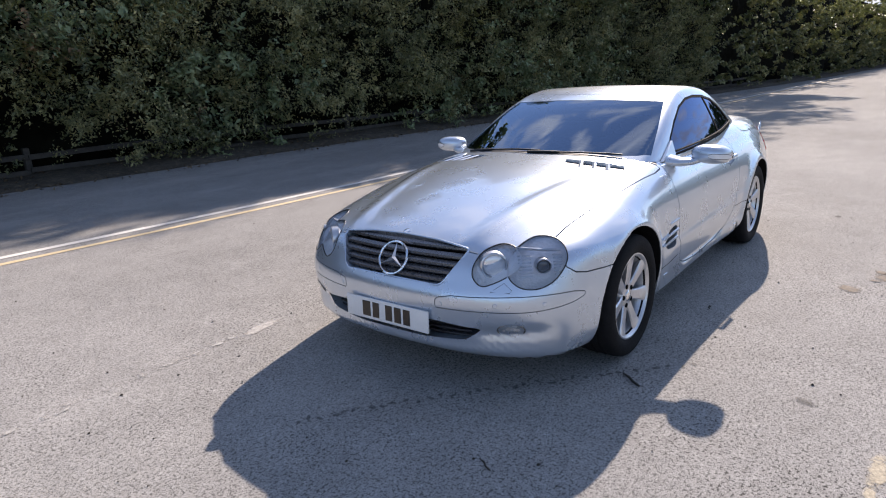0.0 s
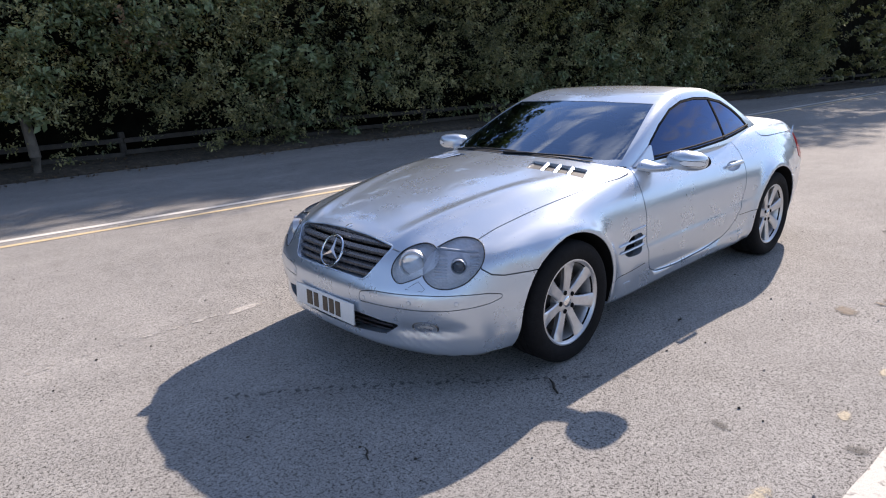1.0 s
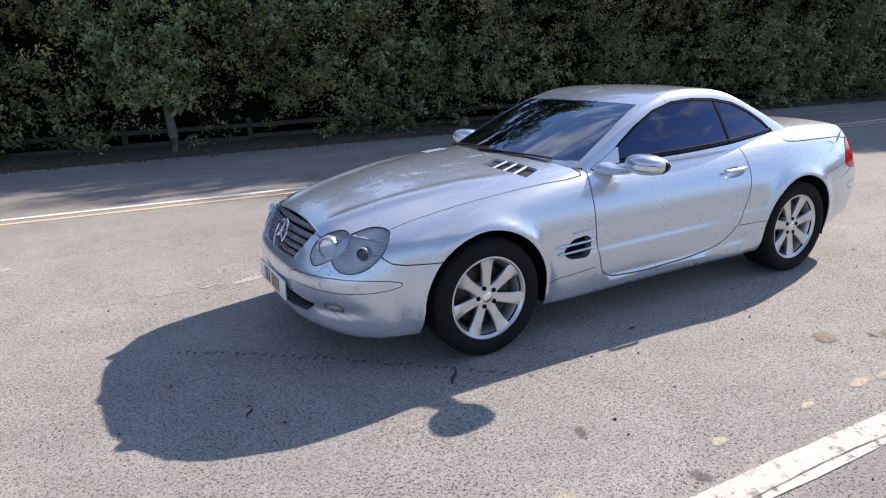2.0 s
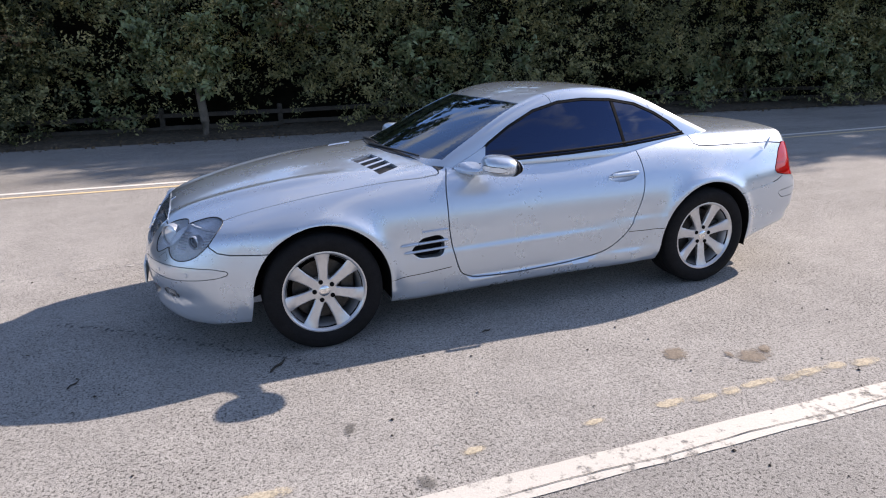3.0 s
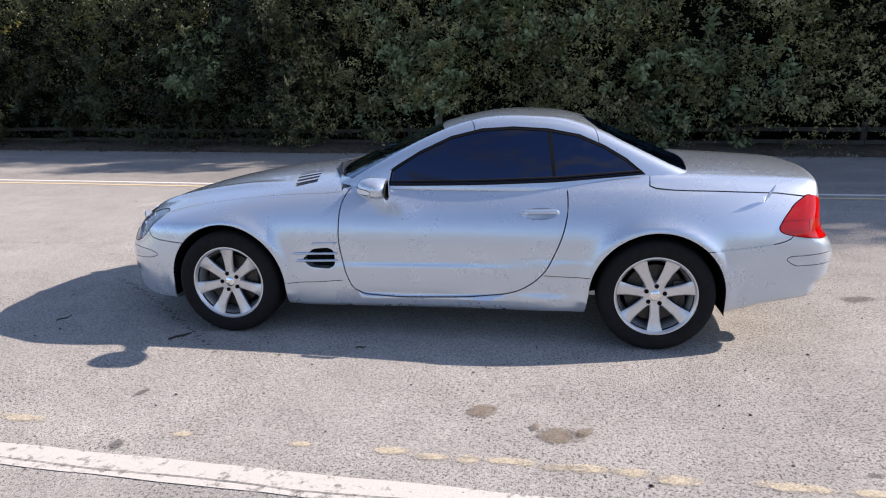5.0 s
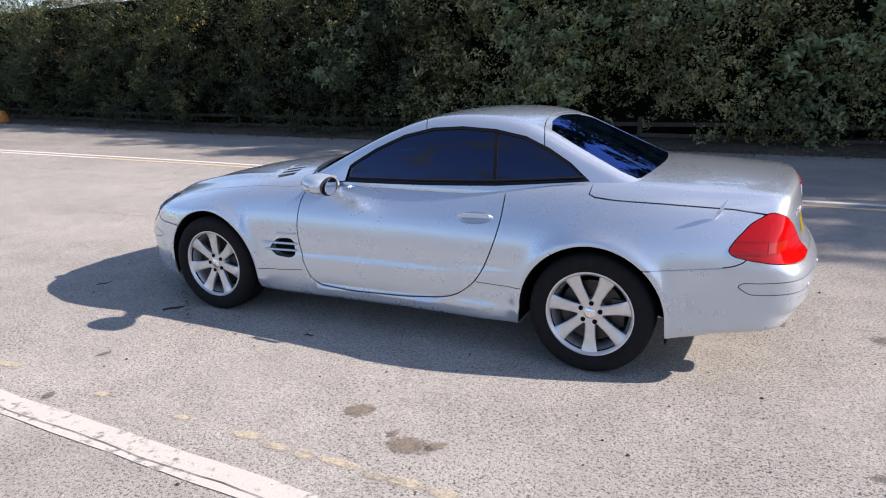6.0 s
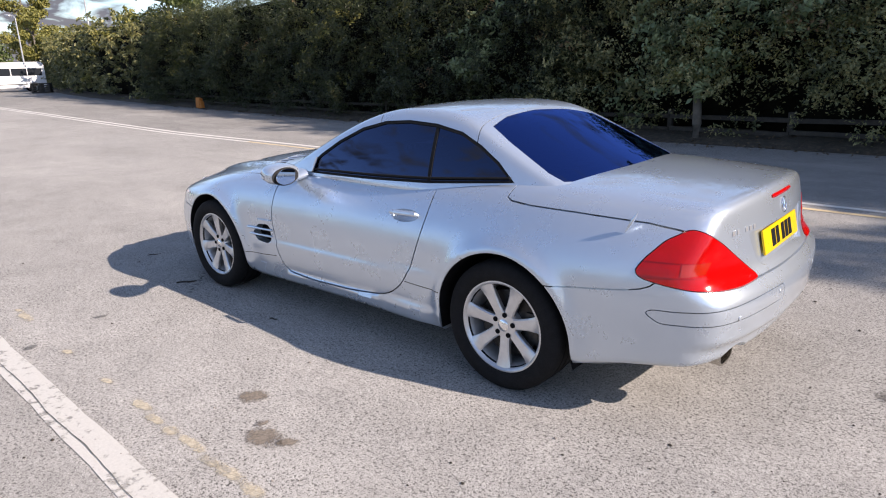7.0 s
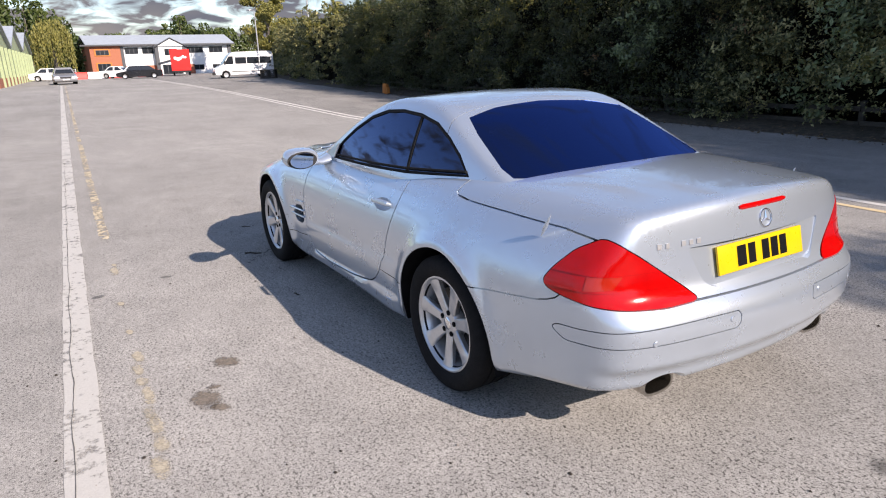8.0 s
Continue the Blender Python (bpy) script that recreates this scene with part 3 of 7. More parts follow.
def body_field(p):
    x, a, z = p[:, 0], np.abs(p[:, 1]), p[:, 2]
    w = body_w(x)
    up, dn = np.maximum(z - 0.60, 0), np.maximum(0.60 - z, 0)
    w = w - 0.17 * (up / 0.36) ** 2 - 0.045 * (dn / 0.40) ** 2
    # soft crease low on the doors
    crease = 0.455 + 0.04 * (x + 0.5)
    mask = step((x + 0.95) / 0.3) * step((1.0 - x) / 0.3)
    w = w + mask * 0.013 * step((crease - z) / 0.04 + 0.5)
    # swelling round the wheel arches
    for ax, amount in ((-AXLE, 0.016), (AXLE, 0.012)):
        d = np.hypot(x - ax, z - HUB_Z)
        w = w + amount * np.exp(-((d - 0.385) / 0.06) ** 2) * step((z - 0.15) / 0.15)
        w = w + 0.012 * np.exp(-((d - 0.384) / 0.034) ** 2) * step((z - 0.15) / 0.15)
    # sill standing out under the doors
    w = w + step((x + 0.98) / 0.20) * step((1.0 - x) / 0.40) * 0.022 * step((0.285 + 0.02 * x - z) / 0.028 + 0.5)
    side = a - w
    front = nose_x(a) + nose_z(z) - x
    # hollow beside the fog lamps, above a lip
    front = front + 0.020 * np.exp(-((z - 0.335 - 0.05 * (a - 0.6)) / 0.034) ** 2) * step((a - 0.40) / 0.14) * step((0.80 - a) / 0.12)
    front = front - 0.016 * np.exp(-((z - 0.235) / 0.030) ** 2) * step((0.85 - a) / 0.25)
    rear = x - (tail_x(a) + tail_z(z))
    f = smax(smax(side, front, 0.10), rear, 0.075)
    ridge_y = 0.36 + 0.20 * (x + 2.0)
    h = top_z(x) - top_drop(x) * (a / 0.75) ** 2.4
    h = h + 0.015 * np.exp(-((a - ridge_y) / 0.055) ** 2) * step((-0.8 - x) / 0.5) * step((x + 2.15) / 0.3)
    f = smax(f, z - h, 0.12 - 0.062 * step((x - 1.75) / 0.4))
    return smax(f, belly_z(x) - z, 0.05)


cabin_w = spline((-1.0, 0.62), (-0.5, 0.70), (0, 0.742), (0.4, 0.752), (0.9, 0.735), (1.2, 0.705), (1.6, 0.63), (1.9, 0.52))
roof_z = spline((-1.0, 0.84), (-0.75, 0.955), (-0.4, 1.108), (-0.1, 1.225), (0.05, 1.270), (0.2, 1.304), (0.42, 1.324), (0.65, 1.318), (0.85, 1.288), (1.1, 1.192), (1.4, 1.062), (1.6, 0.980), (1.9, 0.86))
roof_bow = spline((-1.0, 0.44), (-0.5, 0.40), (0, 0.25), (0.4, 0.02), (0.8, -0.08), (1.6, -0.2), (1.9, -0.2))


def cabin_field(p):
    x, a, z = p[:, 0], np.abs(p[:, 1]), p[:, 2]
    up = np.maximum(z - 0.9, 0)
    side = a - (cabin_w(x) - 0.34 * up - 0.32 * up ** 2)
    top = z - (roof_z(x - roof_bow(x) * a * a) - 0.055 * a * a)
    f = smax(side, top, 0.07)
    return smax(f, 0.88 - z, 0.01)


# ---- the car: outlines of its panels ----
def both(points):
    """A half outline (x, y >= 0) closed by its mirror image."""
    return [*points, *[(x, -y) for x, y in reversed(points) if y > 1e-6]]


DOOR = rounded([(-0.545, 0.86), (-0.555, 0.60), (-0.52, 0.42), (-0.47, 0.285), (-0.2, 0.272), (0.2, 0.285), (0.50, 0.318), (0.66, 0.44), (0.755, 0.66), (0.785, 0.82), (0.76, 1.02), (-0.40, 1.02)], 0.10)
BONNET = both(rounded([(-2.075, 0.0), (-2.065, 0.20), (-2.035, 0.36), (-2.02, 0.46), (-1.94, 0.56), (-1.86, 0.62), (-1.785, 0.672), (-1.64, 0.672), (-1.43, 0.692), (-1.1, 0.728), (-0.68, 0.745), (-0.555, 0.735), (-0.605, 0.61), (-0.735, 0.30), (-0.775, 0.0)], 0.03)[5:-5])
BOOT_TOP = both([(1.30, 0.0), (1.29, 0.55), (1.24, 0.66), (1.22, 0.9), (2.6, 0.9), (2.6, 0.0)])
BOOT_SIDE = [(1.0, 1.4), (1.0, 1.0), (1.19, 0.950), (1.262, 0.922), (1.364, 0.913), (1.6, 0.907), (1.915, 0.893), (2.048, 0.876), (2.06, 0.80), (2.06, 0.3), (3.0, 0.3), (3.0, 1.4)]
BOOT_REAR = [(-0.95, 1.2), (-0.95, 0.88), (-0.685, 0.875), (-0.54, 0.735), (-0.455, 0.665), (-0.40, 0.645), (0.40, 0.645), (0.455, 0.665), (0.54, 0.735), (0.685, 0.875), (0.95, 0.88), (0.95, 1.2)]


def flowing(points, n=5):
    """A closed smooth loop through a few points."""
    out = []
    k = len(points)
    for i in range(k):
        p0, p1, p2, p3 = [np.array(points[(i + j - 1) % k]) for j in range(4)]
        for t in np.linspace(0, 1, n, endpoint=False):
            out.append(tuple(0.5 * (2 * p1 + (p2 - p0) * t + (2 * p0 - 5 * p1 + 4 * p2 - p3) * t * t + (3 * p1 - p0 - 3 * p2 + p3) * t ** 3)))
    return out


# across a level direction 40 degrees out from the nose, and up
LAMP_WAY = 220
LAMP_OUT = flowing([(-0.790, 0.706), (-0.705, 0.733), (-0.630, 0.731), (-0.585, 0.710), (-0.577, 0.668), (-0.600, 0.620), (-0.655, 0.570), (-0.725, 0.547), (-0.795, 0.552), (-0.840, 0.582), (-0.853, 0.625), (-0.832, 0.672)])
LAMP_IN = flowing([(-0.800, 0.705), (-0.850, 0.717), (-0.912, 0.705), (-0.956, 0.683), (-0.991, 0.644), (-1.004, 0.605), (-0.994, 0.573), (-0.965, 0.557), (-0.915, 0.572), (-0.860, 0.598), (-0.805, 0.630), (-0.780, 0.670)])
TAIL_LAMP = rounded([(0.780, 0.712), (0.822, 0.765), (0.897, 0.832), (0.992, 0.880), (1.043, 0.866), (1.112, 0.820), (1.236, 0.719), (1.332, 0.642), (1.217, 0.636), (1.081, 0.642), (0.966, 0.653), (0.865, 0.668), (0.795, 0.686)], 0.025)
SIDE_GLASS = [(-0.36, 0.922), (-0.1, 0.932), (0.3, 0.942), (0.71, 0.958), (1.19, 0.992), (1.10, 1.062), (0.98, 1.132), (0.84, 1.192), (0.66, 1.226), (0.46, 1.238), (0.28, 1.228), (0.10, 1.186), (-0.08, 1.105), (-0.22, 1.022)]
SCREEN = both([(-0.76, 0.0), (-0.735, 0.2), (-0.675, 0.4), (-0.57, 0.60), (-0.515, 0.665), (-0.30, 0.622), (0.045, 0.540), (0.035, 0.50), (-0.003, 0.3), (-0.027, 0.0)])
BACKLIGHT = both([(0.875, 0.0), (0.90, 0.30), (0.955, 0.50), (1.10, 0.545), (1.36, 0.595), (1.44, 0.59), (1.49, 0.50), (1.545, 0.25), (1.56, 0.0)])
GRILLE_HOLE = rounded([(-0.395, 0.700), (-0.30, 0.542), (0.30, 0.542), (0.395, 0.700), (0.2, 0.722), (0, 0.728), (-0.2, 0.722)], 0.03)
INTAKE = rounded([(-0.50, 0.352), (-0.42, 0.29), (-0.2, 0.272), (0.2, 0.272), (0.42, 0.29), (0.50, 0.352), (0.30, 0.372), (-0.30, 0.372)], 0.03)
BUMPER_F = [(-2.6, 0.0), (-2.6, 0.9), (-1.85, 0.9), (-1.838, 0.62), (-1.80, 0.590), (-1.74, 0.578), (-1.62, 0.573), (-1.40, 0.570), (-1.40, 0.0)]
BUMPER_R = [(1.40, 0.0), (1.40, 0.588), (1.57, 0.594), (1.75, 0.610), (1.88, 0.624), (1.94, 0.637), (1.975, 0.652), (2.0, 0.676), (2.03, 0.73), (2.7, 0.73), (2.7, 0.0)]
STRIP_F = rounded([(-2.4, 0.440), (-2.14, 0.442), (-2.0, 0.446), (-1.90, 0.454), (-1.82, 0.464), (-1.765, 0.480), (-1.762, 0.494), (-1.83, 0.509), (-1.94, 0.513), (-2.05, 0.513), (-2.13, 0.505), (-2.4, 0.485)], 0.012, 3)
STRIP_R = rounded([(1.962, 0.540), (2.018, 0.502), (2.133, 0.505), (2.239, 0.513), (2.30, 0.517), (2.6, 0.524), (2.6, 0.580), (2.306, 0.580), (2.266, 0.574), (2.187, 0.566), (2.067, 0.556), (1.985, 0.556)], 0.022, 4)
SIDE_VENT = rounded([(-0.79, 0.485), (-0.72, 0.555), (-0.62, 0.565), (-0.585, 0.545), (-0.585, 0.455), (-0.62, 0.435), (-0.74, 0.440)], 0.025)
BONNET_VENT = [(-0.975, 0.33), (-0.83, 0.275), (-0.76, 0.60), (-0.885, 0.655)]


def arch_line(ax, r, low=0.10):
    """The edge of a wheel opening: half a circle that runs straight down at both ends, a little wider at its foot."""
    bow = [(ax + r * math.cos(a), HUB_Z + r * math.sin(a)) for a in np.linspace(0, math.pi, 41)]
    return [(ax + r + 0.012, low), (ax + r + 0.004, 0.22), *bow, (ax - r - 0.016, 0.22), (ax - r - 0.030, low)]


# ---- the car: panels ----
def cut_car():
    """The painted panels, as meshes by name."""
    solid = fan_solid(body_field, -1.1, 1.35, 0.55, 0.60, fans=72, mids=110, around=192)
    wells = []
    for ax in (-AXLE, AXLE):
        for s in (-1, 1):
            wells.append(prism([*arch_line(ax, 0.372), (ax, 0.02)], "y", min(s * 0.50, s * 1.2), max(s * 0.50, s * 1.2)))
    hollow = prism([(-0.46, -0.66), (0.88, -0.66), (0.88, 0.66), (-0.46, 0.66)], "z", 0.34, 1.4)
    solid = carve(solid, joined(*wells, hollow), "DIFFERENCE")
    gap = 0.007
    out = {}

    def take(name, cutter, cutter_wide):
        nonlocal solid
        out[name] = carve(solid, cutter, "INTERSECT")
        solid = carve(solid, cutter_wide, "DIFFERENCE")

    # recesses first
    for s in (-1, 1):
        cup = bmesh.new()
        ball(cup, (0.105, 0.036, 0.036), pose(0.625, s * 0.835, 0.783, 0, -2, 0))
        cup_me = bpy.data.meshes.new("cutter")
        cup.to_mesh(cup_me)
        cup.free()
        solid = carve(solid, cup_me, "DIFFERENCE")
    plate_seat = prism(rounded([(-0.40, 0.825), (-0.335, 0.69), (-0.30, 0.667), (0.30, 0.667), (0.335, 0.69), (0.40, 0.825)], 0.02), "x", 2.0, 2.6)
    solid = carve(solid, carve(plate_seat, prism([(2.203, 0.84), (2.246, 0.65), (2.6, 0.65), (2.6, 0.84)], "y", -0.6, 0.6), "INTERSECT"), "DIFFERENCE")
    for hole, lo, hi in ((GRILLE_HOLE, -2.4, -1.96), (INTAKE, -2.4, -1.98)):
        solid = carve(solid, prism(hole, "x", lo, hi), "DIFFERENCE")
    for s in (-1, 1):
        vent = prism(SIDE_VENT, "y", min(s * 0.80, s * 1.1), max(s * 0.80, s * 1.1))
        solid = carve(solid, vent, "DIFFERENCE")
        hood = prism([(x, y * s) for x, y in BONNET_VENT], "z", 0.885, 1.1)
        solid = carve(solid, hood, "DIFFERENCE")
        for k, shape in ((1, LAMP_OUT), (0, LAMP_IN)):
            shape = [(-q * s, z) for q, z in shape]
            way = LAMP_WAY if s < 0 else 360 - LAMP_WAY
            take(f"lamp{k}{s}", prism(shape, way, 1.66, 2.6), prism(grown(shape, 0.003), way, 1.65, 2.6))
        tail = [(q * -s, z) for q, z in TAIL_LAMP]
        take(f"tail{s}", prism(tail, -45 if s < 0 else 45, 1.55, 2.6), prism(grown(tail, 0.004), -45 if s < 0 else 45, 1.60, 2.6))
        take(f"door{s}", prism(DOOR, "y", min(s * 0.665, s * 1.2), max(s * 0.665, s * 1.2)), prism(grown(DOOR, gap), "y", min(s * 0.63, s * 1.2), max(s * 0.63, s * 1.2)))
    take("bonnet", prism(BONNET, "z", 0.60, 1.3), prism(grown(BONNET, gap), "z", 0.59, 1.3))
    boot = carve(carve(prism(BOOT_TOP, "z", 0.4, 1.3), prism(BOOT_REAR, "x", 0.5, 3.0), "INTERSECT"), prism(BOOT_SIDE, "y", -1.5, 1.5), "INTERSECT")
    wide = carve(carve(prism(grown(BOOT_TOP, gap), "z", 0.4, 1.3), prism(grown(BOOT_REAR, gap), "x", 0.4, 3.0), "INTERSECT"), prism(grown(BOOT_SIDE, gap), "y", -1.6, 1.6), "INTERSECT")
    take("boot_lid", boot, wide)
    take("front_bumper", prism(BUMPER_F, "y", -1.2, 1.2), prism(grown(BUMPER_F, 0.006), "y", -1.2, 1.2))
    take("rear_bumper", prism(BUMPER_R, "y", -1.2, 1.2), prism(grown(BUMPER_R, 0.006), "y", -1.2, 1.2))
    for s in (-1, 1):
        out["rear_bumper"] = carve(out["rear_bumper"], prism(ellipse(s * 0.490, 0.300, 0.104, 0.062, n=32), "x", 1.95, 2.7), "DIFFERENCE")
    for s in (-1, 1):
        for key, band, lo, z0, z1 in (("front_bumper", STRIP_F, 0.285, 0.437, 0.487), ("rear_bumper", STRIP_R, 0.228, 0.522, 0.581)):
            end = rounded([(s * lo, z0), (s * 1.3, 0.3), (s * 1.3, 0.7), (s * lo, z1)], 0.026)
            bar = carve(prism(band, "y", -1.2, 1.2), prism(end, "x", -3, 3), "INTERSECT")
            slot = carve(prism(grown(band, 0.004), "y", -1.3, 1.3), prism(grown(end, 0.004), "x", -3.1, 3.1), "INTERSECT")
            out[f"{key}_strip{s}"] = carve(out[key], bar, "INTERSECT")
            out[key] = carve(out[key], slot, "DIFFERENCE")
    out["body"] = solid
    return out


def inner_cabin(p):
    return cabin_field(p) + 0.035


def cut_cabin():
    solid = fan_solid(cabin_field, -0.15, 0.95, 0.96, 0.96, fans=64, mids=100, around=192)
    hollow = fan_solid(inner_cabin, -0.15, 0.95, 0.96, 0.96, fans=24, mids=40, around=72)
    out = {}
    glass = {}
    for s in (-1, 1):
        lo, hi = min(s * 0.3, s * 1.0), max(s * 0.3, s * 1.0)
        door_glass = [q for q in SIDE_GLASS]
        glass[f"side{s}"] = carve(solid, prism(door_glass, "y", lo, hi), "INTERSECT")
        glass[f"seal{s}"] = carve(carve(solid, prism(grown(SIDE_GLASS, 0.014), "y", lo, hi), "INTERSECT"), prism(grown(SIDE_GLASS, -0.001), "y", lo - 0.1, hi + 0.1), "DIFFERENCE")
    glass["screen"] = carve(solid, prism(SCREEN, "z", 0.5, 1.6), "INTERSECT")
    glass["backlight"] = carve(solid, prism(BACKLIGHT, "z", 0.5, 1.6), "INTERSECT")
    cut = [prism(grown(SIDE_GLASS, 0.014), "y", -1.0, 1.0), hollow]
    solid = carve(solid, cut[1], "DIFFERENCE")
    solid = carve(solid, cut[0], "DIFFERENCE")
    solid = carve(solid, prism(SCREEN, "z", 0.5, 1.6), "DIFFERENCE")
    solid = carve(solid, prism(BACKLIGHT, "z", 0.5, 1.6), "DIFFERENCE")
    # seams of the folding roof, bowed like the panels
    bow_f = [(0.095 + 0.14 * (y / 0.6) ** 2, y) for y in np.linspace(-0.8, 0.8, 17)]
    bow_r = [(0.845 + 0.10 * (y / 0.6) ** 2, y) for y in np.linspace(-0.8, 0.8, 17)]
    for bow in (bow_f, bow_r):
        line = [(x - 0.0025, y) for x, y in bow] + [(x + 0.0025, y) for x, y in reversed(bow)]
        solid = carve(solid, prism(line, "z", 1.06, 1.5), "DIFFERENCE")
    out["roof"] = solid
    return out, glass




def on_surface(field, p, way, reach=0.6):
    """The point where a line through p along way first leaves the field's solid, coming from outside."""
    p, d = np.array(p, float), np.array(way, float)
    d = d / np.linalg.norm(d)
    ts = np.linspace(-reach, reach, 400)
    v = field(p + ts[:, None] * d)
    inside = np.nonzero(v < 0)[0]
    if not len(inside) or inside[0] == 0:
        return p
    lo, hi = ts[inside[0] - 1], ts[inside[0]]
    for _ in range(24):
        mid = (lo + hi) / 2
        if field((p + mid * d)[None])[0] < 0:
            hi = mid
        else:
            lo = mid
    return p + hi * d


def front_point(y, z, out=0.0):
    q = on_surface(body_field, (-2.0, y, z), (1, 0, 0))
    return q + gradient(body_field, q[None])[0] * out


def rear_point(y, z, out=0.0):
    q = on_surface(body_field, (2.2, y, z), (-1, 0, 0))
    return q + gradient(body_field, q[None])[0] * out


def side_point(x, z, s, out=0.0):
    q = on_surface(body_field, (x, s * 0.85, z), (0, -s, 0))
    return q + gradient(body_field, q[None])[0] * out


def top_point(x, y, out=0.0):
    q = on_surface(body_field, (x, y, 0.9), (0, 0, -1))
    return q + gradient(body_field, q[None])[0] * out


def facing(p, normal, roll=0.0):
    """A pose at p whose -y axis points along normal."""
    q = Vector(normal).to_track_quat("-Y", "Z").to_matrix().to_4x4()
    return Matrix.Translation(Vector(p)) @ q @ Matrix.Rotation(radians(roll), 4, "Y")


def star_badge(parent, m, radius, name="badge", label="chrome ring badge with three spokes"):
    """A ring with three tapered spokes, in the x-z plane of m."""
    bm = bmesh.new()
    ring = [m @ Vector((radius * math.cos(a), 0, radius * math.sin(a))) for a in np.linspace(0, 2 * math.pi, 40, endpoint=False)]
    tube(bm, ring, radius * 0.075, 8, closed=True)
    for k in range(3):
        a = math.pi / 2 + k * 2 * math.pi / 3
        d, s = Vector((math.cos(a), 0, math.sin(a))), Vector((-math.sin(a), 0, math.cos(a)))
        tip = bm.verts.new(m @ (d * radius * 0.97))
        l = bm.verts.new(m @ (s * radius * 0.15))
        r = bm.verts.new(m @ (-s * radius * 0.15))
        top = bm.verts.new(m @ Vector((0, -radius * 0.14, 0)))
        back = bm.verts.new(m @ Vector((0, radius * 0.06, 0)))
        for f in ((tip, l, top), (top, r, tip), (tip, back, l), (tip, r, back)):
            bm.faces.new(f)
    return part(name, bm, CHROME, parent, label, smooth=False)


def number_plate(parent, m, material, label, digits):
    """A plate in the x-z plane of m, with plain bars where its characters stand."""
    bm = bmesh.new()
    box(bm, (0.52, 0.010, 0.111), m, 0.004)
    plate = part("number_plate", bm, material, parent, label)
    x = -0.5 * sum(digits) - 0.0
    for k, w in enumerate(digits):
        if w > 0.03:
            b = bmesh.new()
            box(b, (w * 0.76, 0.003, 0.079), m @ pose(x + w / 2, -0.0062, 0.0), 0.001, 1)
            part("bar", b, GLOSS_BLACK, plate)
        x += w
    return plate


def wheel(parent, at, spin):
    """Outer face towards -y."""
    hub = new("wheel")
    hub.parent = parent
    hub.matrix_local = at
    tagged(hub, "seven-spoke silver alloy wheel with a black tyre")
    bm = bmesh.new()
    t = [(0.222, -0.098), (0.236, -0.112), (0.262, -0.122), (0.290, -0.121), (0.310, -0.112), (0.3205, -0.098), (0.3245, -0.078), (0.325, -0.052), (0.318, -0.050), (0.318, -0.042), (0.325, -0.040),
         (0.325, -0.005), (0.318, -0.003), (0.318, 0.005), (0.325, 0.007), (0.325, 0.042), (0.318, 0.044), (0.318, 0.052), (0.325, 0.054), (0.3205, 0.098), (0.310, 0.112), (0.290, 0.121), (0.262, 0.122), (0.222, 0.100), (0.205, 0.09), (0.205, -0.09)]
    lathe(bm, t, 72)
    part("tyre", bm, RUBBER, hub, "black rubber tyre with tread grooves")
    bm = bmesh.new()
    lathe(bm, [(0.229, -0.106), (0.231, -0.098), (0.222, -0.090), (0.206, -0.060), (0.196, 0.0), (0.200, 0.09), (0.194, 0.09), (0.188, 0.0), (0.196, -0.060), (0.207, -0.088), (0.214, -0.100), (0.222, -0.107)], 72)
    rim = part("rim", bm, ALLOY, hub, "silver alloy rim")
    for k in range(7):
        a = radians(spin) + 2 * math.pi * k / 7
        bm = bmesh.new()
        rows = []
        for r, w, y, d in ((0.035, 0.021, -0.074, 0.03), (0.062, 0.027, -0.078, 0.032), (0.10, 0.027, -0.083, 0.03), (0.15, 0.031, -0.088, 0.028), (0.19, 0.038, -0.093, 0.026), (0.216, 0.047, -0.099, 0.02)):
            ca, sa = math.cos(a), math.sin(a)
            ring = []
            for s, yy in ((-1, y + 0.006), (-0.78, y), (0.78, y), (1, y + 0.006), (0.85, y + d), (-0.85, y + d)):
                ring.append(bm.verts.new((r * ca - s * w * sa, yy, r * sa + s * w * ca)))
            rows.append(ring)
        for p, q in zip(rows, rows[1:]):
            for j in range(6):
                bm.faces.new((p[j], p[(j + 1) % 6], q[(j + 1) % 6], q[j]))
        bm.faces.new(rows[0])
        bm.faces.new(list(reversed(rows[-1])))
        part("spoke", bm, ALLOY, hub)
    bm = bmesh.new()
    lathe(bm, [(0.0005, -0.080), (0.030, -0.080), (0.066, -0.077), (0.076, -0.060), (0.076, -0.03), (0.0005, -0.03)], 40)
    part("hub", bm, ALLOY, hub)
    bm = bmesh.new()
    lathe(bm, [(0.0005, -0.089), (0.022, -0.088), (0.030, -0.083), (0.031, -0.076), (0.0005, -0.076)], 32)
    part("hub_cap", bm, CHROME, hub, "round hub cap with a badge")
    for k in range(5):
        a = radians(spin + 18) + 2 * math.pi * k / 5
        bm = bmesh.new()
        lathe(bm, [(0.0005, -0.0825), (0.0125, -0.0825), (0.0130, -0.070), (0.0005, -0.070)], 14, Matrix.Translation((0.053 * math.cos(a), 0, 0.053 * math.sin(a))))
        part("wheel_bolt", bm, UNDER, hub)
    bm = bmesh.new()
    lathe(bm, [(0.04, -0.030), (0.165, -0.030), (0.165, -0.006), (0.04, -0.006)], 56)
    part("brake_disc", bm, DARK_STEEL, hub, "steel brake disc")
    bm = bmesh.new()
    box(bm, (0.075, 0.05, 0.16), pose(0.135, -0.02, 0.0), 0.014)
    part("brake_caliper", bm, DARK_STEEL, hub)
    bm = bmesh.new()
    cyl(bm, 0.19, 0.19, 0.02, pose(0, 0.06, 0, 90), 40)
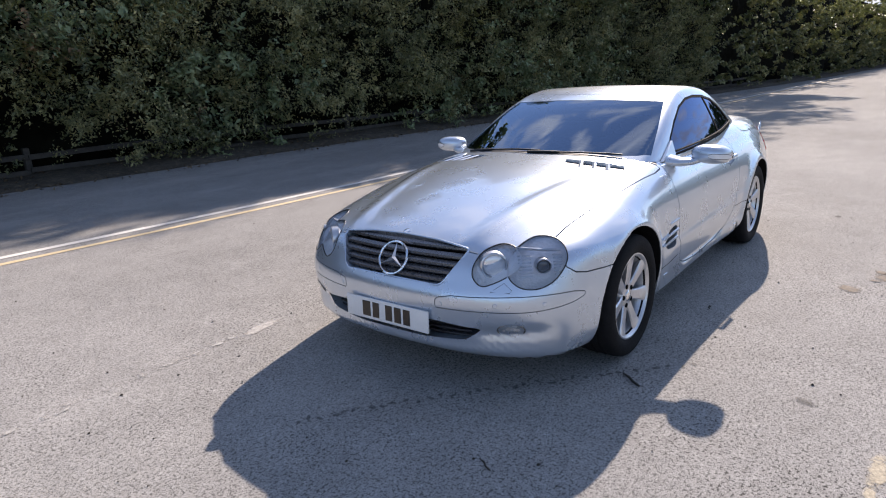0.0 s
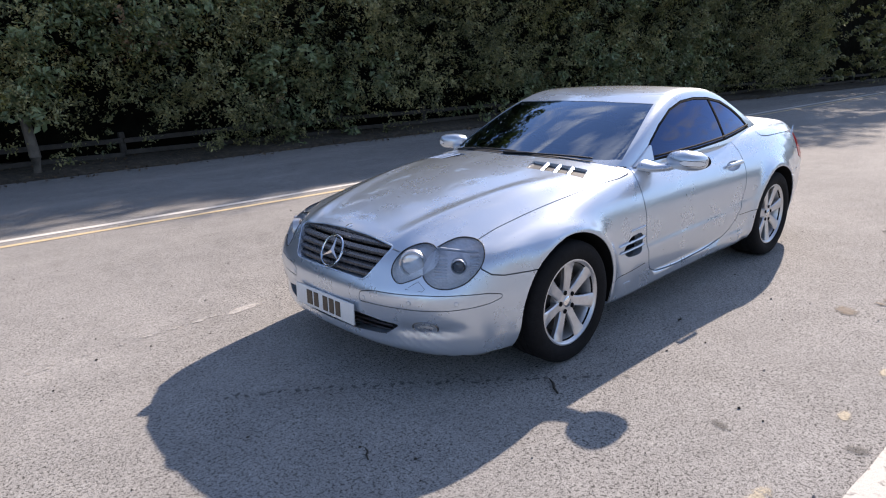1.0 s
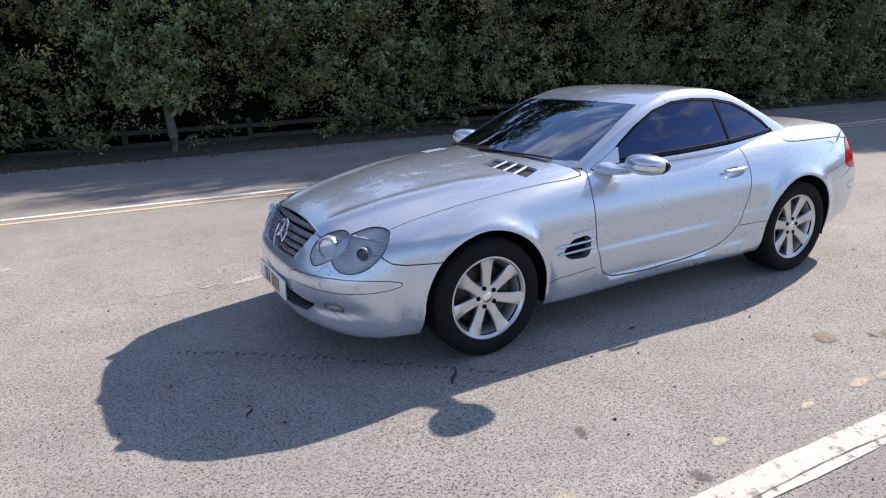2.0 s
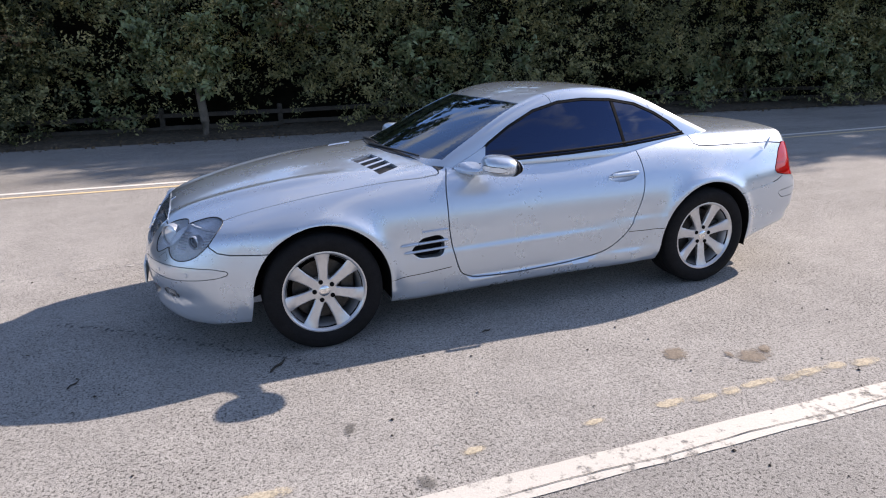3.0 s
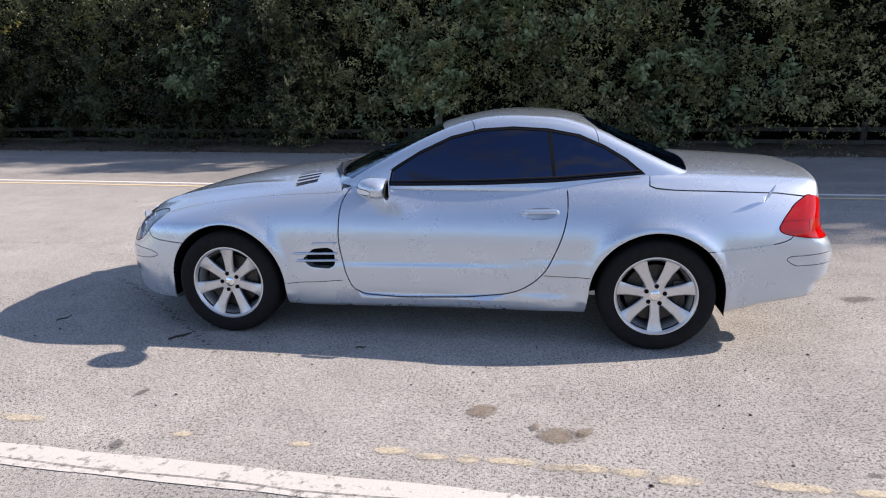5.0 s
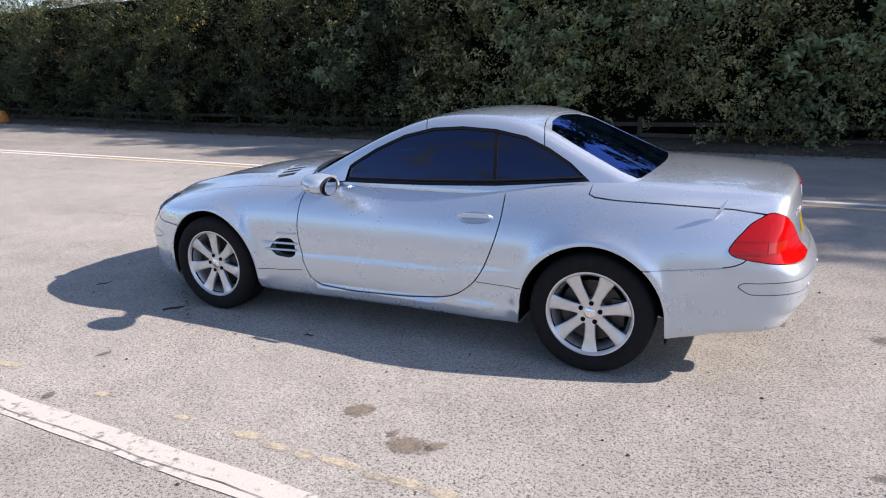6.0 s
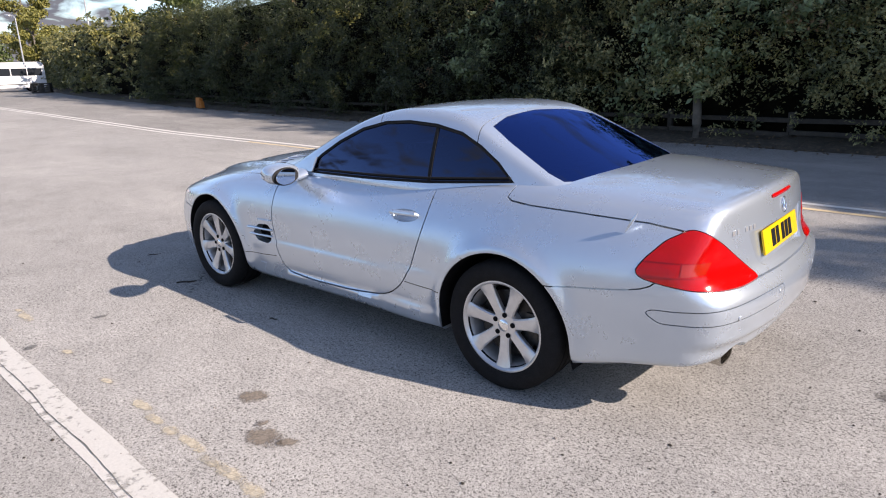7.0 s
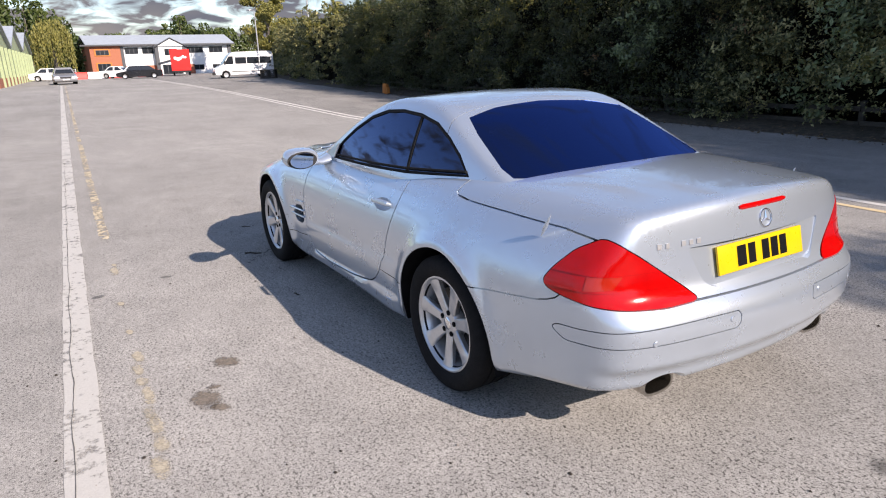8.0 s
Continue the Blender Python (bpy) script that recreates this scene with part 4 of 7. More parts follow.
    part("backing_plate", bm, UNDER, hub)
    return hub


def mirror(parent, s):
    m = Matrix.Diagonal((1, -s, 1, 1))   # built for the left side, where s = -1
    holder = new("wing_mirror")
    holder.parent = parent
    tagged(holder, "silver wing mirror with a white indicator strip")
    bm = bmesh.new()
    shell = m @ pose(-0.285, -0.945, 0.940, 0, 6, -14)

    def block(c):
        """A point of the unit ball moved onto a squarer, rounded block."""
        return Vector([r * math.copysign(abs(v) ** 0.78, v) for v, r in zip(c, (0.100, 0.108, 0.058))])
    ball(bm, (1, 1, 1), None, 36, 20)
    for v in bm.verts:
        v.co = shell @ block(v.co)
    cut = m @ Vector((-0.225, -0.955, 0.93))
    n = (m.to_3x3() @ Vector((1, 0.10, 0.03))).normalized()
    aim = (m.to_3x3() @ Vector((1, 0.26, 0.0))).normalized()
    bmesh.ops.bisect_plane(bm, geom=bm.verts[:] + bm.edges[:] + bm.faces[:], plane_co=cut, plane_no=n, clear_outer=True)
    rim = [e for e in bm.edges if e.is_boundary]
    bmesh.ops.holes_fill(bm, edges=rim)
    part("mirror_housing", bm, PAINT, holder)
    bm = bmesh.new()
    face = facing(cut + n * 0.003, n)
    cyl(bm, 1, 1, 0.004, facing(cut + n * 0.014, aim) @ pose(0, 0, 0, 90) @ Matrix.Diagonal((0.088, 0.046, 1, 1)), 32)
    part("mirror_glass", bm, MIRROR, holder, "mirror glass")
    bm = bmesh.new()
    cyl(bm, 1, 1, 0.006, face @ pose(0, 0.001, 0, 90) @ Matrix.Diagonal((0.096, 0.053, 1, 1)), 32)
    part("mirror_surround", bm, BLACK, holder)
    bm = bmesh.new()
    rings = []
    for i, a in enumerate(np.linspace(radians(12), radians(98), 14)):
        half = 0.013 * min(1.0, 0.35 + 0.35 * min(i, 13 - i))
        ring = []
        for dz, grow in ((half, 1.018), (-half, 1.018), (-half, 0.97), (half, 0.97)):
            z = -0.010 + dz
            zu = math.copysign(abs(z / 0.058) ** (1 / 0.78), z)
            k = math.sqrt(1 - zu * zu)
            ring.append(bm.verts.new(shell @ (block((-k * math.cos(a), -k * math.sin(a), zu)) * grow)))
        rings.append(ring)
    for p, q in zip(rings, rings[1:]):
        for j in range(4):
            bm.faces.new((p[j], p[(j + 1) % 4], q[(j + 1) % 4], q[j]))
    bm.faces.new(rings[0])
    bm.faces.new(list(reversed(rings[-1])))
    bmesh.ops.recalc_face_normals(bm, faces=bm.faces)
    lens = part("indicator", bm, WHITE_LENS, holder, "white indicator lens")
    bm = bmesh.new()
    for side in (0.0145, -0.0145):
        line = []
        for i, a in enumerate(np.linspace(radians(12), radians(98), 14)):
            z = -0.010 + side * min(1.0, 0.35 + 0.35 * min(i, 13 - i))
            zu = math.copysign(abs(z / 0.058) ** (1 / 0.78), z)
            k = math.sqrt(1 - zu * zu)
            line.append(shell @ (block((-k * math.cos(a), -k * math.sin(a), zu)) * 1.006))
        tube(bm, line, 0.0018, 5)
    part("indicator_seal", bm, BLACK, lens)
    bm = bmesh.new()
    rows = []
    for y, x, z, rx, rz in ((-0.735, -0.385, 0.905, 0.085, 0.034), (-0.80, -0.355, 0.893, 0.060, 0.026), (-0.86, -0.325, 0.898, 0.050, 0.022), (-0.90, -0.305, 0.915, 0.050, 0.024)):
        rows.append([bm.verts.new(m @ Vector((x + rx * math.cos(a), y, z + rz * math.sin(a)))) for a in np.linspace(0, 2 * math.pi, 16, endpoint=False)])
    for p, q in zip(rows, rows[1:]):
        for j in range(16):
            bm.faces.new((p[j], p[(j + 1) % 16], q[(j + 1) % 16], q[j]))
    bm.faces.new(rows[0])
    bm.faces.new(list(reversed(rows[-1])))
    part("mirror_stem", bm, PAINT, holder)
    # painted triangle in the window's front corner
    pts = [(-0.47, 0.905), (-0.27, 0.925), (-0.255, 1.01)]
    rows = []
    bm = bmesh.new()
    for out in (0.004, 0.018):
        ring = []
        for x, z in pts:
            q = on_surface(cabin_field, (x, -0.72, z), (0, 1, 0))
            ring.append(bm.verts.new(m @ Vector((x, q[1] - out, z))))
        rows.append(ring)
    for j in range(3):
        bm.faces.new((rows[0][j], rows[0][(j + 1) % 3], rows[1][(j + 1) % 3], rows[1][j]))
    bm.faces.new(rows[0])
    bm.faces.new(list(reversed(rows[1])))
    part("mirror_base", bm, PAINT, holder)


def seat(parent, y):
    holder = new("seat")
    holder.parent = parent
    tagged(holder, "dark leather bucket seat")
    bm = bmesh.new()
    box(bm, (0.50, 0.48, 0.16), pose(0.27, y, 0.50, 0, -8), 0.05, 3)
    part("cushion", bm, LEATHER, holder)
    bm = bmesh.new()
    box(bm, (0.14, 0.48, 0.56), pose(0.60, y, 0.77, 0, 18), 0.05, 3)
    part("backrest", bm, LEATHER, holder)
    bm = bmesh.new()
    box(bm, (0.09, 0.26, 0.17), pose(0.70, y, 1.09, 0, 12), 0.035, 3)
    part("headrest", bm, LEATHER, holder)
    return holder


def lamp_point(q, z, s, out=0.0):
    """A point of the nose, seen along the headlights' own direction."""
    a = radians(LAMP_WAY if s < 0 else 360 - LAMP_WAY)
    d = np.array((math.cos(a), math.sin(a), 0.0))
    p = d * 1.85 + np.array((-math.sin(a), math.cos(a), 0.0)) * (-q * s) + np.array((0, 0, z))
    h = on_surface(body_field, p, -d)
    return h + gradient(body_field, h[None])[0] * out, d


def within(p, loop):
    """Whether a 2D point lies inside a closed loop."""
    inside = False
    for a, b in zip(loop, loop[1:] + loop[:1]):
        if (a[1] > p[1]) != (b[1] > p[1]) and p[0] < (b[0] - a[0]) * (p[1] - a[1]) / (b[1] - a[1]) + a[0]:
            inside = not inside
    return inside


def headlight(parent, panels, s):
    holder = new("headlight")
    holder.parent = parent
    tagged(holder, "twin oval headlight with clear glass and chrome bowls")
    for k, shape in enumerate((LAMP_IN, LAMP_OUT)):
        part("lens", skin(panels[f"lamp{k}{s}"], body_field, -0.001), GLASS_LAMP, holder, "clear lamp glass")
        loop = [lamp_point(q, z, s, -0.003)[0] for q, z in shape]
        mid = np.mean(loop, axis=0)
        d = lamp_point(-0.8, 0.64, s)[1]
        bm = bmesh.new()
        rows = []
        for depth, size in ((0.0, 1.0), (0.006, 0.98), (0.020, 0.90), (0.034, 0.72), (0.040, 0.42)):
            rows.append([bm.verts.new(tuple(mid + (np.array(q) - mid) * size - d * depth)) for q in loop])
        for p, q in zip(rows, rows[1:]):
            for j in range(len(loop)):
                bm.faces.new((p[j], p[(j + 1) % len(loop)], q[(j + 1) % len(loop)], q[j]))
        bm.faces.new(rows[-1])
        part("reflector", bm, BOWL, holder, "chrome reflector bowl")
        # round projector, in the inner lamp large and clear, in the outer one small and dark
        q0, z0, r = ((-0.905, 0.637, 0.058), (-0.690, 0.632, 0.034))[k]
        c = lamp_point(q0, z0, s)[0] - d * 0.024
        m = facing(c, d)
        bm = bmesh.new()
        lathe(bm, [(r * 0.90, -0.006), (r * 0.97, -0.010), (r * 1.08, -0.006), (r * 1.10, 0.028), (r * 0.90, 0.028)], 36, m)
        part("bulb_ring", bm, ALLOY, holder, "chrome bulb ring")
        bm = bmesh.new()
        ball(bm, (r * 0.90, 0.014, r * 0.90), m @ pose(0, 0.004, 0), 28, 12)
        part("bulb_lens", bm, PROJECTOR if k else CLEAR_BOWL, holder)
        if k:
            for j in range(7):
                z = 0.592 + 0.0135 * j
                for lo, hi in ((-0.800, -0.742), (-0.640, -0.600)):
                    bm = bmesh.new()
                    tube(bm, [tuple(lamp_point(q, z, s)[0] - d * 0.024) for q in np.linspace(lo, hi, 5)], 0.0036, 6)
                    part("reflector_rib", bm, ALLOY, holder)
            bm = bmesh.new()
            tube(bm, [tuple(lamp_point(q, 0.694 - 0.08 * (q + 0.70), s)[0] - d * 0.018) for q in np.linspace(-0.80, -0.60, 9)], [0.004] + [0.0075] * 7 + [0.004], 8)
            part("indicator_bar", bm, WHITE_LENS, holder)
        bm = bmesh.new()
        other = (LAMP_IN, LAMP_OUT)[1 - k]
        keep = [q for q in grown(shape, 0.002) if not within(q, other)]
        first = max(range(len(keep)), key=lambda i: math.dist(keep[i - 1], keep[i]))
        keep = keep[first:] + keep[:first]
        tube(bm, [tuple(lamp_point(q, z, s, -0.001)[0]) for q, z in keep], 0.0030, 6)
        part("lamp_seal", bm, BLACK, holder)


def build_car():
    car = thing("car", "parked silver-blue two-seat coupe with a folding metal roof", "car", Matrix.Translation((0, 0.036, 0)) @ Matrix.Diagonal((1, 1.035, 1, 1)))
    panels = cut_car()
    made = {}
    for key, name in (("body", "body"), ("bonnet", "bonnet"), ("boot_lid", "boot_lid"), ("front_bumper", "front_bumper"), ("rear_bumper", "rear_bumper"), ("door-1", "door"), ("door1", "door")):
        made[key] = part(name, polish(panels[key], body_field), PAINT, car)

    # roof and glass
    shell, glass = cut_cabin()
    part("roof", polish(shell["roof"], cabin_field), PAINT, car)
    for key, me in glass.items():
        if key.startswith("seal"):
            part("window_seal", skin(me, cabin_field, -0.001, 0.012), RUBBER, car, "black window seal")
        elif key == "screen":
            part("windscreen", skin(me, cabin_field, -0.003), GLASS_SCREEN, car, "clear windscreen")
        elif key == "backlight":
            part("rear_window", skin(me, cabin_field, -0.003), GLASS_REAR, car, "dark tinted rear window")
        else:
            lo, hi = (-1.0, -0.3) if key.endswith("-1") else (0.3, 1.0)
            rear_part = [(0.722, 0.90), (1.4, 0.90), (1.4, 1.3), (0.672, 1.3)]
            bar = [(0.702, 0.90), (0.722, 0.90), (0.672, 1.3), (0.652, 1.3)]
            part("side_window", skin(carve(me, prism([(-0.6, 0.90), (0.702, 0.90), (0.652, 1.3), (-0.6, 1.3)], "y", lo, hi), "INTERSECT"), cabin_field, -0.006), GLASS_DARK, car, "dark tinted side window")
            part("quarter_window", skin(carve(me, prism(rear_part, "y", lo, hi), "INTERSECT"), cabin_field, -0.006), GLASS_DARK, car, "dark tinted quarter window")
            part("window_divider", skin(carve(me, prism(bar, "y", lo, hi), "INTERSECT"), cabin_field, -0.002, 0.01), RUBBER, car)
    cowl = both([(-0.773, 0.0), (-0.733, 0.30), (-0.602, 0.61), (-0.556, 0.715), (-0.52, 0.70), (-0.49, 0.655), (-0.64, 0.40), (-0.72, 0.0)])
    part("cowl", skin(carve(panels["body"], prism(cowl, "z", 0.7, 1.2), "INTERSECT"), body_field, 0.003, 0.006), BLACK, car, "black plastic cowl under the windscreen")
    for pts in ([(-0.665, 0.52), (-0.70, 0.28), (-0.715, -0.04)], [(-0.755, 0.03), (-0.715, -0.24), (-0.610, -0.53)]):
        bm = bmesh.new()
        line = []
        for t in np.linspace(0, 1, 14):
            a, b, c = [np.array(p) for p in pts]
            q = a * (1 - t) ** 2 + b * 2 * t * (1 - t) + c * t * t
            h = on_surface(cabin_field, (q[0], q[1], 1.0), (0, 0, -1))
            h2 = top_point(q[0], q[1])
            line.append((q[0], q[1], max(h[2], h2[2]) + 0.010))
        tube(bm, line, [0.009] * 5 + [0.006] * 9, 6)
        part("wiper", bm, BLACK, car, "black windscreen wiper")

    # lamps
    for s in (-1, 1):
        headlight(car, panels, s)
        lamp = part("tail_light", skin(panels[f"tail{s}"], body_field, 0.003, 0.02), RED_LENS, car, "red plastic tail light")
        amber = carve(panels[f"tail{s}"], prism([(q * -s, z) for q, z in ((0.93, 0.70), (1.03, 0.71), (1.06, 0.755), (0.94, 0.75))], -45 if s < 0 else 45, 1.6, 2.6), "INTERSECT")
        part("reversing_lens", skin(amber, body_field, 0.0045, 0.002), AMBER_LENS, lamp, "pale amber lens field")
        for zz in (0.695, 0.752):
            rib = carve(panels[f"tail{s}"], prism([(q * -s, z) for q, z in ((0.7, zz), (1.4, zz + 0.004), (1.4, zz + 0.008), (0.7, zz + 0.004))], -45 if s < 0 else 45, 1.6, 2.6), "INTERSECT")
            part("lens_rib", skin(rib, body_field, 0.0052, 0.004), RED_LENS, lamp)

    # grille
    grille = new("grille")
    grille.parent = car
    tagged(grille, "dark grey grille with four slats and a chrome ring badge")
    bm = bmesh.new()
    box(bm, (0.012, 0.84, 0.20), pose(-1.965, 0, 0.63, 0, 12))
    part("grille_back", bm, UNDER, grille)
    for k in range(5):
        z = 0.560 + 0.0335 * k
        half = 0.312 + (z - 0.545) * 0.50
        bm = bmesh.new()
        rows = []
        for y in np.linspace(-half, half, 25):
            x = front_point(y, z)[0] + 0.016
            prof = ((0.0, -0.006), (0.002, 0.004), (0.026, 0.014), (0.034, 0.010), (0.032, -0.006), (0.006, -0.013))
            rows.append([bm.verts.new((x + px, y, z + pz)) for px, pz in prof])
        for p, q in zip(rows, rows[1:]):
            for j in range(6):
                bm.faces.new((p[j], p[(j + 1) % 6], q[(j + 1) % 6], q[j]))
        bm.faces.new(rows[0])
        bm.faces.new(list(reversed(rows[-1])))
        part("slat", bm, GRILLE, grille)
    star_badge(grille, facing((front_point(0, 0.625)[0] + 0.006, 0, 0.626), (-1, 0, 0.55)), 0.083)
    bm = bmesh.new()
    tube(bm, [front_point(y, z, -0.001) for y, z in GRILLE_HOLE], 0.0055, 6, closed=True)
    part("grille_frame", bm, PAINT, grille)
    q = top_point(-2.0, 0.0)
    bm = bmesh.new()
    ball(bm, (0.021, 0.004, 0.021), facing(q, gradient(body_field, q[None])[0]))
    part("bonnet_badge", bm, CHROME, car, "small round chrome badge")

    # lower front
    bm = bmesh.new()
    box(bm, (0.012, 1.05, 0.13), pose(-1.985, 0, 0.32))
    part("intake_back", bm, UNDER, car)
    for k in range(3):
        bm = bmesh.new()
        z = 0.292 + 0.026 * k
        tube(bm, [(front_point(y, z)[0] + 0.05, y, z) for y in np.linspace(-0.42, 0.42, 15)], 0.006, 6)
        part("intake_bar", bm, BLACK, car)
    for s in (-1, 1):
        q = front_point(s * 0.612, 0.350)
        n = gradient(body_field, q[None])[0]
        fog = new("fog_light")
        fog.parent = car
        tagged(fog, "small oval fog light with clear glass")
        bm = bmesh.new()
        lathe(bm, [(0.030, 0.012), (0.046, 0.004), (0.050, -0.003), (0.054, 0.0), (0.052, 0.02), (0.030, 0.02)], 28, facing(q, n) @ Matrix.Diagonal((1.2, 1, 0.72, 1)))
        part("bezel", bm, GRILLE, fog)
        bm = bmesh.new()
        ball(bm, (0.052, 0.006, 0.031), facing(q, n))
        part("lens", bm, GLASS_LAMP, fog, "clear lamp glass")
        bm = bmesh.new()
        ball(bm, (0.045, 0.004, 0.026), facing(q - n * 0.003, n))
        part("reflector", bm, BOWL, fog)
        for key in ("front_bumper", "rear_bumper"):
            part("bumper_strip", polish(panels[f"{key}_strip{s}"], body_field), PAINT, made[key])
        for y, z in ((0.312, 0.461), (0.56, 0.474), (0.735, 0.476)):
            for pt in (front_point,):
                q = pt(s * y, z, 0.001)
                bm = bmesh.new()
                lathe(bm, [(0.0005, -0.002), (0.009, -0.002), (0.011, 0.0), (0.0005, 0.002)], 16, facing(q, gradient(body_field, q[None])[0]))
                part("parking_sensor", bm, PAINT, car)
        for y, z in ((0.27, 0.556), (0.60, 0.523)):
            q = rear_point(s * y, z, 0.001)
            bm = bmesh.new()
            lathe(bm, [(0.0005, -0.002), (0.009, -0.002), (0.011, 0.0), (0.0005, 0.002)], 16, facing(q, gradient(body_field, q[None])[0]))
            part("parking_sensor", bm, PAINT, car)
    x = front_point(0, 0.36)[0]
    number_plate(car, facing((x - 0.014, 0.0, 0.362), (-1, 0, 0.03)), PLATE_WHITE, "white number plate with dark bars", (0.068, 0.055, 0.028, 0.056, 0.056, 0.055))

    # sides
    for s in (-1, 1):
        vent = new("side_vent")
        vent.parent = car
        tagged(vent, "black side vent with two silver blades")
        bm = bmesh.new()
        box(bm, (0.24, 0.006, 0.16), pose(-0.69, s * 0.806, 0.50))
        part("vent_back", bm, UNDER, vent)
        for k, (z, x0, x1) in enumerate(((0.527, -0.85, -0.56), (0.483, -0.83, -0.565), (0.590, -0.72, -0.565))):
            bm = bmesh.new()
            line = [side_point(xx, z + 0.03 * (xx + 0.7), s, 0.004) for xx in np.linspace(x0, x1, 15)]
            tube(bm, [tuple(q) for q in line], [0.0015] + [0.008 if k < 2 else 0.004] * 13 + [0.0015], 8)
            part("vent_blade", bm, PAINT, vent)
        bm = bmesh.new()
        q0 = side_point(0.63, 0.787, s)
        nrm = gradient(body_field, q0[None])[0]
        line = [side_point(xx, 0.787 + 0.03 * (xx - 0.63), s, 0.020 if abs(xx - 0.63) < 0.088 else 0.004) for xx in np.linspace(0.53, 0.73, 17)]
        tube(bm, [tuple(q) for q in line], [0.008] + [0.0135] * 15 + [0.008], 10)
        part("door_handle", bm, PAINT, made[f"door{s}"], "silver pull door handle")
        mirror(car, s)
        for line in ([(-0.905, 0.335), (-0.72, 0.345), (-0.545, 0.362)], [(0.655, 0.432), (0.80, 0.428), (0.915, 0.430)]):
            bm = bmesh.new()
            xs = np.linspace(line[0][0], line[-1][0], 14)
            tube(bm, [tuple(side_point(x, np.interp(x, [p[0] for p in line], [p[1] for p in line]), s, -0.001)) for x in xs], 0.0026, 5)
            part("panel_seam", bm, UNDER, car)
        for x in (-0.72, 0.72):
            lid = [(x - 0.035, 0.225), (x + 0.035, 0.225), (x + 0.032, 0.285), (x - 0.032, 0.285)]
            patch = carve(panels["body"], prism(lid, "y", min(s * 0.7, s * 1.1), max(s * 0.7, s * 1.1)), "INTERSECT")
            part("jacking_cover", skin(patch, body_field, 0.0025, 0.004), PAINT, car)
        hood = new("bonnet_vent")
        hood.parent = made["bonnet"]
        tagged(hood, "black mesh bonnet vent with silver ribs")
        bm = bmesh.new()
        corners = [np.array(c) * np.array((1, s)) for c in BONNET_VENT]
        vs = [bm.verts.new((c[0], c[1], top_point(c[0], c[1])[2] - 0.014)) for c in corners]
        bm.faces.new(vs)
        part("vent_mesh", bm, BLACK, hood)
        for k in range(3):
            t = 0.27 + 0.23 * k
            a = corners[0] * (1 - t) + corners[3] * t
            b = corners[1] * (1 - t) + corners[2] * t
            bm = bmesh.new()
            across = (corners[3] - corners[0]) * 0.035
            rows = []
            for u in np.linspace(0, 1, 8):
                q = a * (1 - u) + b * u
                rows.append([bm.verts.new(tuple(top_point(*(q + across * w), o))) for w, o in ((-1, -0.004), (0, 0.001), (1, -0.004), (0, -0.012))])
            for p, q in zip(rows, rows[1:]):
                for j in range(4):
                    bm.faces.new((p[j], p[(j + 1) % 4], q[(j + 1) % 4], q[j]))
            bm.faces.new(rows[0])
            bm.faces.new(list(reversed(rows[-1])))
            part("vent_rib", bm, PAINT, hood)
        for ax in (-AXLE, AXLE):
            bm = bmesh.new()
            rows = []
            for x, z in arch_line(ax, 0.3706, 0.205):
                edge = abs(side_point(x, z, s)[1]) - 0.004
                rows.append([bm.verts.new((x, s * y, z)) for y in (edge, 0.66, 0.515)])
            rows[0].append(bm.verts.new((ax, s * 0.515, HUB_Z)))
            for p, q in zip(rows, rows[1:]):
                for j in range(2):
                    bm.faces.new((p[j], p[j + 1], q[j + 1], q[j]))
                bm.faces.new((p[2], rows[0][3], q[2]))
            part("arch_liner", bm, UNDER, car, "black wheel arch liner")
        wash = [(0.533, 0.534), (0.555, 0.551), (0.581, 0.572), (0.618, 0.542), (0.610, 0.531)]
        bm = bmesh.new()
        tube(bm, [tuple(front_point(s * y, z, -0.0006)) for y, z in wash], 0.0014, 5, closed=True)
        part("washer_seam", bm, UNDER, made["front_bumper"])
        wheel(car, pose(-AXLE, s * HUB_Y, HUB_Z, 0, 0, 0 if s < 0 else 180), 90)
        wheel(car, pose(AXLE, s * HUB_Y, HUB_Z, 0, 0, 0 if s < 0 else 180), 66)
        bm = bmesh.new()
        rows = []
        for x, a, b in ((1.98, 0.066, 0.034), (2.175, 0.068, 0.036), (2.20, 0.070, 0.037), (2.20, 0.060, 0.028), (2.07, 0.058, 0.026)):
            rows.append([bm.verts.new((x, s * 0.490 + 1.15 * a * math.copysign(abs(math.cos(t)) ** 0.75, math.cos(t)), 0.303 + 1.2 * b * math.copysign(abs(math.sin(t)) ** 0.75, math.sin(t)))) for t in np.linspace(0, 2 * math.pi, 32, endpoint=False)])
        for p, q in zip(rows, rows[1:]):
            for j in range(32):
                bm.faces.new((p[j], p[(j + 1) % 32], q[(j + 1) % 32], q[j]))
        tip = part("exhaust_tip", bm, STEEL, car, "oval polished exhaust tip")
        bm = bmesh.new()
        box(bm, (0.01, 0.12, 0.05), pose(2.075, s * 0.490, 0.303))
        part("exhaust_core", bm, UNDER, tip)
        # small fin at the gap of the boot lid
        bm = bmesh.new()
        a, b = Vector(tuple(side_point(1.835, 0.850, s, 0.004))), Vector((1.885, s * 0.752, 0.945))
        tube(bm, [a, a.lerp(b, 0.35), a.lerp(b, 0.6), a.lerp(b, 0.85), b], [0.002, 0.008, 0.0075, 0.004, 0.001], 8)
        part("boot_fin", bm, PAINT, car)
        # rubber along the foot of the side windows
        bm = bmesh.new()
        foot = SIDE_GLASS[:5]
        line = []
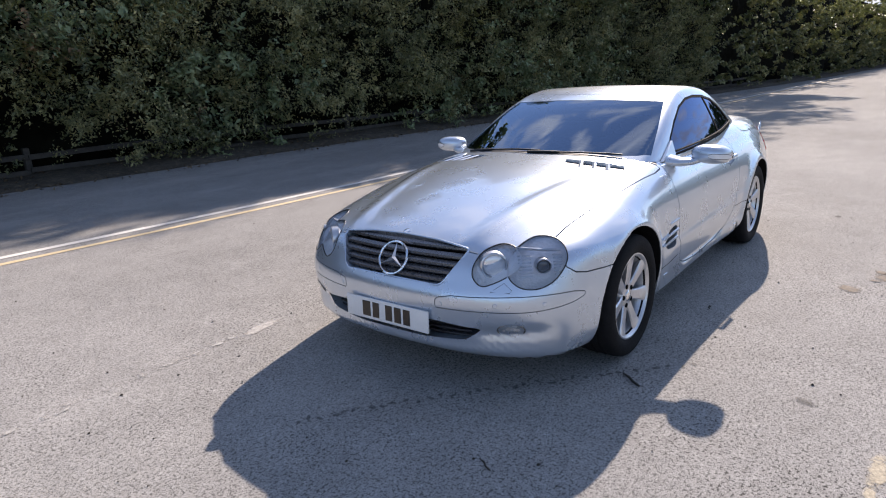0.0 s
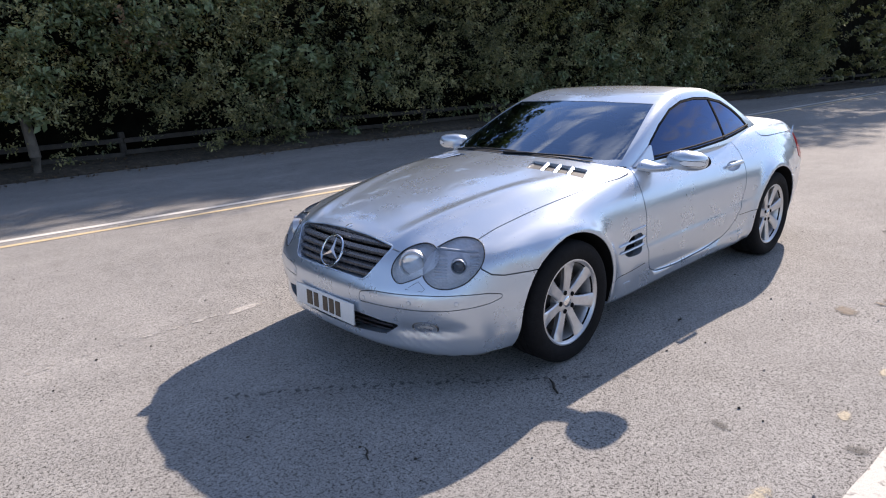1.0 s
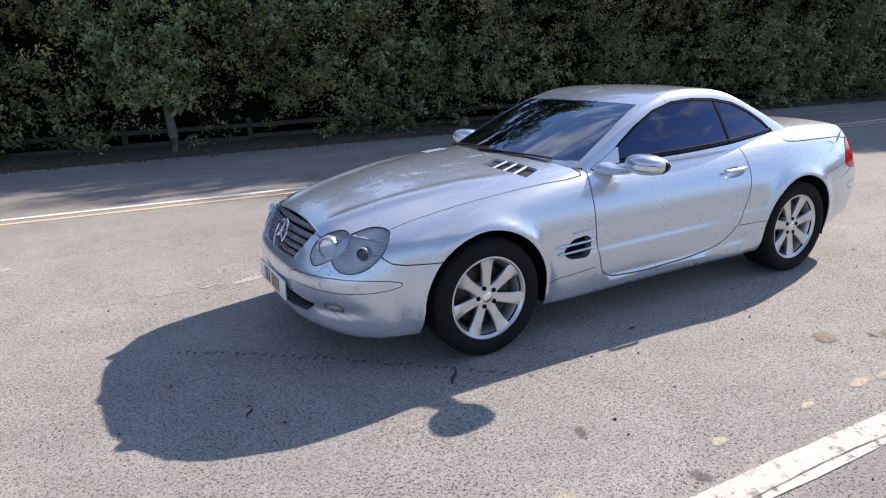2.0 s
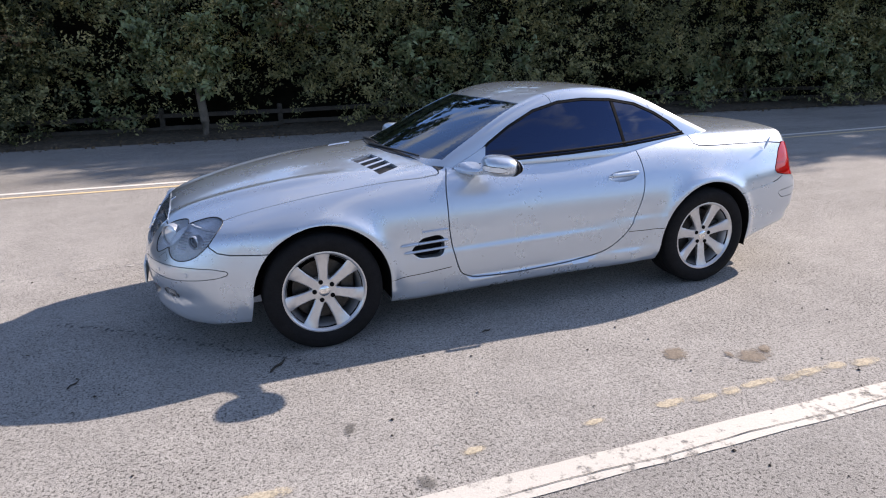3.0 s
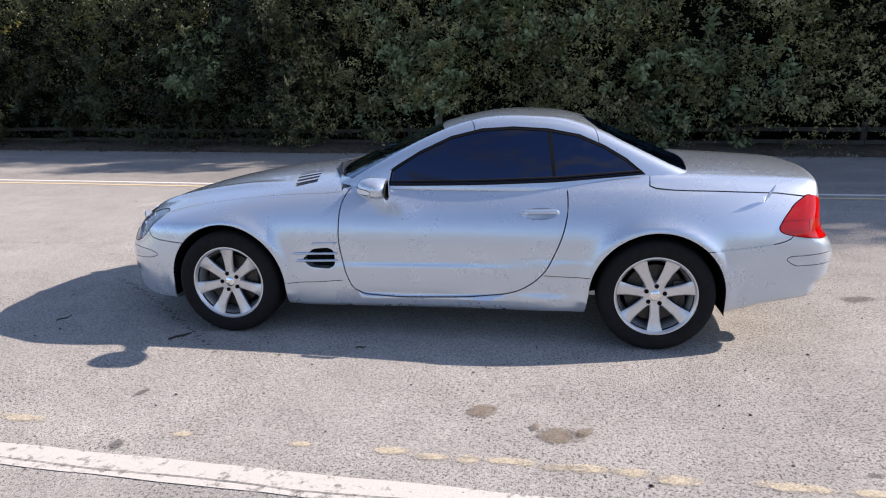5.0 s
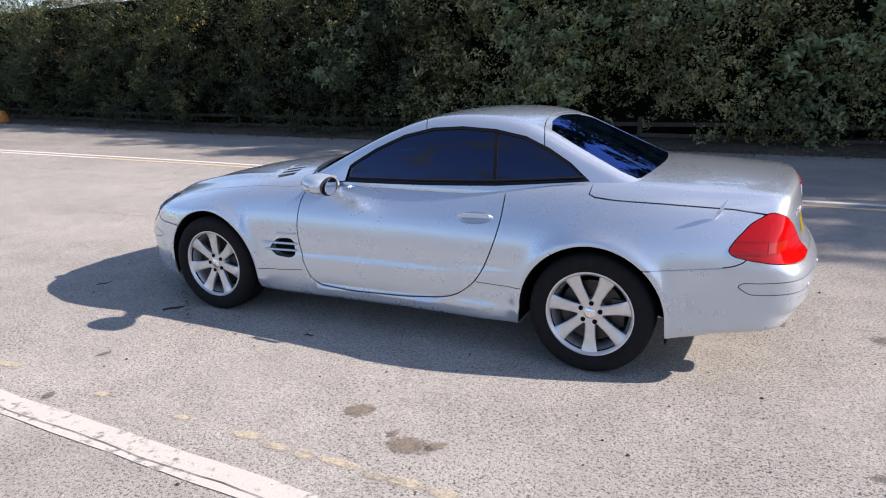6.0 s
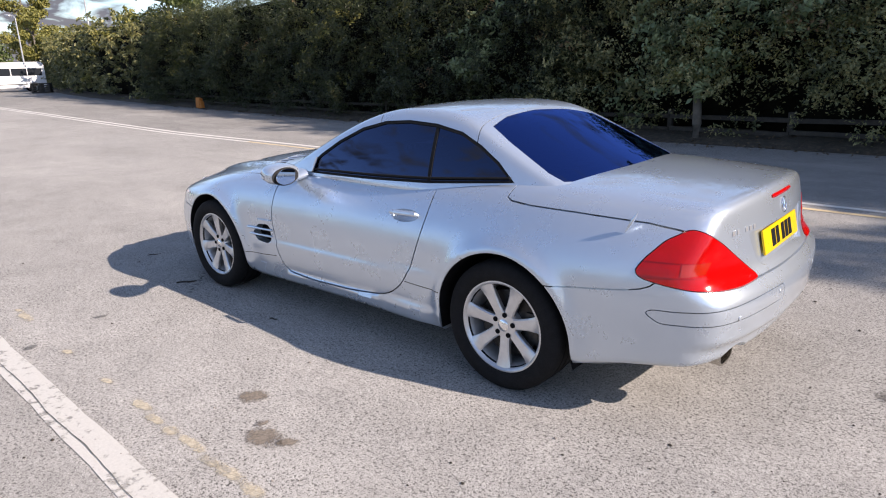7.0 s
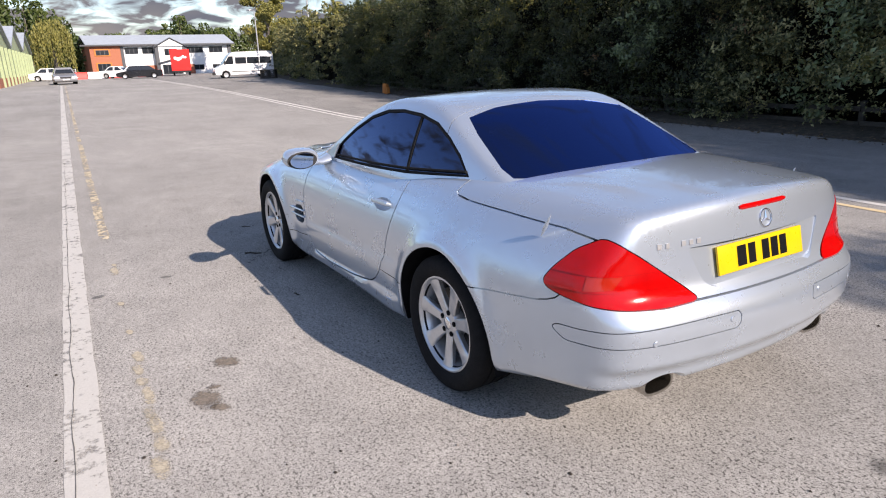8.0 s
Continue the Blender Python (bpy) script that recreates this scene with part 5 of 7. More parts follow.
        for x in np.linspace(-0.34, 1.19, 24):
            z = float(np.interp(x, [p[0] for p in foot], [p[1] for p in foot])) + 0.012
            q = on_surface(cabin_field, (x, s * 0.75, z), (0, -s, 0))
            line.append(tuple(q + gradient(cabin_field, q[None])[0] * 0.003))
        tube(bm, line, 0.0065, 6)
        part("belt_seal", bm, RUBBER, car, "black rubber belt seal")

    # rear
    number_plate(made["boot_lid"], facing((2.237, 0, 0.752), (1, 0, 0.22)), PLATE_YELLOW, "yellow number plate with dark bars", (0.068, 0.055, 0.028, 0.056, 0.056, 0.055))
    star_badge(made["boot_lid"], facing(rear_point(0.005, 0.880, 0.003), gradient(body_field, rear_point(0.005, 0.880)[None])[0]), 0.035)
    bm = bmesh.new()
    rows = []
    for y in np.linspace(-0.14, 0.14, 15):
        q = rear_point(y, 0.938, 0.001)
        r = 0.011 if abs(y) < 0.135 else 0.006
        rows.append([bm.verts.new((q[0] + 0.005 * math.cos(t), y, q[2] + r * math.sin(t))) for t in np.linspace(0, 2 * math.pi, 10, endpoint=False)])
    for p, q in zip(rows, rows[1:]):
        for j in range(10):
            bm.faces.new((p[j], p[(j + 1) % 10], q[(j + 1) % 10], q[j]))
    bm.faces.new(rows[0])
    bm.faces.new(list(reversed(rows[-1])))
    part("stop_lamp", bm, RED_LENS, made["boot_lid"], "narrow red stop lamp")
    for k, w in enumerate((0.022, 0.018, 0.0, 0.022, 0.022, 0.022)):
        if w:
            y = -0.52 + 0.034 * k
            q = rear_point(y, 0.846, 0.002)
            bm = bmesh.new()
            box(bm, (w * 0.85, 0.003, 0.020), facing(q, gradient(body_field, q[None])[0]), 0.001, 1)
            part("badge_bar", bm, ALLOY, made["boot_lid"], "chrome badge bar")

    # inside
    for y in (-0.36, 0.36):
        seat(car, y)
    bm = bmesh.new()
    box(bm, (0.42, 1.24, 0.16), pose(-0.36, 0, 0.86, 0, -8), 0.05, 3)
    part("dashboard", bm, BLACK, car, "dark dashboard")
    bm = bmesh.new()
    tube(bm, [pose(-0.12, 0.36, 0.90, 0, -64, 0) @ Vector((0.18 * math.cos(a), 0.18 * math.sin(a), 0)) for a in np.linspace(0, 2 * math.pi, 32, endpoint=False)], 0.016, 8, closed=True)
    steer = part("steering_wheel", bm, LEATHER, car, "dark steering wheel")
    bm = bmesh.new()
    box(bm, (0.10, 0.34, 0.03), pose(-0.12, 0.36, 0.90, 0, -64, 0), 0.012)
    part("steering_hub", bm, LEATHER, steer)
    bm = bmesh.new()
    box(bm, (1.5, 1.28, 0.02), pose(0.33, 0, 0.35))
    part("cabin_floor", bm, UNDER, car)
    bm = bmesh.new()
    box(bm, (0.03, 0.20, 0.06), pose(0.02, 0.0, 1.19, 0, 15), 0.012)
    part("rear_view_mirror", bm, BLACK, car)
    return car, made


car, car_panels = build_car()


# ---- verge, hedge, fence ----
EARTH = Nodes("leafy_earth")
_f = EARTH.noise(9, 6, 0.7)
EARTH.set(Base_Color=EARTH.ramp(_f, (0.3, (0.025, 0.020, 0.015)), (0.52, (0.06, 0.048, 0.034)), (0.75, (0.13, 0.105, 0.075))), Roughness=0.95)
EARTH = EARTH.bump(EARTH.noise(30, 5, 0.7), 0.8, 0.02).mat
HEDGE_LEAF = foliage("hedge_leaves", ((0.0, (0.017, 0.021, 0.010)), (0.3, (0.080, 0.092, 0.042)), (0.52, (0.22, 0.22, 0.10)), (0.75, (0.40, 0.36, 0.165)), (0.95, (0.52, 0.41, 0.19))), 0.36)
TREE_LEAF = foliage("tree_leaves", ((0.0, (0.022, 0.036, 0.012)), (0.5, (0.055, 0.082, 0.022)), (0.9, (0.12, 0.135, 0.035))), 0.5)
GOLD_LEAF = foliage("yellowing_and_sunlit_leaves", ((0.0, (0.09, 0.10, 0.03)), (0.5, (0.20, 0.19, 0.055)), (0.9, (0.34, 0.30, 0.085))), 0.5)
# darker leaf tones, only for the hedge from x = -30 to -4
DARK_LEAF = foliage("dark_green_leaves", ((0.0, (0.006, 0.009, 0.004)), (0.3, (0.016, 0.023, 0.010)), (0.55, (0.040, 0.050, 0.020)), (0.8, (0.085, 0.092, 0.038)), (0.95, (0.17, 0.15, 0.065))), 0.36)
BROAD_LEAF = foliage("broad_green_leaves", ((0.0, (0.06, 0.085, 0.042)), (0.5, (0.17, 0.22, 0.11)), (0.9, (0.30, 0.34, 0.17))), 0.32)
RUST_LEAF = foliage("reddish_leaves", ((0.0, (0.10, 0.07, 0.04)), (0.5, (0.20, 0.125, 0.065)), (0.9, (0.30, 0.18, 0.10))), 0.5)
# near-black: the shade between the hedge's leaves, put into the colour
HEDGE_SHADE = plain("hedge_depth_shade", (0.007, 0.007, 0.005), 0.95, vary=0.5, scale=3, bump=0.5, Specular_IOR_Level=0.03)
BARK = plain("grey_bark", (0.13, 0.115, 0.095), 0.9, vary=0.35, scale=6, bump=0.6)
OLD_WOOD = plain("weathered_timber", (0.055, 0.049, 0.042), 0.85, vary=0.3, scale=7, bump=0.5)

verge_rows = np.concatenate([np.linspace(-120, -30, 60), np.linspace(-29.5, 30, 240), np.linspace(31, 100, 50)])


def verge_mesh():
    verts, faces = [], []
    cols = (0.0, 0.12, 0.35, 0.7, 1.2, 2.0, 4.5, 14.0)
    rise = (0.004, 0.05, 0.09, 0.12, 0.15, 0.18, 0.25, 0.5)
    for i, x in enumerate(verge_rows):
        y0 = float(verge_y(x))
        for c, h in zip(cols, rise):
            w = noise.noise(Vector((x * 1.3, c * 2.0, 3.0)))
            verts.append((x, y0 + c + (0.10 * noise.noise(Vector((x * 0.9, 0, 1))) if c < 0.3 else 0), float(ground_z(x)) + h + (0.05 * w if c > 0 else 0)))
        if i:
            n = len(cols)
            for j in range(n - 1):
                faces.append(((i - 1) * n + j, i * n + j, i * n + j + 1, (i - 1) * n + j + 1))
    me = mesh_of("verge", verts, faces)
    for p in me.polygons:
        p.use_smooth = True
    me.materials.append(EARTH)
    return tagged(new("verge", me), "narrow earth bank strewn with dead leaves", "verge", kind="structure")


verge_mesh()
rng = np.random.default_rng(11)


def leaf_cloud(name, pos, normal, size, material, droop=0.3):
    """One mesh of many small folded leaves at given places."""
    n = len(pos)
    ref = rng.normal(size=(n, 3))
    nrm = normal + rng.normal(scale=0.55, size=(n, 3))
    nrm /= np.linalg.norm(nrm, axis=1, keepdims=True)
    along = np.cross(nrm, ref)
    along /= np.maximum(np.linalg.norm(along, axis=1, keepdims=True), 1e-6)
    along[:, 2] -= droop
    along /= np.linalg.norm(along, axis=1, keepdims=True)
    side = np.cross(nrm, along)
    L = size[:, None]
    W = L * rng.uniform(0.19, 0.30, size=(n, 1))
    base = pos - along * L * 0.5
    tip = pos + along * L * 0.5 - nrm * L * 0.12
    mid = pos + along * L * 0.02
    left = mid + side * W + nrm * L * 0.10
    right = mid - side * W + nrm * L * 0.10
    co = np.stack([base, left, tip, right], 1).reshape(-1, 3).astype(np.float32)
    me = bpy.data.meshes.new(name)
    me.vertices.add(4 * n)
    me.vertices.foreach_set("co", co.ravel())
    me.loops.add(6 * n)
    idx = (np.arange(n)[:, None] * 4 + np.array([0, 1, 2, 0, 2, 3])[None]).astype(np.int32)
    me.loops.foreach_set("vertex_index", idx.ravel())
    me.polygons.add(2 * n)
    me.polygons.foreach_set("loop_start", np.arange(0, 6 * n, 3, dtype=np.int32))
    me.update(calc_edges=True)
    me.materials.append(material)
    return me


def wave(x, z, seed=0.0):
    """Smooth unevenness, about -1 to 1."""
    return (np.sin(x * 0.9 + 1.3 * np.sin(z * 0.8 + seed) + seed) * 0.45 + np.sin(x * 2.3 - z * 1.9 + 2 * seed) * 0.3 + np.sin(x * 5.1 + z * 4.3 + seed * 3) * 0.17 + np.sin(z * 3.3 - x * 0.4 + seed) * 0.25)


hedge_top = spline((-130, 5.0), (-80, 4.8), (-45, 4.4), (-28, 4.2), (-18, 4.2), (-8, 4.3), (5, 4.4), (30, 4.8), (100, 5.5))


def hedge_face(x, z):
    """How far in y the hedge's leafy face stands at x and height z."""
    top = hedge_top(x)
    lean = 0.10 * z + 0.9 * np.maximum(z / top - 0.8, 0) ** 2 * 5
    skirt = 0.75 * np.exp(-z / 0.45)
    return verge_y(x) + 0.42 + lean + skirt * (0.5 + 0.5 * wave(x * 0.7, z, 2.0)) - 0.30 * wave(x, z, 0.7)


def build_hedge():
    hedge = thing("hedge", "tall dense mixed hedgerow in shade along the road", "hedge", kind="stuff")
    # near-black backing sheet, standing in for the shaded depth behind the leaves
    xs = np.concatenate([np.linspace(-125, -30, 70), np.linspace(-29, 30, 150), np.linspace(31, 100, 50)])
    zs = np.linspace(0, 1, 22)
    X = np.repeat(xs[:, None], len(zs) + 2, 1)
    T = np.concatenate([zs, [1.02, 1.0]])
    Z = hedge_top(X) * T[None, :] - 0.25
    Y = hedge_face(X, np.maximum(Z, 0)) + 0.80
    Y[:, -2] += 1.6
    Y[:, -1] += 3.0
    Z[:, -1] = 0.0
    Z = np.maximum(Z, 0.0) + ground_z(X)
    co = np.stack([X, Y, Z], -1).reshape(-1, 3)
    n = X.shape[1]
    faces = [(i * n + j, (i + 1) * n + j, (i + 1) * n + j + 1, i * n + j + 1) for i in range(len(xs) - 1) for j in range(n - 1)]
    part("shade_backing", mesh_of("shade_backing", co, faces), HEDGE_SHADE, hedge)

    def patch(x0, x1, z0, z1, count, size, material, clump=0.30, zone=None):
        """Leaves gathered in sprays that hang from the face, uneven in depth and size."""
        sprays = count // 26
        sx = rng.uniform(x0, x1, sprays)
        top = np.minimum(hedge_top(sx) + 0.45 * wave(sx * 1.5, sx * 0.3, 4.0) + 0.1, z1)
        sz = z0 + (top - z0) * rng.uniform(0, 1, sprays)
        keep = rng.uniform(0, 1, sprays) < 0.40 + 0.60 * (wave(sx * 2.6, sz * 3.0, 1.0) > -0.05)
        bare = ((sx > -4.0) & (sx < 1.2)) | ((sx > 4.8) & (sx < 9.5))
        keep &= ~((sz < 0.85) & (rng.uniform(0, 1, sprays) < np.where(bare, 0.75, 0.12)))
        if zone is not None:
            keep &= zone(sx, sz)
        sx, sz = sx[keep], sz[keep]
        sy = hedge_face(sx, sz) - 0.55 * np.maximum(wave(sx * 1.9, sz * 2.1, 5.0), -0.5) - 0.30 * wave(sx * 4.3, sz * 4.9, 8.0) + np.abs(rng.normal(0, 0.16, len(sx)))
        over = sz > hedge_top(sx) - 0.35
        sy = np.where(over, sy + rng.uniform(0, 1.8, len(sx)), sy)
        scale = size * rng.uniform(0.6, 1.5, len(sx))
        n = len(sx)
        rad = clump * rng.uniform(0.6, 1.3, n)
        a = rng.normal(0, 0.5, (n, 26, 3)) * rad[:, None, None]
        way = np.stack([rng.normal(0, 0.6, n), -0.5 - rng.uniform(0, 0.6, n), rng.uniform(-0.5, 0.9, n)], 1)
        t = rng.uniform(0, 1, (n, 26, 1))
        pos = np.stack([sx, sy, sz + ground_z(sx)], 1)[:, None, :] + a * (0.52 - 0.34 * t) + way[:, None, :] * t * rad[:, None, None] * 1.7
        pos[:, :, 2] = np.maximum(pos[:, :, 2], ground_z(pos[:, :, 0]) + 0.06)
        nrm = np.repeat((way * 0.35 + np.array([0.05, -0.42, 0.80]))[:, None, :], 26, 1)
        sizes = (scale[:, None] * rng.uniform(0.7, 1.25, (n, 26))).ravel()
        return leaf_cloud("leaves", pos.reshape(-1, 3), nrm.reshape(-1, 3), sizes, material)
    # x < -24: yellow leaves along the crest also stand in for sunlight there
    gold = lambda x, z: (wave(x * 0.55, z * 0.9, 9.0) > 0.50) | (((x - 0.1) / 1.9) ** 2 + ((z - 2.35) / 0.65) ** 2 < 1) | ((x < -24) & (z > hedge_top(x) - 0.9))
    rust = lambda x, z: (wave(x * 0.7, z * 1.1, 12.5) > 0.70) | (((x + 4.9) / 0.8) ** 2 + ((z - 2.0) / 0.6) ** 2 < 1)
    broad = lambda x, z: ((wave(x * 0.45, z * 0.6, 15.0) > 0.30) & (x > -5)) | (((x - 3.9) / 1.7) ** 2 + ((z - 1.1) / 1.1) ** 2 < 1) | (((x + 7.6) / 0.9) ** 2 + ((z - 1.9) / 0.8) ** 2 < 1)
    part("leaves", patch(-5.5, 24, 0.15, 5.0, 255000, 0.062, HEDGE_LEAF), HEDGE_LEAF, hedge)
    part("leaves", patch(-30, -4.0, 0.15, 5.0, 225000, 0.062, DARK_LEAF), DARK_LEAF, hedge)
    part("leaves", patch(-30, 24, 0.15, 4.2, 120000, 0.118, BROAD_LEAF, 0.40, broad), BROAD_LEAF, hedge)
    part("leaves", patch(-34, 24, 0.8, 4.6, 60000, 0.062, GOLD_LEAF, 0.30, gold), GOLD_LEAF, hedge)
    part("leaves", patch(-30, 24, 0.5, 4.2, 40000, 0.060, RUST_LEAF, 0.30, rust), RUST_LEAF, hedge)
    part("leaves", patch(24, 70, 0.15, 7.6, 36000, 0.18, HEDGE_LEAF), HEDGE_LEAF, hedge)
    part("leaves", patch(-90, -30, 0.15, 6.0, 42000, 0.17, HEDGE_LEAF), HEDGE_LEAF, hedge)
    part("leaves", patch(-90, -30, 0.6, 6.0, 14000, 0.17, GOLD_LEAF, 0.3, gold), GOLD_LEAF, hedge)
    return hedge


build_hedge()


def build_fence():
    """Low posts and two rails in front of the hedge."""
    xs = np.arange(-30.0, 30.0, 2.3)
    for k, (a, b) in enumerate(zip(xs[:-1], xs[1:])):
        fence = thing("fence_panel", "low weathered timber rail fence under the hedge", "fence", group="rail fence along the hedge")
        pa = Vector((a, float(verge_y(a)) + 1.02, float(ground_z(a)) + 0.06))
        pb = Vector((b, float(verge_y(b)) + 1.02, float(ground_z(b)) + 0.06))
        fence.location = pa
        d = pb - pa
        ang = math.degrees(math.atan2(d.y, d.x))
        bm = bmesh.new()
        box(bm, (0.10, 0.10, 0.56), pose(0, 0.0, 0.22, 0, 0, ang), 0.012, 1)
        part("post", bm, OLD_WOOD, fence)
        for z in (0.12, 0.36):
            bm = bmesh.new()
            sag = rng.uniform(-0.02, 0.02)
            m = Matrix.Translation((d.x / 2, d.y / 2 - 0.07, z + d.z / 2 + sag)) @ pose(0, 0, 0, 0, rng.uniform(-1, 1), ang)
            box(bm, (d.length - 0.01, 0.035, 0.085), m, 0.006, 1)
            part("rail", bm, OLD_WOOD, fence)


build_fence()


def stump_post(x, y, h, r, label):
    post = thing("post", label, "post", pose(x, y, 0.0))
    bm = bmesh.new()
    tube(bm, [(0, 0, -0.05), (0.01, 0, h * 0.35), (-0.01, 0.01, h * 0.7), (-0.03, 0.02, h), (-0.035, 0.02, h + 0.01)], [r * 1.2, r, r * 0.95, r * 0.9, r * 0.5], 12)
    part("shaft", bm, BARK, post)


stump_post(-1.62, 9.45, 0.95, 0.085, "grey tree trunk standing at the hedge's foot")


def tree(x, y, h, crown, leaves, seed, material=None, leaf=0.22, trunk_r=0.22, low=0.3, label="tall leafy tree behind the hedge", parts_name="crown"):
    """Tapered trunk, limbs, and a crown of leaves gathered in clumps at the limbs' ends."""
    rnd = random.Random(seed)
    z0 = float(ground_z(x))
    t = thing("tree", label, "tree", pose(x, y, z0))
    bm = bmesh.new()
    bend = [Vector((rnd.uniform(-0.3, 0.3) * k / 4, rnd.uniform(-0.3, 0.3) * k / 4, h * 0.85 * k / 5)) for k in range(6)]
    tube(bm, bend, [trunk_r * (1 - 0.16 * k) for k in range(6)], 10)
    part("trunk", bm, BARK, t)
    clumps = []
    for k in range(14):
        f = low + (0.95 - low) * (k + 0.5) / 14
        a = k * 2.4 + rnd.uniform(-0.4, 0.4)
        reach = crown * (1.05 - 0.75 * abs(f - 0.5)) * rnd.uniform(0.6, 1.05)
        i = min(4, int(f / 0.85 * 5))
        base = bend[i].lerp(bend[i + 1], 0.5)
        tip = Vector((base.x + reach * math.cos(a), base.y + reach * math.sin(a), h * f + rnd.uniform(0.0, 0.9)))
        bm = bmesh.new()
        tube(bm, [base, base.lerp(tip, 0.5) + Vector((0, 0, -0.15)), tip], [trunk_r * 0.35, trunk_r * 0.2, 0.02], 6)
        part("limb", bm, BARK, t)
        for q in (0.55, 0.8, 1.0):
            clumps.append((base.lerp(tip, q) + Vector((rnd.uniform(-0.4, 0.4), rnd.uniform(-0.4, 0.4), rnd.uniform(-0.2, 0.5))), crown * rnd.uniform(0.20, 0.36)))
    clumps.append((bend[-1] + Vector((0, 0, h * 0.08)), crown * 0.35))
    per = leaves // len(clumps)
    pos, nrm = [], []
    for c, r in clumps:
        d = rng.normal(size=(per, 3))
        d /= np.linalg.norm(d, axis=1, keepdims=True)
        rad = r * rng.uniform(0.35, 1.0, (per, 1)) ** 0.6
        pos.append(np.array(c) + d * rad * np.array([1, 1, 0.75]))
        nrm.append(d * 0.6 + np.array([0, 0, 0.5]))
    pos, nrm = np.concatenate(pos), np.concatenate(nrm)
    me = leaf_cloud("crown", pos, nrm, leaf * rng.uniform(0.6, 1.3, len(pos)), material or TREE_LEAF)
    part("crown", me, material or TREE_LEAF, t)
    return t


for k in range(3, 9):
    x = -8.0 + 2.9 * k
    slim = k < 5
    tree(x, float(verge_y(x)) + (3.3 if slim else 4.1) + 0.4 * math.sin(k * 2.1), (8.4 if slim else 9.6) + 0.8 * math.sin(k * 1.7), 1.5 if slim else 2.8, 2600 if slim else 9000, 40 + k, leaf=0.24, low=0.42)
for x, y, h, c, s in ((15.3, 11.0, 11, 2.8, 7), (18.2, 10.3, 12, 3.0, 8), (24.6, 9.1, 12, 3.0, 9), (19.8, 8.6, 11, 3.2, 10), (23.1, 8.1, 11.8, 3.2, 11), (30, 7.4, 13, 3.2, 12), (21.2, 9.4, 11.5, 3.0, 4), (27.5, 8.7, 12.5, 3.0, 5), (35.5, 7.5, 12.5, 3.2, 6)):
    tree(x, y, h, c, 7000, s, leaf=0.26)


# ---- marks and litter on the asphalt ----


def soft_mark(name, color, strength, scale=20):
    """A mark that fades out unevenly towards its rim."""
    n = Nodes(name)
    g = n.coords("Generated")
    level = n.add("VectorMath")
    level.operation = "MULTIPLY"
    n.link(g, level.inputs[0])
    level.inputs[1].default_value = (1.0, 1.0, 0.0)
    d = n.add("VectorMath")
    d.operation = "DISTANCE"
    n.link(level.outputs[0], d.inputs[0])
    d.inputs[1].default_value = (0.5, 0.5, 0.0)
    f = n.noise(scale, 5, 0.7)
    grain = n.noise(110, 3, 0.7)
    edge = n.math("ADD", d.outputs["Value"], n.math("MULTIPLY", n.math("SUBTRACT", f, 0.5), 0.5))
    a = n.math("MULTIPLY", n.ramp(edge, (0.17, 1.0), (0.29, 0.0)), strength)
    n.set(Base_Color=n.ramp(grain, (0.3, tuple(c * 0.45 for c in color)), (0.7, tuple(c * 1.35 for c in color))), Roughness=0.9, Alpha=a)
    return n.mat


STAIN = soft_mark("brown_stain", (0.21, 0.175, 0.14), 0.8)
OIL = soft_mark("dark_oil_spot", (0.10, 0.098, 0.094), 0.5)
PALE = soft_mark("pale_patch", (0.52, 0.50, 0.47), 0.7, 8)
STICK = plain("dark_twig", (0.035, 0.028, 0.022), 0.9, vary=0.3, scale=50)
PEBBLE = plain("small_stones", (0.22, 0.20, 0.18), 0.9, vary=0.6, scale=3)
DEAD_LEAF = plain("dead_leaf", (0.12, 0.085, 0.05), 0.85, vary=0.5, scale=5)


def blot(name, x, y, rx, ry, turn, material, label, seed, z=0.0045, rough=0.18, n=36):
    """A flat irregular mark on the ground."""
    rnd = random.Random(seed)
    ph = [rnd.uniform(0, 6.28) for _ in range(4)]
    verts = [(0, 0, z)]
    for i in range(n):
        a = 2 * math.pi * i / n
        r = 1 + rough * (0.5 * math.sin(2 * a + ph[0]) + 0.35 * math.sin(3 * a + ph[1]) + 0.3 * math.sin(5 * a + ph[2]) + 0.25 * math.sin(9 * a + ph[3])) + rnd.uniform(-0.08, 0.08)
        verts.append((1.9 * rx * r * math.cos(a), 1.9 * ry * r * math.sin(a), z))
    me = mesh_of(name, verts, [(0, i + 1, (i + 1) % n + 1) for i in range(n)])
    me.materials.append(material)
    ob = new(name, me)
    ob.matrix_world = pose(x, y, 0, 0, 0, turn)
    return tagged(ob, label, "stain", kind="structure")


blot("stain", 0.395, -1.675, 0.072, 0.062, 20, STAIN, "brown stain on the asphalt", 1)
blot("stain", 0.725, -1.855, 0.092, 0.066, -8, STAIN, "brown stain on the asphalt", 2)
blot("stain", 0.855, -1.82, 0.045, 0.035, 30, STAIN, "small brown stain on the asphalt", 3)
blot("stain", 0.63, -1.80, 0.032, 0.025, 60, STAIN, "small brown stain on the asphalt", 4)
blot("stain", -1.36, -1.70, 0.045, 0.022, 60, OIL, "dark smear on the asphalt", 5)
blot("stain", -1.18, -2.17, 0.05, 0.03, 95, OIL, "dark smear on the asphalt", 6)
blot("stain", 2.55, -1.35, 0.05, 0.03, 0, OIL, "dark spot on the asphalt", 7)
blot("stain", 1.95, -2.0, 0.03, 0.018, 0, OIL, "dark spot on the asphalt", 8)
# broad darker patch, sharing the material of the small spots
blot("stain", 2.80, 0.17, 0.12, 0.06, 15, OIL, "broad dark patch on the asphalt", 11)
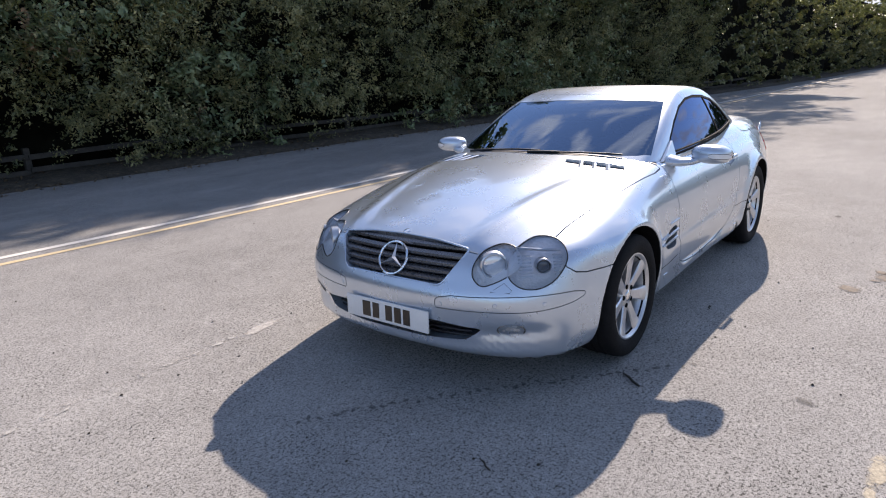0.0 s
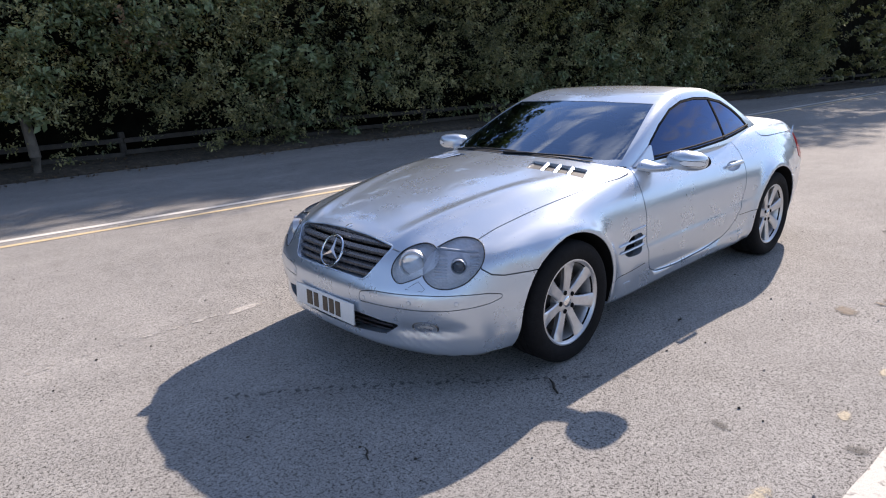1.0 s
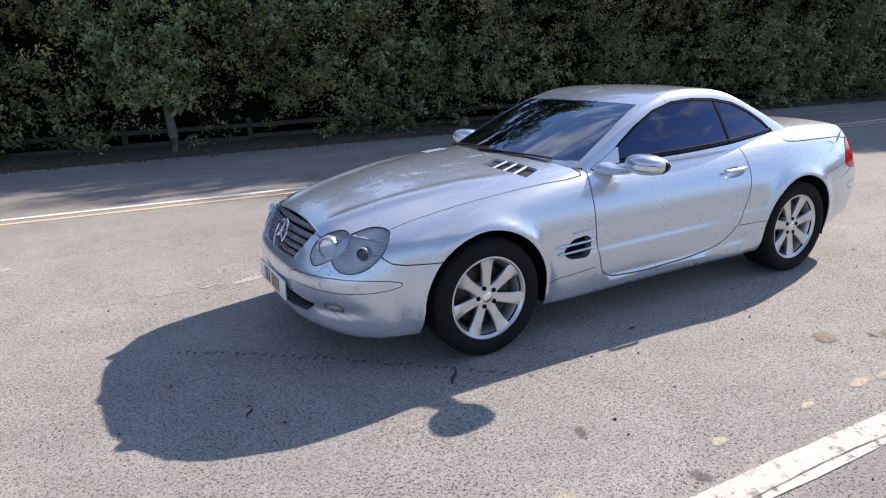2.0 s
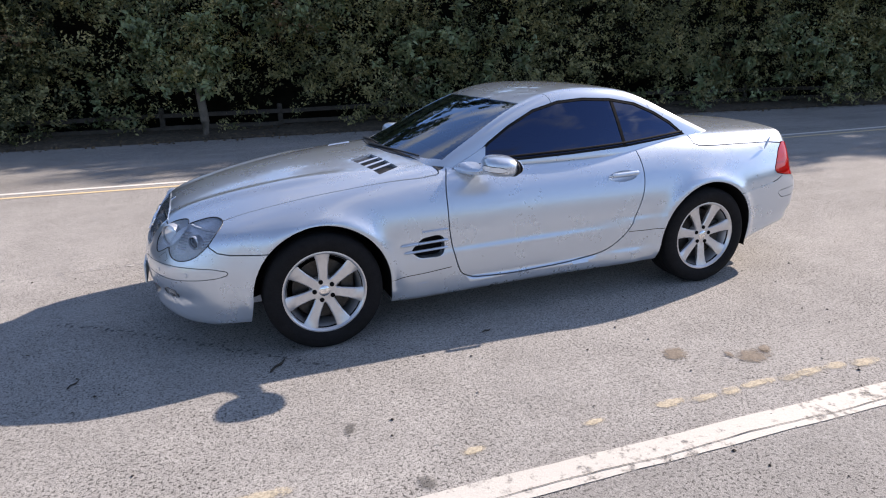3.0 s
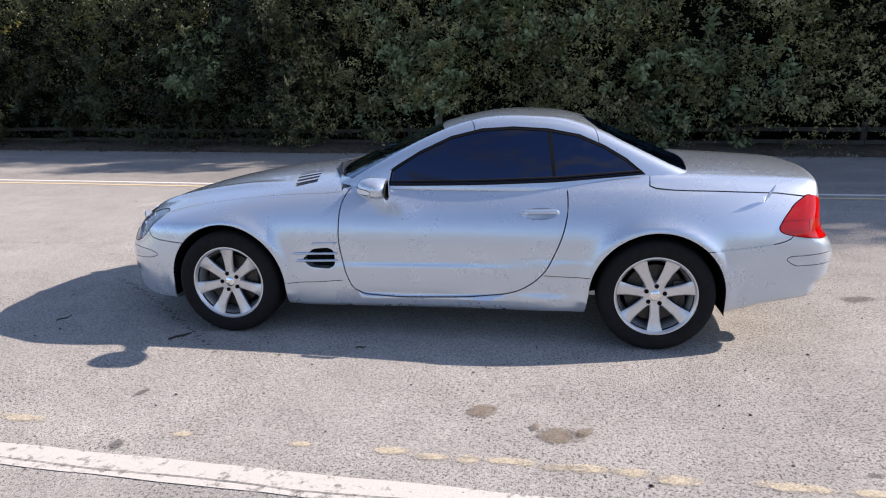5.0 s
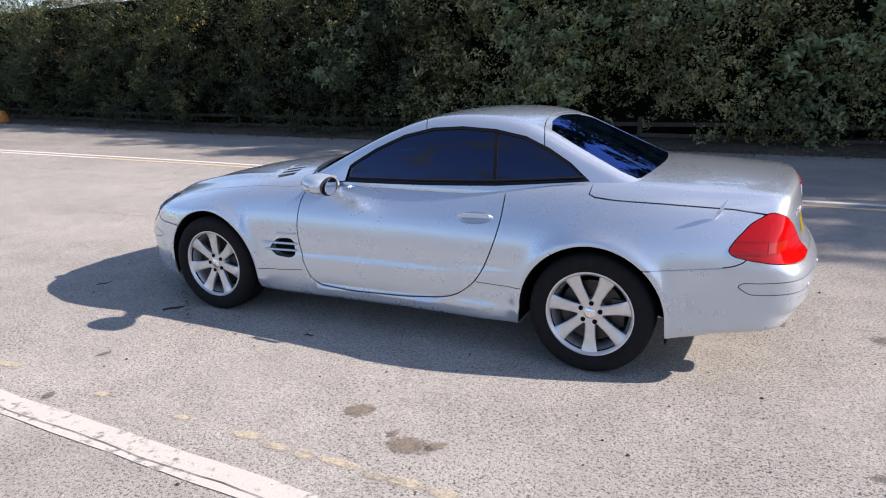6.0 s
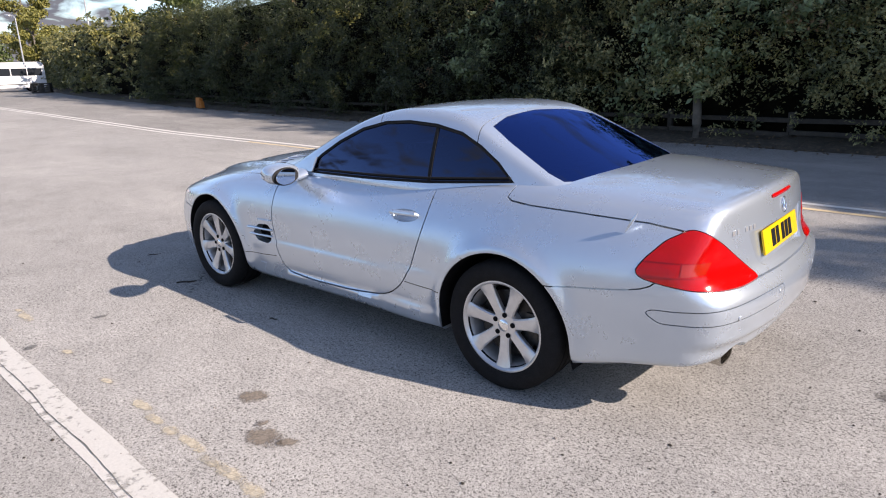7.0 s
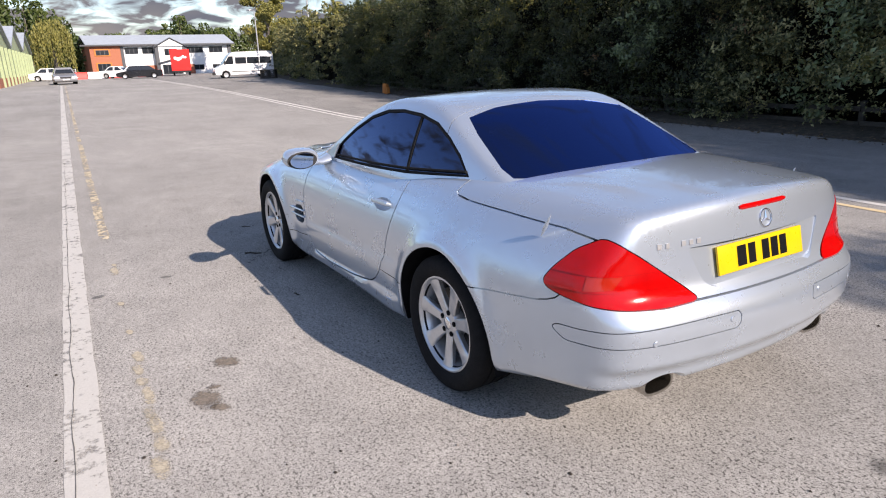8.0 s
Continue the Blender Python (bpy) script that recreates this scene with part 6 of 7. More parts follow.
blot("pale_patch", -2.12, 1.19, 0.14, 0.045, 5, PALE, "pale worn patch on the asphalt", 9)
blot("pale_patch", -3.9, 2.6, 0.22, 0.07, 10, PALE, "pale worn patch on the asphalt", 10)
CREAM = soft_mark("faded_yellow_patch", (0.58, 0.51, 0.38), 0.62, 24)
for k, (x, w, h) in enumerate(((-1.77, 0.10, 0.035), (-1.95, 0.04, 0.02), (-0.93, 0.045, 0.028), (-0.36, 0.05, 0.02), (0.05, 0.10, 0.026), (0.22, 0.07, 0.026), (0.36, 0.06, 0.03), (0.52, 0.10, 0.026), (0.72, 0.06, 0.03), (0.86, 0.09, 0.032), (1.03, 0.06, 0.034), (1.18, 0.08, 0.034), (1.62, 0.12, 0.03), (1.9, 0.08, 0.026))):
    blot("yellow_patch", x, float(near_y(x)) + 0.275 + 0.012 * math.sin(k * 2.1), w, h, -2, CREAM, "worn remains of a yellow painted line", 80 + k, rough=0.3)
for k in range(34):
    t = k / 33
    x = -2.75 + 1.5 * t + 0.012 * math.sin(k * 2.3)
    y = 0.10 - 1.28 * t ** 1.15 + 0.015 * math.sin(k * 1.7)
    blot("oil_drip", x, y, 0.012 + 0.010 * abs(math.sin(k * 1.3)), 0.008 + 0.006 * abs(math.cos(k * 2.1)), k * 40, OIL, "dark drip in a trail on the asphalt", 50 + k, n=14)


def twig(x, y, length, turn, r=0.006):
    t = thing("twig", "short dark twig lying on the asphalt", "twig", pose(x, y, r + 0.001, 0, 0, turn))
    bm = bmesh.new()
    tube(bm, [(-length / 2, 0, 0), (-length / 6, 0.006, 0.002), (length / 6, -0.004, 0.0), (length / 2, 0.004, 0.001)], [r * 0.8, r, r, r * 0.5], 6)
    part("stem", bm, STICK, t)


twig(-1.575, -0.985, 0.145, 52, 0.0065)
twig(-2.55, -0.78, 0.09, 60, 0.004)
twig(-0.40, -1.02, 0.06, 15, 0.004)


def scatter(name, count, box_, lo, hi, material, label, seed):
    """Many small angular bits lying on the ground, in one mesh."""
    r = np.random.default_rng(seed)
    bm_v, bm_f = [], []
    for k in range(count):
        x, y = r.uniform(box_[0], box_[1]), r.uniform(box_[2], box_[3])
        s = r.uniform(lo, hi) * (0.6 + 0.8 * r.uniform() ** 3)
        a = r.uniform(0, 6.28)
        base = len(bm_v)
        z0 = float(ground_z(x)) + 0.003
        for i in range(5):
            b = a + i * 1.2566
            q = s * r.uniform(0.7, 1.2)
            bm_v.append((x + q * math.cos(b), y + q * math.sin(b) * 0.8, z0))
        bm_v.append((x + r.uniform(-0.2, 0.2) * s, y, z0 + s * r.uniform(0.5, 0.9)))
        bm_f += [(base + i, base + (i + 1) % 5, base + 5) for i in range(5)]
    me = mesh_of(name, bm_v, bm_f)
    me.materials.append(material)
    return tagged(new(name, me), label, "grit", kind="stuff")


scatter("grit", 900, (-5.5, 6.0, -4.6, 4.0), 0.004, 0.009, PEBBLE, "small stones and grit on the asphalt", 4)
scatter("dark_grit", 700, (-5.5, 6.0, -4.6, 4.0), 0.004, 0.010, STICK, "dark specks of dirt on the asphalt", 5)
n_l = 2600
lx = rng.uniform(-26, 20, n_l)
ly = verge_y(lx) + rng.uniform(-0.45, 1.0, n_l) ** 1.0
lit = leaf_cloud("leaf_litter", np.stack([lx, ly, ground_z(lx) + 0.03 + 0.12 * np.clip(ly - verge_y(lx), 0, 1)], 1), np.tile(np.array([0, 0, 1.0]), (n_l, 1)), rng.uniform(0.04, 0.09, n_l), DEAD_LEAF, 0.0)
tagged(new("leaf_litter", lit), "dead leaves scattered along the foot of the hedge", "leaf litter", kind="stuff")


# ---- the far end of the yard ----
WHITE_BODY = plain("white_vehicle_paint", (0.78, 0.79, 0.80), 0.25, vary=0.03, Coat_Weight=0.5)
SILVER_BODY = plain("grey_vehicle_paint", (0.32, 0.33, 0.35), 0.3, metal=0.4, vary=0.05, Coat_Weight=0.5)
BLACK_BODY = plain("black_vehicle_paint", (0.012, 0.013, 0.016), 0.15, vary=0.1, Coat_Weight=0.6)
RED_BOX = plain("red_trailer_panel", (0.72, 0.018, 0.015), 0.4, vary=0.06)
FAR_GLASS = plain("far_dark_glass", (0.02, 0.024, 0.03), 0.08, vary=0.1)
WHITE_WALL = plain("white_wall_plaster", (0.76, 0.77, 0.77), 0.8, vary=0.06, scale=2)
BRICK = plain("red_brick", (0.36, 0.13, 0.075), 0.9, vary=0.25, scale=8, bump=0.4)
ROOF_SHEET = plain("pale_roof_sheet", (0.33, 0.37, 0.41), 0.5, vary=0.08, scale=1.5)
DARK_TRIM = plain("dark_trim", (0.06, 0.065, 0.075), 0.5, vary=0.1)
GREEN_SHEET = plain("pale_green_cladding", (0.30, 0.36, 0.21), 0.7, vary=0.10, scale=1.2)
GREY_POLE = plain("galvanised_steel", (0.45, 0.46, 0.47), 0.45, metal=0.6, vary=0.1)
PLASTIC_RED = plain("red_barrier_plastic", (0.62, 0.04, 0.03), 0.5, vary=0.1)
PLASTIC_WHITE = plain("white_barrier_plastic", (0.72, 0.72, 0.72), 0.5, vary=0.08)
ORANGE = plain("orange_marker", (0.50, 0.17, 0.03), 0.7, vary=0.2)


def far_wheel(parent, x, y, r, s):
    w = new("wheel")
    w.parent = parent
    w.matrix_local = pose(x, y, r, 0, 0, 0 if s < 0 else 180)
    bm = bmesh.new()
    lathe(bm, [(r * 0.62, -0.10), (r * 0.9, -0.11), (r, -0.08), (r, 0.10), (r * 0.62, 0.10)], 24)
    part("tyre", bm, RUBBER, w)
    bm = bmesh.new()
    lathe(bm, [(0.001, -0.075), (r * 0.4, -0.085), (r * 0.64, -0.095), (r * 0.64, 0.0), (0.001, 0.0)], 24)
    part("rim", bm, ALLOY, w)


def far_car(name, label, at, length, width, height, material, belt=0.88, hood=0.95, boot=0.8, category="car"):
    """A saloon seen from far: body, glasshouse, windows, wheels and lamps. Nose at -x."""
    c = thing(name, label, category, at)
    L, W = length / 2, width / 2
    side = rounded([(-L, 0.30), (-L - 0.0, 0.62), (-L + 0.18, 0.72), (-L + hood + 0.2, belt + 0.02), (L - boot, belt + 0.06), (L - 0.1, belt + 0.02), (L, 0.65), (L - 0.02, 0.32), (L - 0.3, 0.2), (-L + 0.3, 0.2)], 0.14, 4)
    wells = joined(*[prism(ellipse(x, 0.31, 0.37, 0.37, n=28), "y", min(s * (W - 0.28), s * 3), max(s * (W - 0.28), s * 3)) for x in (-L + 0.88, L - 0.92) for s in (-1, 1)])
    body = carve(prism(side, "y", -W, W), wells, "DIFFERENCE")
    part("body", body, material, c)
    x0, x1, x2, x3 = -L + hood + 0.1, -L + hood + 0.75, L - boot - 0.55, L - boot + 0.12
    bm = bmesh.new()
    lo = [bm.verts.new((x, y, belt)) for x, y in ((x0, -W + 0.06), (x3, -W + 0.06), (x3, W - 0.06), (x0, W - 0.06))]
    hi = [bm.verts.new((x, y, height)) for x, y in ((x1, -W + 0.25), (x2, -W + 0.25), (x2, W - 0.25), (x1, W - 0.25))]
    bm.faces.new(lo)
    bm.faces.new(hi)
    for i in range(4):
        bm.faces.new((lo[i], lo[(i + 1) % 4], hi[(i + 1) % 4], hi[i]))
    bmesh.ops.bevel(bm, geom=bm.edges[:], offset=0.05, segments=2, affect="EDGES")
    part("glasshouse", bm, material, c)

    def pane(name_, pts):
        bm2 = bmesh.new()
        mid = sum((Vector(p) for p in pts), Vector()) / len(pts)
        q = [mid + (Vector(p) - mid) * 0.86 for p in pts]
        nrm = (q[1] - q[0]).cross(q[2] - q[1]).normalized()
        if nrm.dot(mid - Vector(((x1 + x2) / 2, 0, belt))) < 0:
            nrm = -nrm
        a = [bm2.verts.new(p + nrm * 0.012) for p in q]
        b = [bm2.verts.new(p - nrm * 0.02) for p in q]
        bm2.faces.new(a)
        bm2.faces.new(list(reversed(b)))
        for i in range(len(q)):
            bm2.faces.new((a[i], a[(i + 1) % len(q)], b[(i + 1) % len(q)], b[i]))
        part(name_, bm2, FAR_GLASS, c)
    H, WB, WT = height - 0.04, W - 0.06, W - 0.25
    pane("windscreen", [(x0, -WB, belt + 0.05), (x0, WB, belt + 0.05), (x1, WT, H), (x1, -WT, H)])
    pane("rear_window", [(x3, -WB, belt + 0.05), (x3, WB, belt + 0.05), (x2, WT, H), (x2, -WT, H)])
    xm = (x1 + x2) / 2
    for s in (-1, 1):
        pane("side_window", [(x0 + 0.15, s * WB, belt + 0.05), (xm - 0.04, s * WB, belt + 0.05), (xm - 0.04, s * WT, H), (x1 + 0.05, s * WT, H)])
        pane("side_window", [(xm + 0.04, s * WB, belt + 0.05), (x3 - 0.15, s * WB, belt + 0.05), (x2 - 0.05, s * WT, H), (xm + 0.04, s * WT, H)])
        for x in (-L + 0.88, L - 0.92):
            far_wheel(c, x, s * (W - 0.11), 0.31, s)
        bm = bmesh.new()
        box(bm, (0.06, 0.36, 0.13), pose(-L + 0.03, s * (W - 0.24), 0.64), 0.02, 1)
        part("headlight", bm, WHITE_LENS, c)
        bm = bmesh.new()
        box(bm, (0.06, 0.30, 0.15), pose(L - 0.02, s * (W - 0.2), 0.72), 0.02, 1)
        part("tail_light", bm, RED_LENS, c)
    bm = bmesh.new()
    box(bm, (0.03, 0.52, 0.11), pose(-L - 0.005, 0, 0.42), 0.005, 1)
    part("number_plate", bm, PLATE_WHITE, c)
    bm = bmesh.new()
    box(bm, (0.04, 0.9, 0.14), pose(-L + 0.01, 0, 0.58), 0.01, 1)
    part("grille", bm, BLACK, c)
    return c


def gz(x):
    return float(ground_z(x))


far_car("car", "grey saloon car seen head on, standing on the yard", pose(-66, 0.05, gz(-66), 0, 0, 181), 4.5, 1.80, 1.45, SILVER_BODY)
far_car("car", "black saloon car parked across the yard", pose(-80, 8.1, gz(-80), 0, 0, 84), 4.85, 1.80, 1.42, BLACK_BODY)
far_car("car", "white car parked behind a black saloon", pose(-88, 8.9, gz(-88), 0, 0, 250), 4.3, 1.75, 1.5, WHITE_BODY)
far_car("car", "white car parked beside the brick building", pose(-90, 6.9, gz(-90), 0, 0, 240), 4.2, 1.75, 1.45, WHITE_BODY)
far_car("car", "pale estate car parked beside the green shed", pose(-88, -0.6, gz(-88), 0, 0, 265), 4.4, 1.75, 1.45, WHITE_BODY)


def minibus(at):
    v = thing("minibus", "white high-roof minibus with dark side windows", "van", at)
    L, W, H = 2.75, 0.99, 2.45
    side = rounded([(-L, 0.42), (-L - 0.02, 0.85), (-L + 0.30, 1.08), (-L + 0.72, 1.25), (-L + 1.35, 2.12), (-L + 1.75, H - 0.05), (L - 0.2, H), (L - 0.02, 2.2), (L, 0.45), (L - 0.2, 0.34), (-L + 0.2, 0.34)], 0.16, 4)
    wells = joined(*[prism(ellipse(x, 0.34, 0.42, 0.42, n=28), "y", min(s * 0.65, s * 3), max(s * 0.65, s * 3)) for x in (-L + 0.95, L - 0.95) for s in (-1, 1)])
    part("body", carve(prism(side, "y", -W, W), wells, "DIFFERENCE"), WHITE_BODY, v)
    for s in (-1, 1):
        cab = [(-L + 0.85, 1.30), (-L + 1.72, 1.30), (-L + 1.72, 2.02), (-L + 1.34, 2.02)]
        part("cab_window", prism(cab, "y", min(s * (W - 0.02), s * (W + 0.008)), max(s * (W - 0.02), s * (W + 0.008))), FAR_GLASS, v)
        for a, b in ((-0.85, 0.18), (0.24, 1.38), (1.44, 2.5)):
            bm = bmesh.new()
            box(bm, (b - a, 0.03, 0.60), pose((a + b) / 2, s * (W - 0.006), 1.62), 0.008, 1)
            part("side_window", bm, FAR_GLASS, v)
        for x in (-L + 0.95, L - 0.95):
            far_wheel(v, x, s * (W - 0.13), 0.34, s)
        bm = bmesh.new()
        box(bm, (2 * L - 3.0, 0.02, 0.07), pose(0.0, s * (W + 0.004), 0.62), 0.006, 1)
        part("side_moulding", bm, BLACK, v)
        bm = bmesh.new()
        box(bm, (0.16, 0.10, 0.28), pose(-L + 0.95, s * (W + 0.10), 1.45), 0.03, 1)
        part("wing_mirror", bm, BLACK, v)
        bm = bmesh.new()
        box(bm, (0.2, 0.3, 0.22), pose(-L + 0.10, s * (W - 0.2), 0.90), 0.04, 1)
        part("headlight", bm, WHITE_LENS, v)
    bm = bmesh.new()
    box(bm, (0.14, 2 * W - 0.04, 0.26), pose(-L - 0.02, 0, 0.48), 0.04, 1)
    part("bumper", bm, BLACK, v)
    bm = bmesh.new()
    box(bm, (1.0, 1.75, 0.02), pose(-L + 1.02, 0, 1.70, 0, -54), 0.005, 1)
    part("windscreen", bm, FAR_GLASS, v)


minibus(pose(-62, 15.2, gz(-62) - 0.02, 0, 0, 84))


def box_truck(at):
    t = thing("box_truck", "red box truck with a white emblem on its back", "truck", at)
    bm = bmesh.new()
    box(bm, (5.0, 2.45, 2.75), pose(0, 0, 2.10), 0.04, 1)
    part("box", bm, RED_BOX, t)
    bm = bmesh.new()
    box(bm, (5.2, 2.2, 0.22), pose(0, 0, 0.62), 0.02, 1)
    part("chassis", bm, BLACK, t)
    bm = bmesh.new()
    box(bm, (1.8, 2.2, 2.1), pose(-3.5, 0, 1.5), 0.12, 2)
    part("cab", bm, WHITE_BODY, t)
    for x in (-3.4, 1.6):
        for s in (-1, 1):
            far_wheel(t, x, s * 1.0, 0.42, s)
    bm = bmesh.new()
    for y, z, r in ((-0.62, 2.35, 0.20), (-0.28, 2.22, 0.24), (0.05, 2.35, 0.20), (0.38, 2.52, 0.18), (0.66, 2.46, 0.15)):
        cyl(bm, r, r, 0.02, pose(2.505, y, z, 0, 90, 0), 20)
    part("emblem", bm, PLATE_WHITE, t, "plain white emblem of rounded shapes")


box_truck(pose(-94, 15.25, gz(-94) - 0.1, 0, 0, -10))


def building():
    b = thing("office_building", "two-storey white and brick office building with a pale roof", "building", pose(-112, 15.4, 0.25, 0, 0, 3))
    H, D = 4.9, 9.0
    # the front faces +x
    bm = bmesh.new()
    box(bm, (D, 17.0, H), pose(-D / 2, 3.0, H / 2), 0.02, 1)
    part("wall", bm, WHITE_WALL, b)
    bm = bmesh.new()
    box(bm, (D, 4.4, H), pose(-D / 2 + 0.25, -7.7, H / 2), 0.02, 1)
    part("brick_wall", bm, BRICK, b)
    bm = bmesh.new()
    box(bm, (0.06, 10.6, 1.7), pose(0.03, 0.0, 0.85), 0.01, 1)
    part("brick_plinth", bm, BRICK, b)
    bm = bmesh.new()
    pts = [(0.8, -10.4, H), (0.8, 12.0, H), (-D / 2, 12.0, H + 1.6), (-D / 2, -10.4, H + 1.6), (-D - 0.5, -10.4, H), (-D - 0.5, 12.0, H)]
    v = [bm.verts.new(p) for p in pts] + [bm.verts.new((p[0], p[1], p[2] - 0.18)) for p in pts]
    for f in ((0, 1, 2, 3), (3, 2, 5, 4), (6, 9, 8, 7), (9, 10, 11, 8), (0, 6, 7, 1), (4, 5, 11, 10), (0, 3, 9, 6), (3, 4, 10, 9), (1, 7, 8, 2), (2, 8, 11, 5)):
        bm.faces.new([v[i] for i in f])
    part("roof", bm, ROOF_SHEET, b, smooth=False)
    bm = bmesh.new()
    box(bm, (0.10, 23.2, 0.22), pose(0.82, 0.45, H - 0.1), 0.01, 1)
    part("gutter", bm, DARK_TRIM, b)
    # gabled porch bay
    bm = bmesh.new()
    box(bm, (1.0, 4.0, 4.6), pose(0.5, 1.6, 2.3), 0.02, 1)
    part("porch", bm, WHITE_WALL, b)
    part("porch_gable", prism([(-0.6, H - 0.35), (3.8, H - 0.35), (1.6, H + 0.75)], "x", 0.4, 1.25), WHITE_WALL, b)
    for (y0, z0), (y1, z1) in (((-0.9, H - 0.5), (1.6, H + 0.85)), ((1.6, H + 0.85), (4.1, H - 0.5)), ((-0.5, 1.95), (1.6, 2.45)), ((1.6, 2.45), (3.7, 1.95))):
        bm = bmesh.new()
        tube(bm, [(1.3, y0, z0), (1.3, y1, z1)], 0.11, 4)
        part("porch_trim", bm, DARK_TRIM, b)
    for y in (-0.5, 3.7):
        bm = bmesh.new()
        box(bm, (0.5, 0.55, 4.5), pose(0.85, y, 2.25), 0.02, 1)
        part("porch_pier", bm, DARK_TRIM, b)

    def window(y, z, w, h, x=0.0, trim=None):
        win = new("window")
        win.parent = b
        bm2 = bmesh.new()
        box(bm2, (0.10, w, h), pose(x + 0.02, y, z), 0.01, 1)
        part("frame", bm2, trim or DARK_TRIM, win)
        k = max(2, round(w / 0.7))
        for i in range(k):
            bm2 = bmesh.new()
            box(bm2, (0.04, w / k - 0.09, h - 0.12), pose(x + 0.065, y - w / 2 + (i + 0.5) * w / k, z), 0.004, 1)
            part("pane", bm2, FAR_GLASS, win)
    for y, w in ((-4.0, 1.9), (-1.6, 1.7), (5.6, 2.6), (9.0, 2.2)):
        window(y, 3.95, w, 0.95)
    window(1.6, 3.65, 1.9, 1.0, 1.0)
    window(1.6, 1.0, 3.0, 1.5, 1.0)
    for y in (6.0, 9.0):
        window(y, 1.2, 1.6, 0.8)
    for z, h in ((3.75, 0.75), (1.5, 1.3)):
        bm = bmesh.new()
        box(bm, (0.06, 2.2, h + 0.3), pose(0.28, -8.2, z), 0.02, 1)
        part("window_surround", bm, ORANGE, b, "buff brick window surround")
        window(-8.2, z, 1.8, h, 0.28)
    for y in (-5.4, 11.2):
        bm = bmesh.new()
        box(bm, (0.3, 0.5, 4.6), pose(0.1, y, 2.3), 0.02, 1)
        part("pier", bm, DARK_TRIM, b)


building()


def shed():
    """A row of gables along the yard's side, with buttresses and a brick base."""
    s = thing("green_shed", "pale green clad workshop with a row of gables", "shed")
    way, wall = -93.4, 8.28
    for k in range(3):
        a = -101.0 + 14.0 * k
        gable = [(a, 0.0), (a + 14.0, 0.0), (a + 14.0, 3.8), (a + 7.0, 6.0), (a, 3.8)]
        part("gable_wall", prism(gable, way, wall, wall + 14), GREEN_SHEET, s)
        part("brick_base", prism([(a + 0.1, 0.0), (a + 13.9, 0.0), (a + 13.9, 1.1), (a + 0.1, 1.1)], way, wall - 0.06, wall + 0.2), BRICK, s)
        for q in (0.2, 3.6, 7.0, 10.4):
            part("buttress", prism([(a + q, 0), (a + q + 0.3, 0), (a + q + 0.3, 3.7), (a + q, 3.7)], way, wall - 0.22, wall + 0.1), GREEN_SHEET, s)
        part("roof_edge", prism([(a, 3.8), (a + 7.0, 6.0), (a + 14.0, 3.8), (a + 14.0, 4.0), (a + 7.0, 6.2), (a, 4.0)], way, wall - 0.3, wall + 14), ROOF_SHEET, s)


shed()


def lamp_post(x, y, h, arm, turn, label, head=True):
    p = thing("street_lamp", label, "street lamp" if head else "pole", pose(x, y, gz(x), 0, 0, turn))
    bm = bmesh.new()
    tube(bm, [(0, 0, 0), (0, 0, 1.2), (0.02, 0, h * 0.6), (0.05 * arm, 0, h - 0.2), (0.25 * arm, 0, h), (arm, 0, h + 0.12)], [0.10, 0.08, 0.065, 0.05, 0.045, 0.04], 10)
    part("pole", bm, GREY_POLE, p)
    if head:
        bm = bmesh.new()
        box(bm, (0.75, 0.28, 0.14), pose(arm + 0.2, 0, h + 0.12, 0, -6), 0.05, 2)
        part("lamp_head", bm, PLASTIC_WHITE, p)


lamp_post(-68, 18.6, 6.6, 1.0, 190, "grey street lamp with a curved arm")
lamp_post(-48, 17.0, 7.4, 0.2, 0, "tall thin grey pole behind the hedge", head=False)


def barrier(x, y, turn, material, label):
    b = thing("road_barrier", label, "barrier", pose(x, y, gz(x), 0, 0, turn), group="barriers by the entrance")
    bm = bmesh.new()
    rows = []
    for z, w in ((0, 0.24), (0.25, 0.22), (0.45, 0.12), (0.85, 0.09)):
        rows.append([bm.verts.new((px, py, z)) for px, py in ((-0.95, -w), (0.95, -w), (0.95, w), (-0.95, w))])
    bm.faces.new(rows[0])
    bm.faces.new(rows[-1])
    for p, q in zip(rows, rows[1:]):
        for i in range(4):
            bm.faces.new((p[i], p[(i + 1) % 4], q[(i + 1) % 4], q[i]))
    part("shell", bm, material, b)


for k in range(5):
    barrier(-93 - 0.2 * k, 2.6 + 2.0 * k, 88, PLASTIC_RED if k % 2 == 0 else PLASTIC_WHITE, ("red" if k % 2 == 0 else "white") + " plastic road barrier before the building")
barrier(-98, 12.4, 90, PLASTIC_RED, "red plastic road barrier before the building")


def mesh_fence(x, y0, y1):
    f = thing("mesh_fence", "white wire mesh fence panels by the entrance", "fence", pose(x, 0, gz(x)))
    for y in np.linspace(y0, y1, 6):
        bm = bmesh.new()
        cyl(bm, 0.04, 0.04, 1.3, pose(0, y, 0.65), 8)
        part("post", bm, PLASTIC_WHITE, f)
    for z in np.linspace(0.1, 1.2, 7):
        bm = bmesh.new()
        cyl(bm, 0.018, 0.018, y1 - y0, pose(0, (y0 + y1) / 2, z, 90), 6)
        part("rail", bm, PLASTIC_WHITE, f)


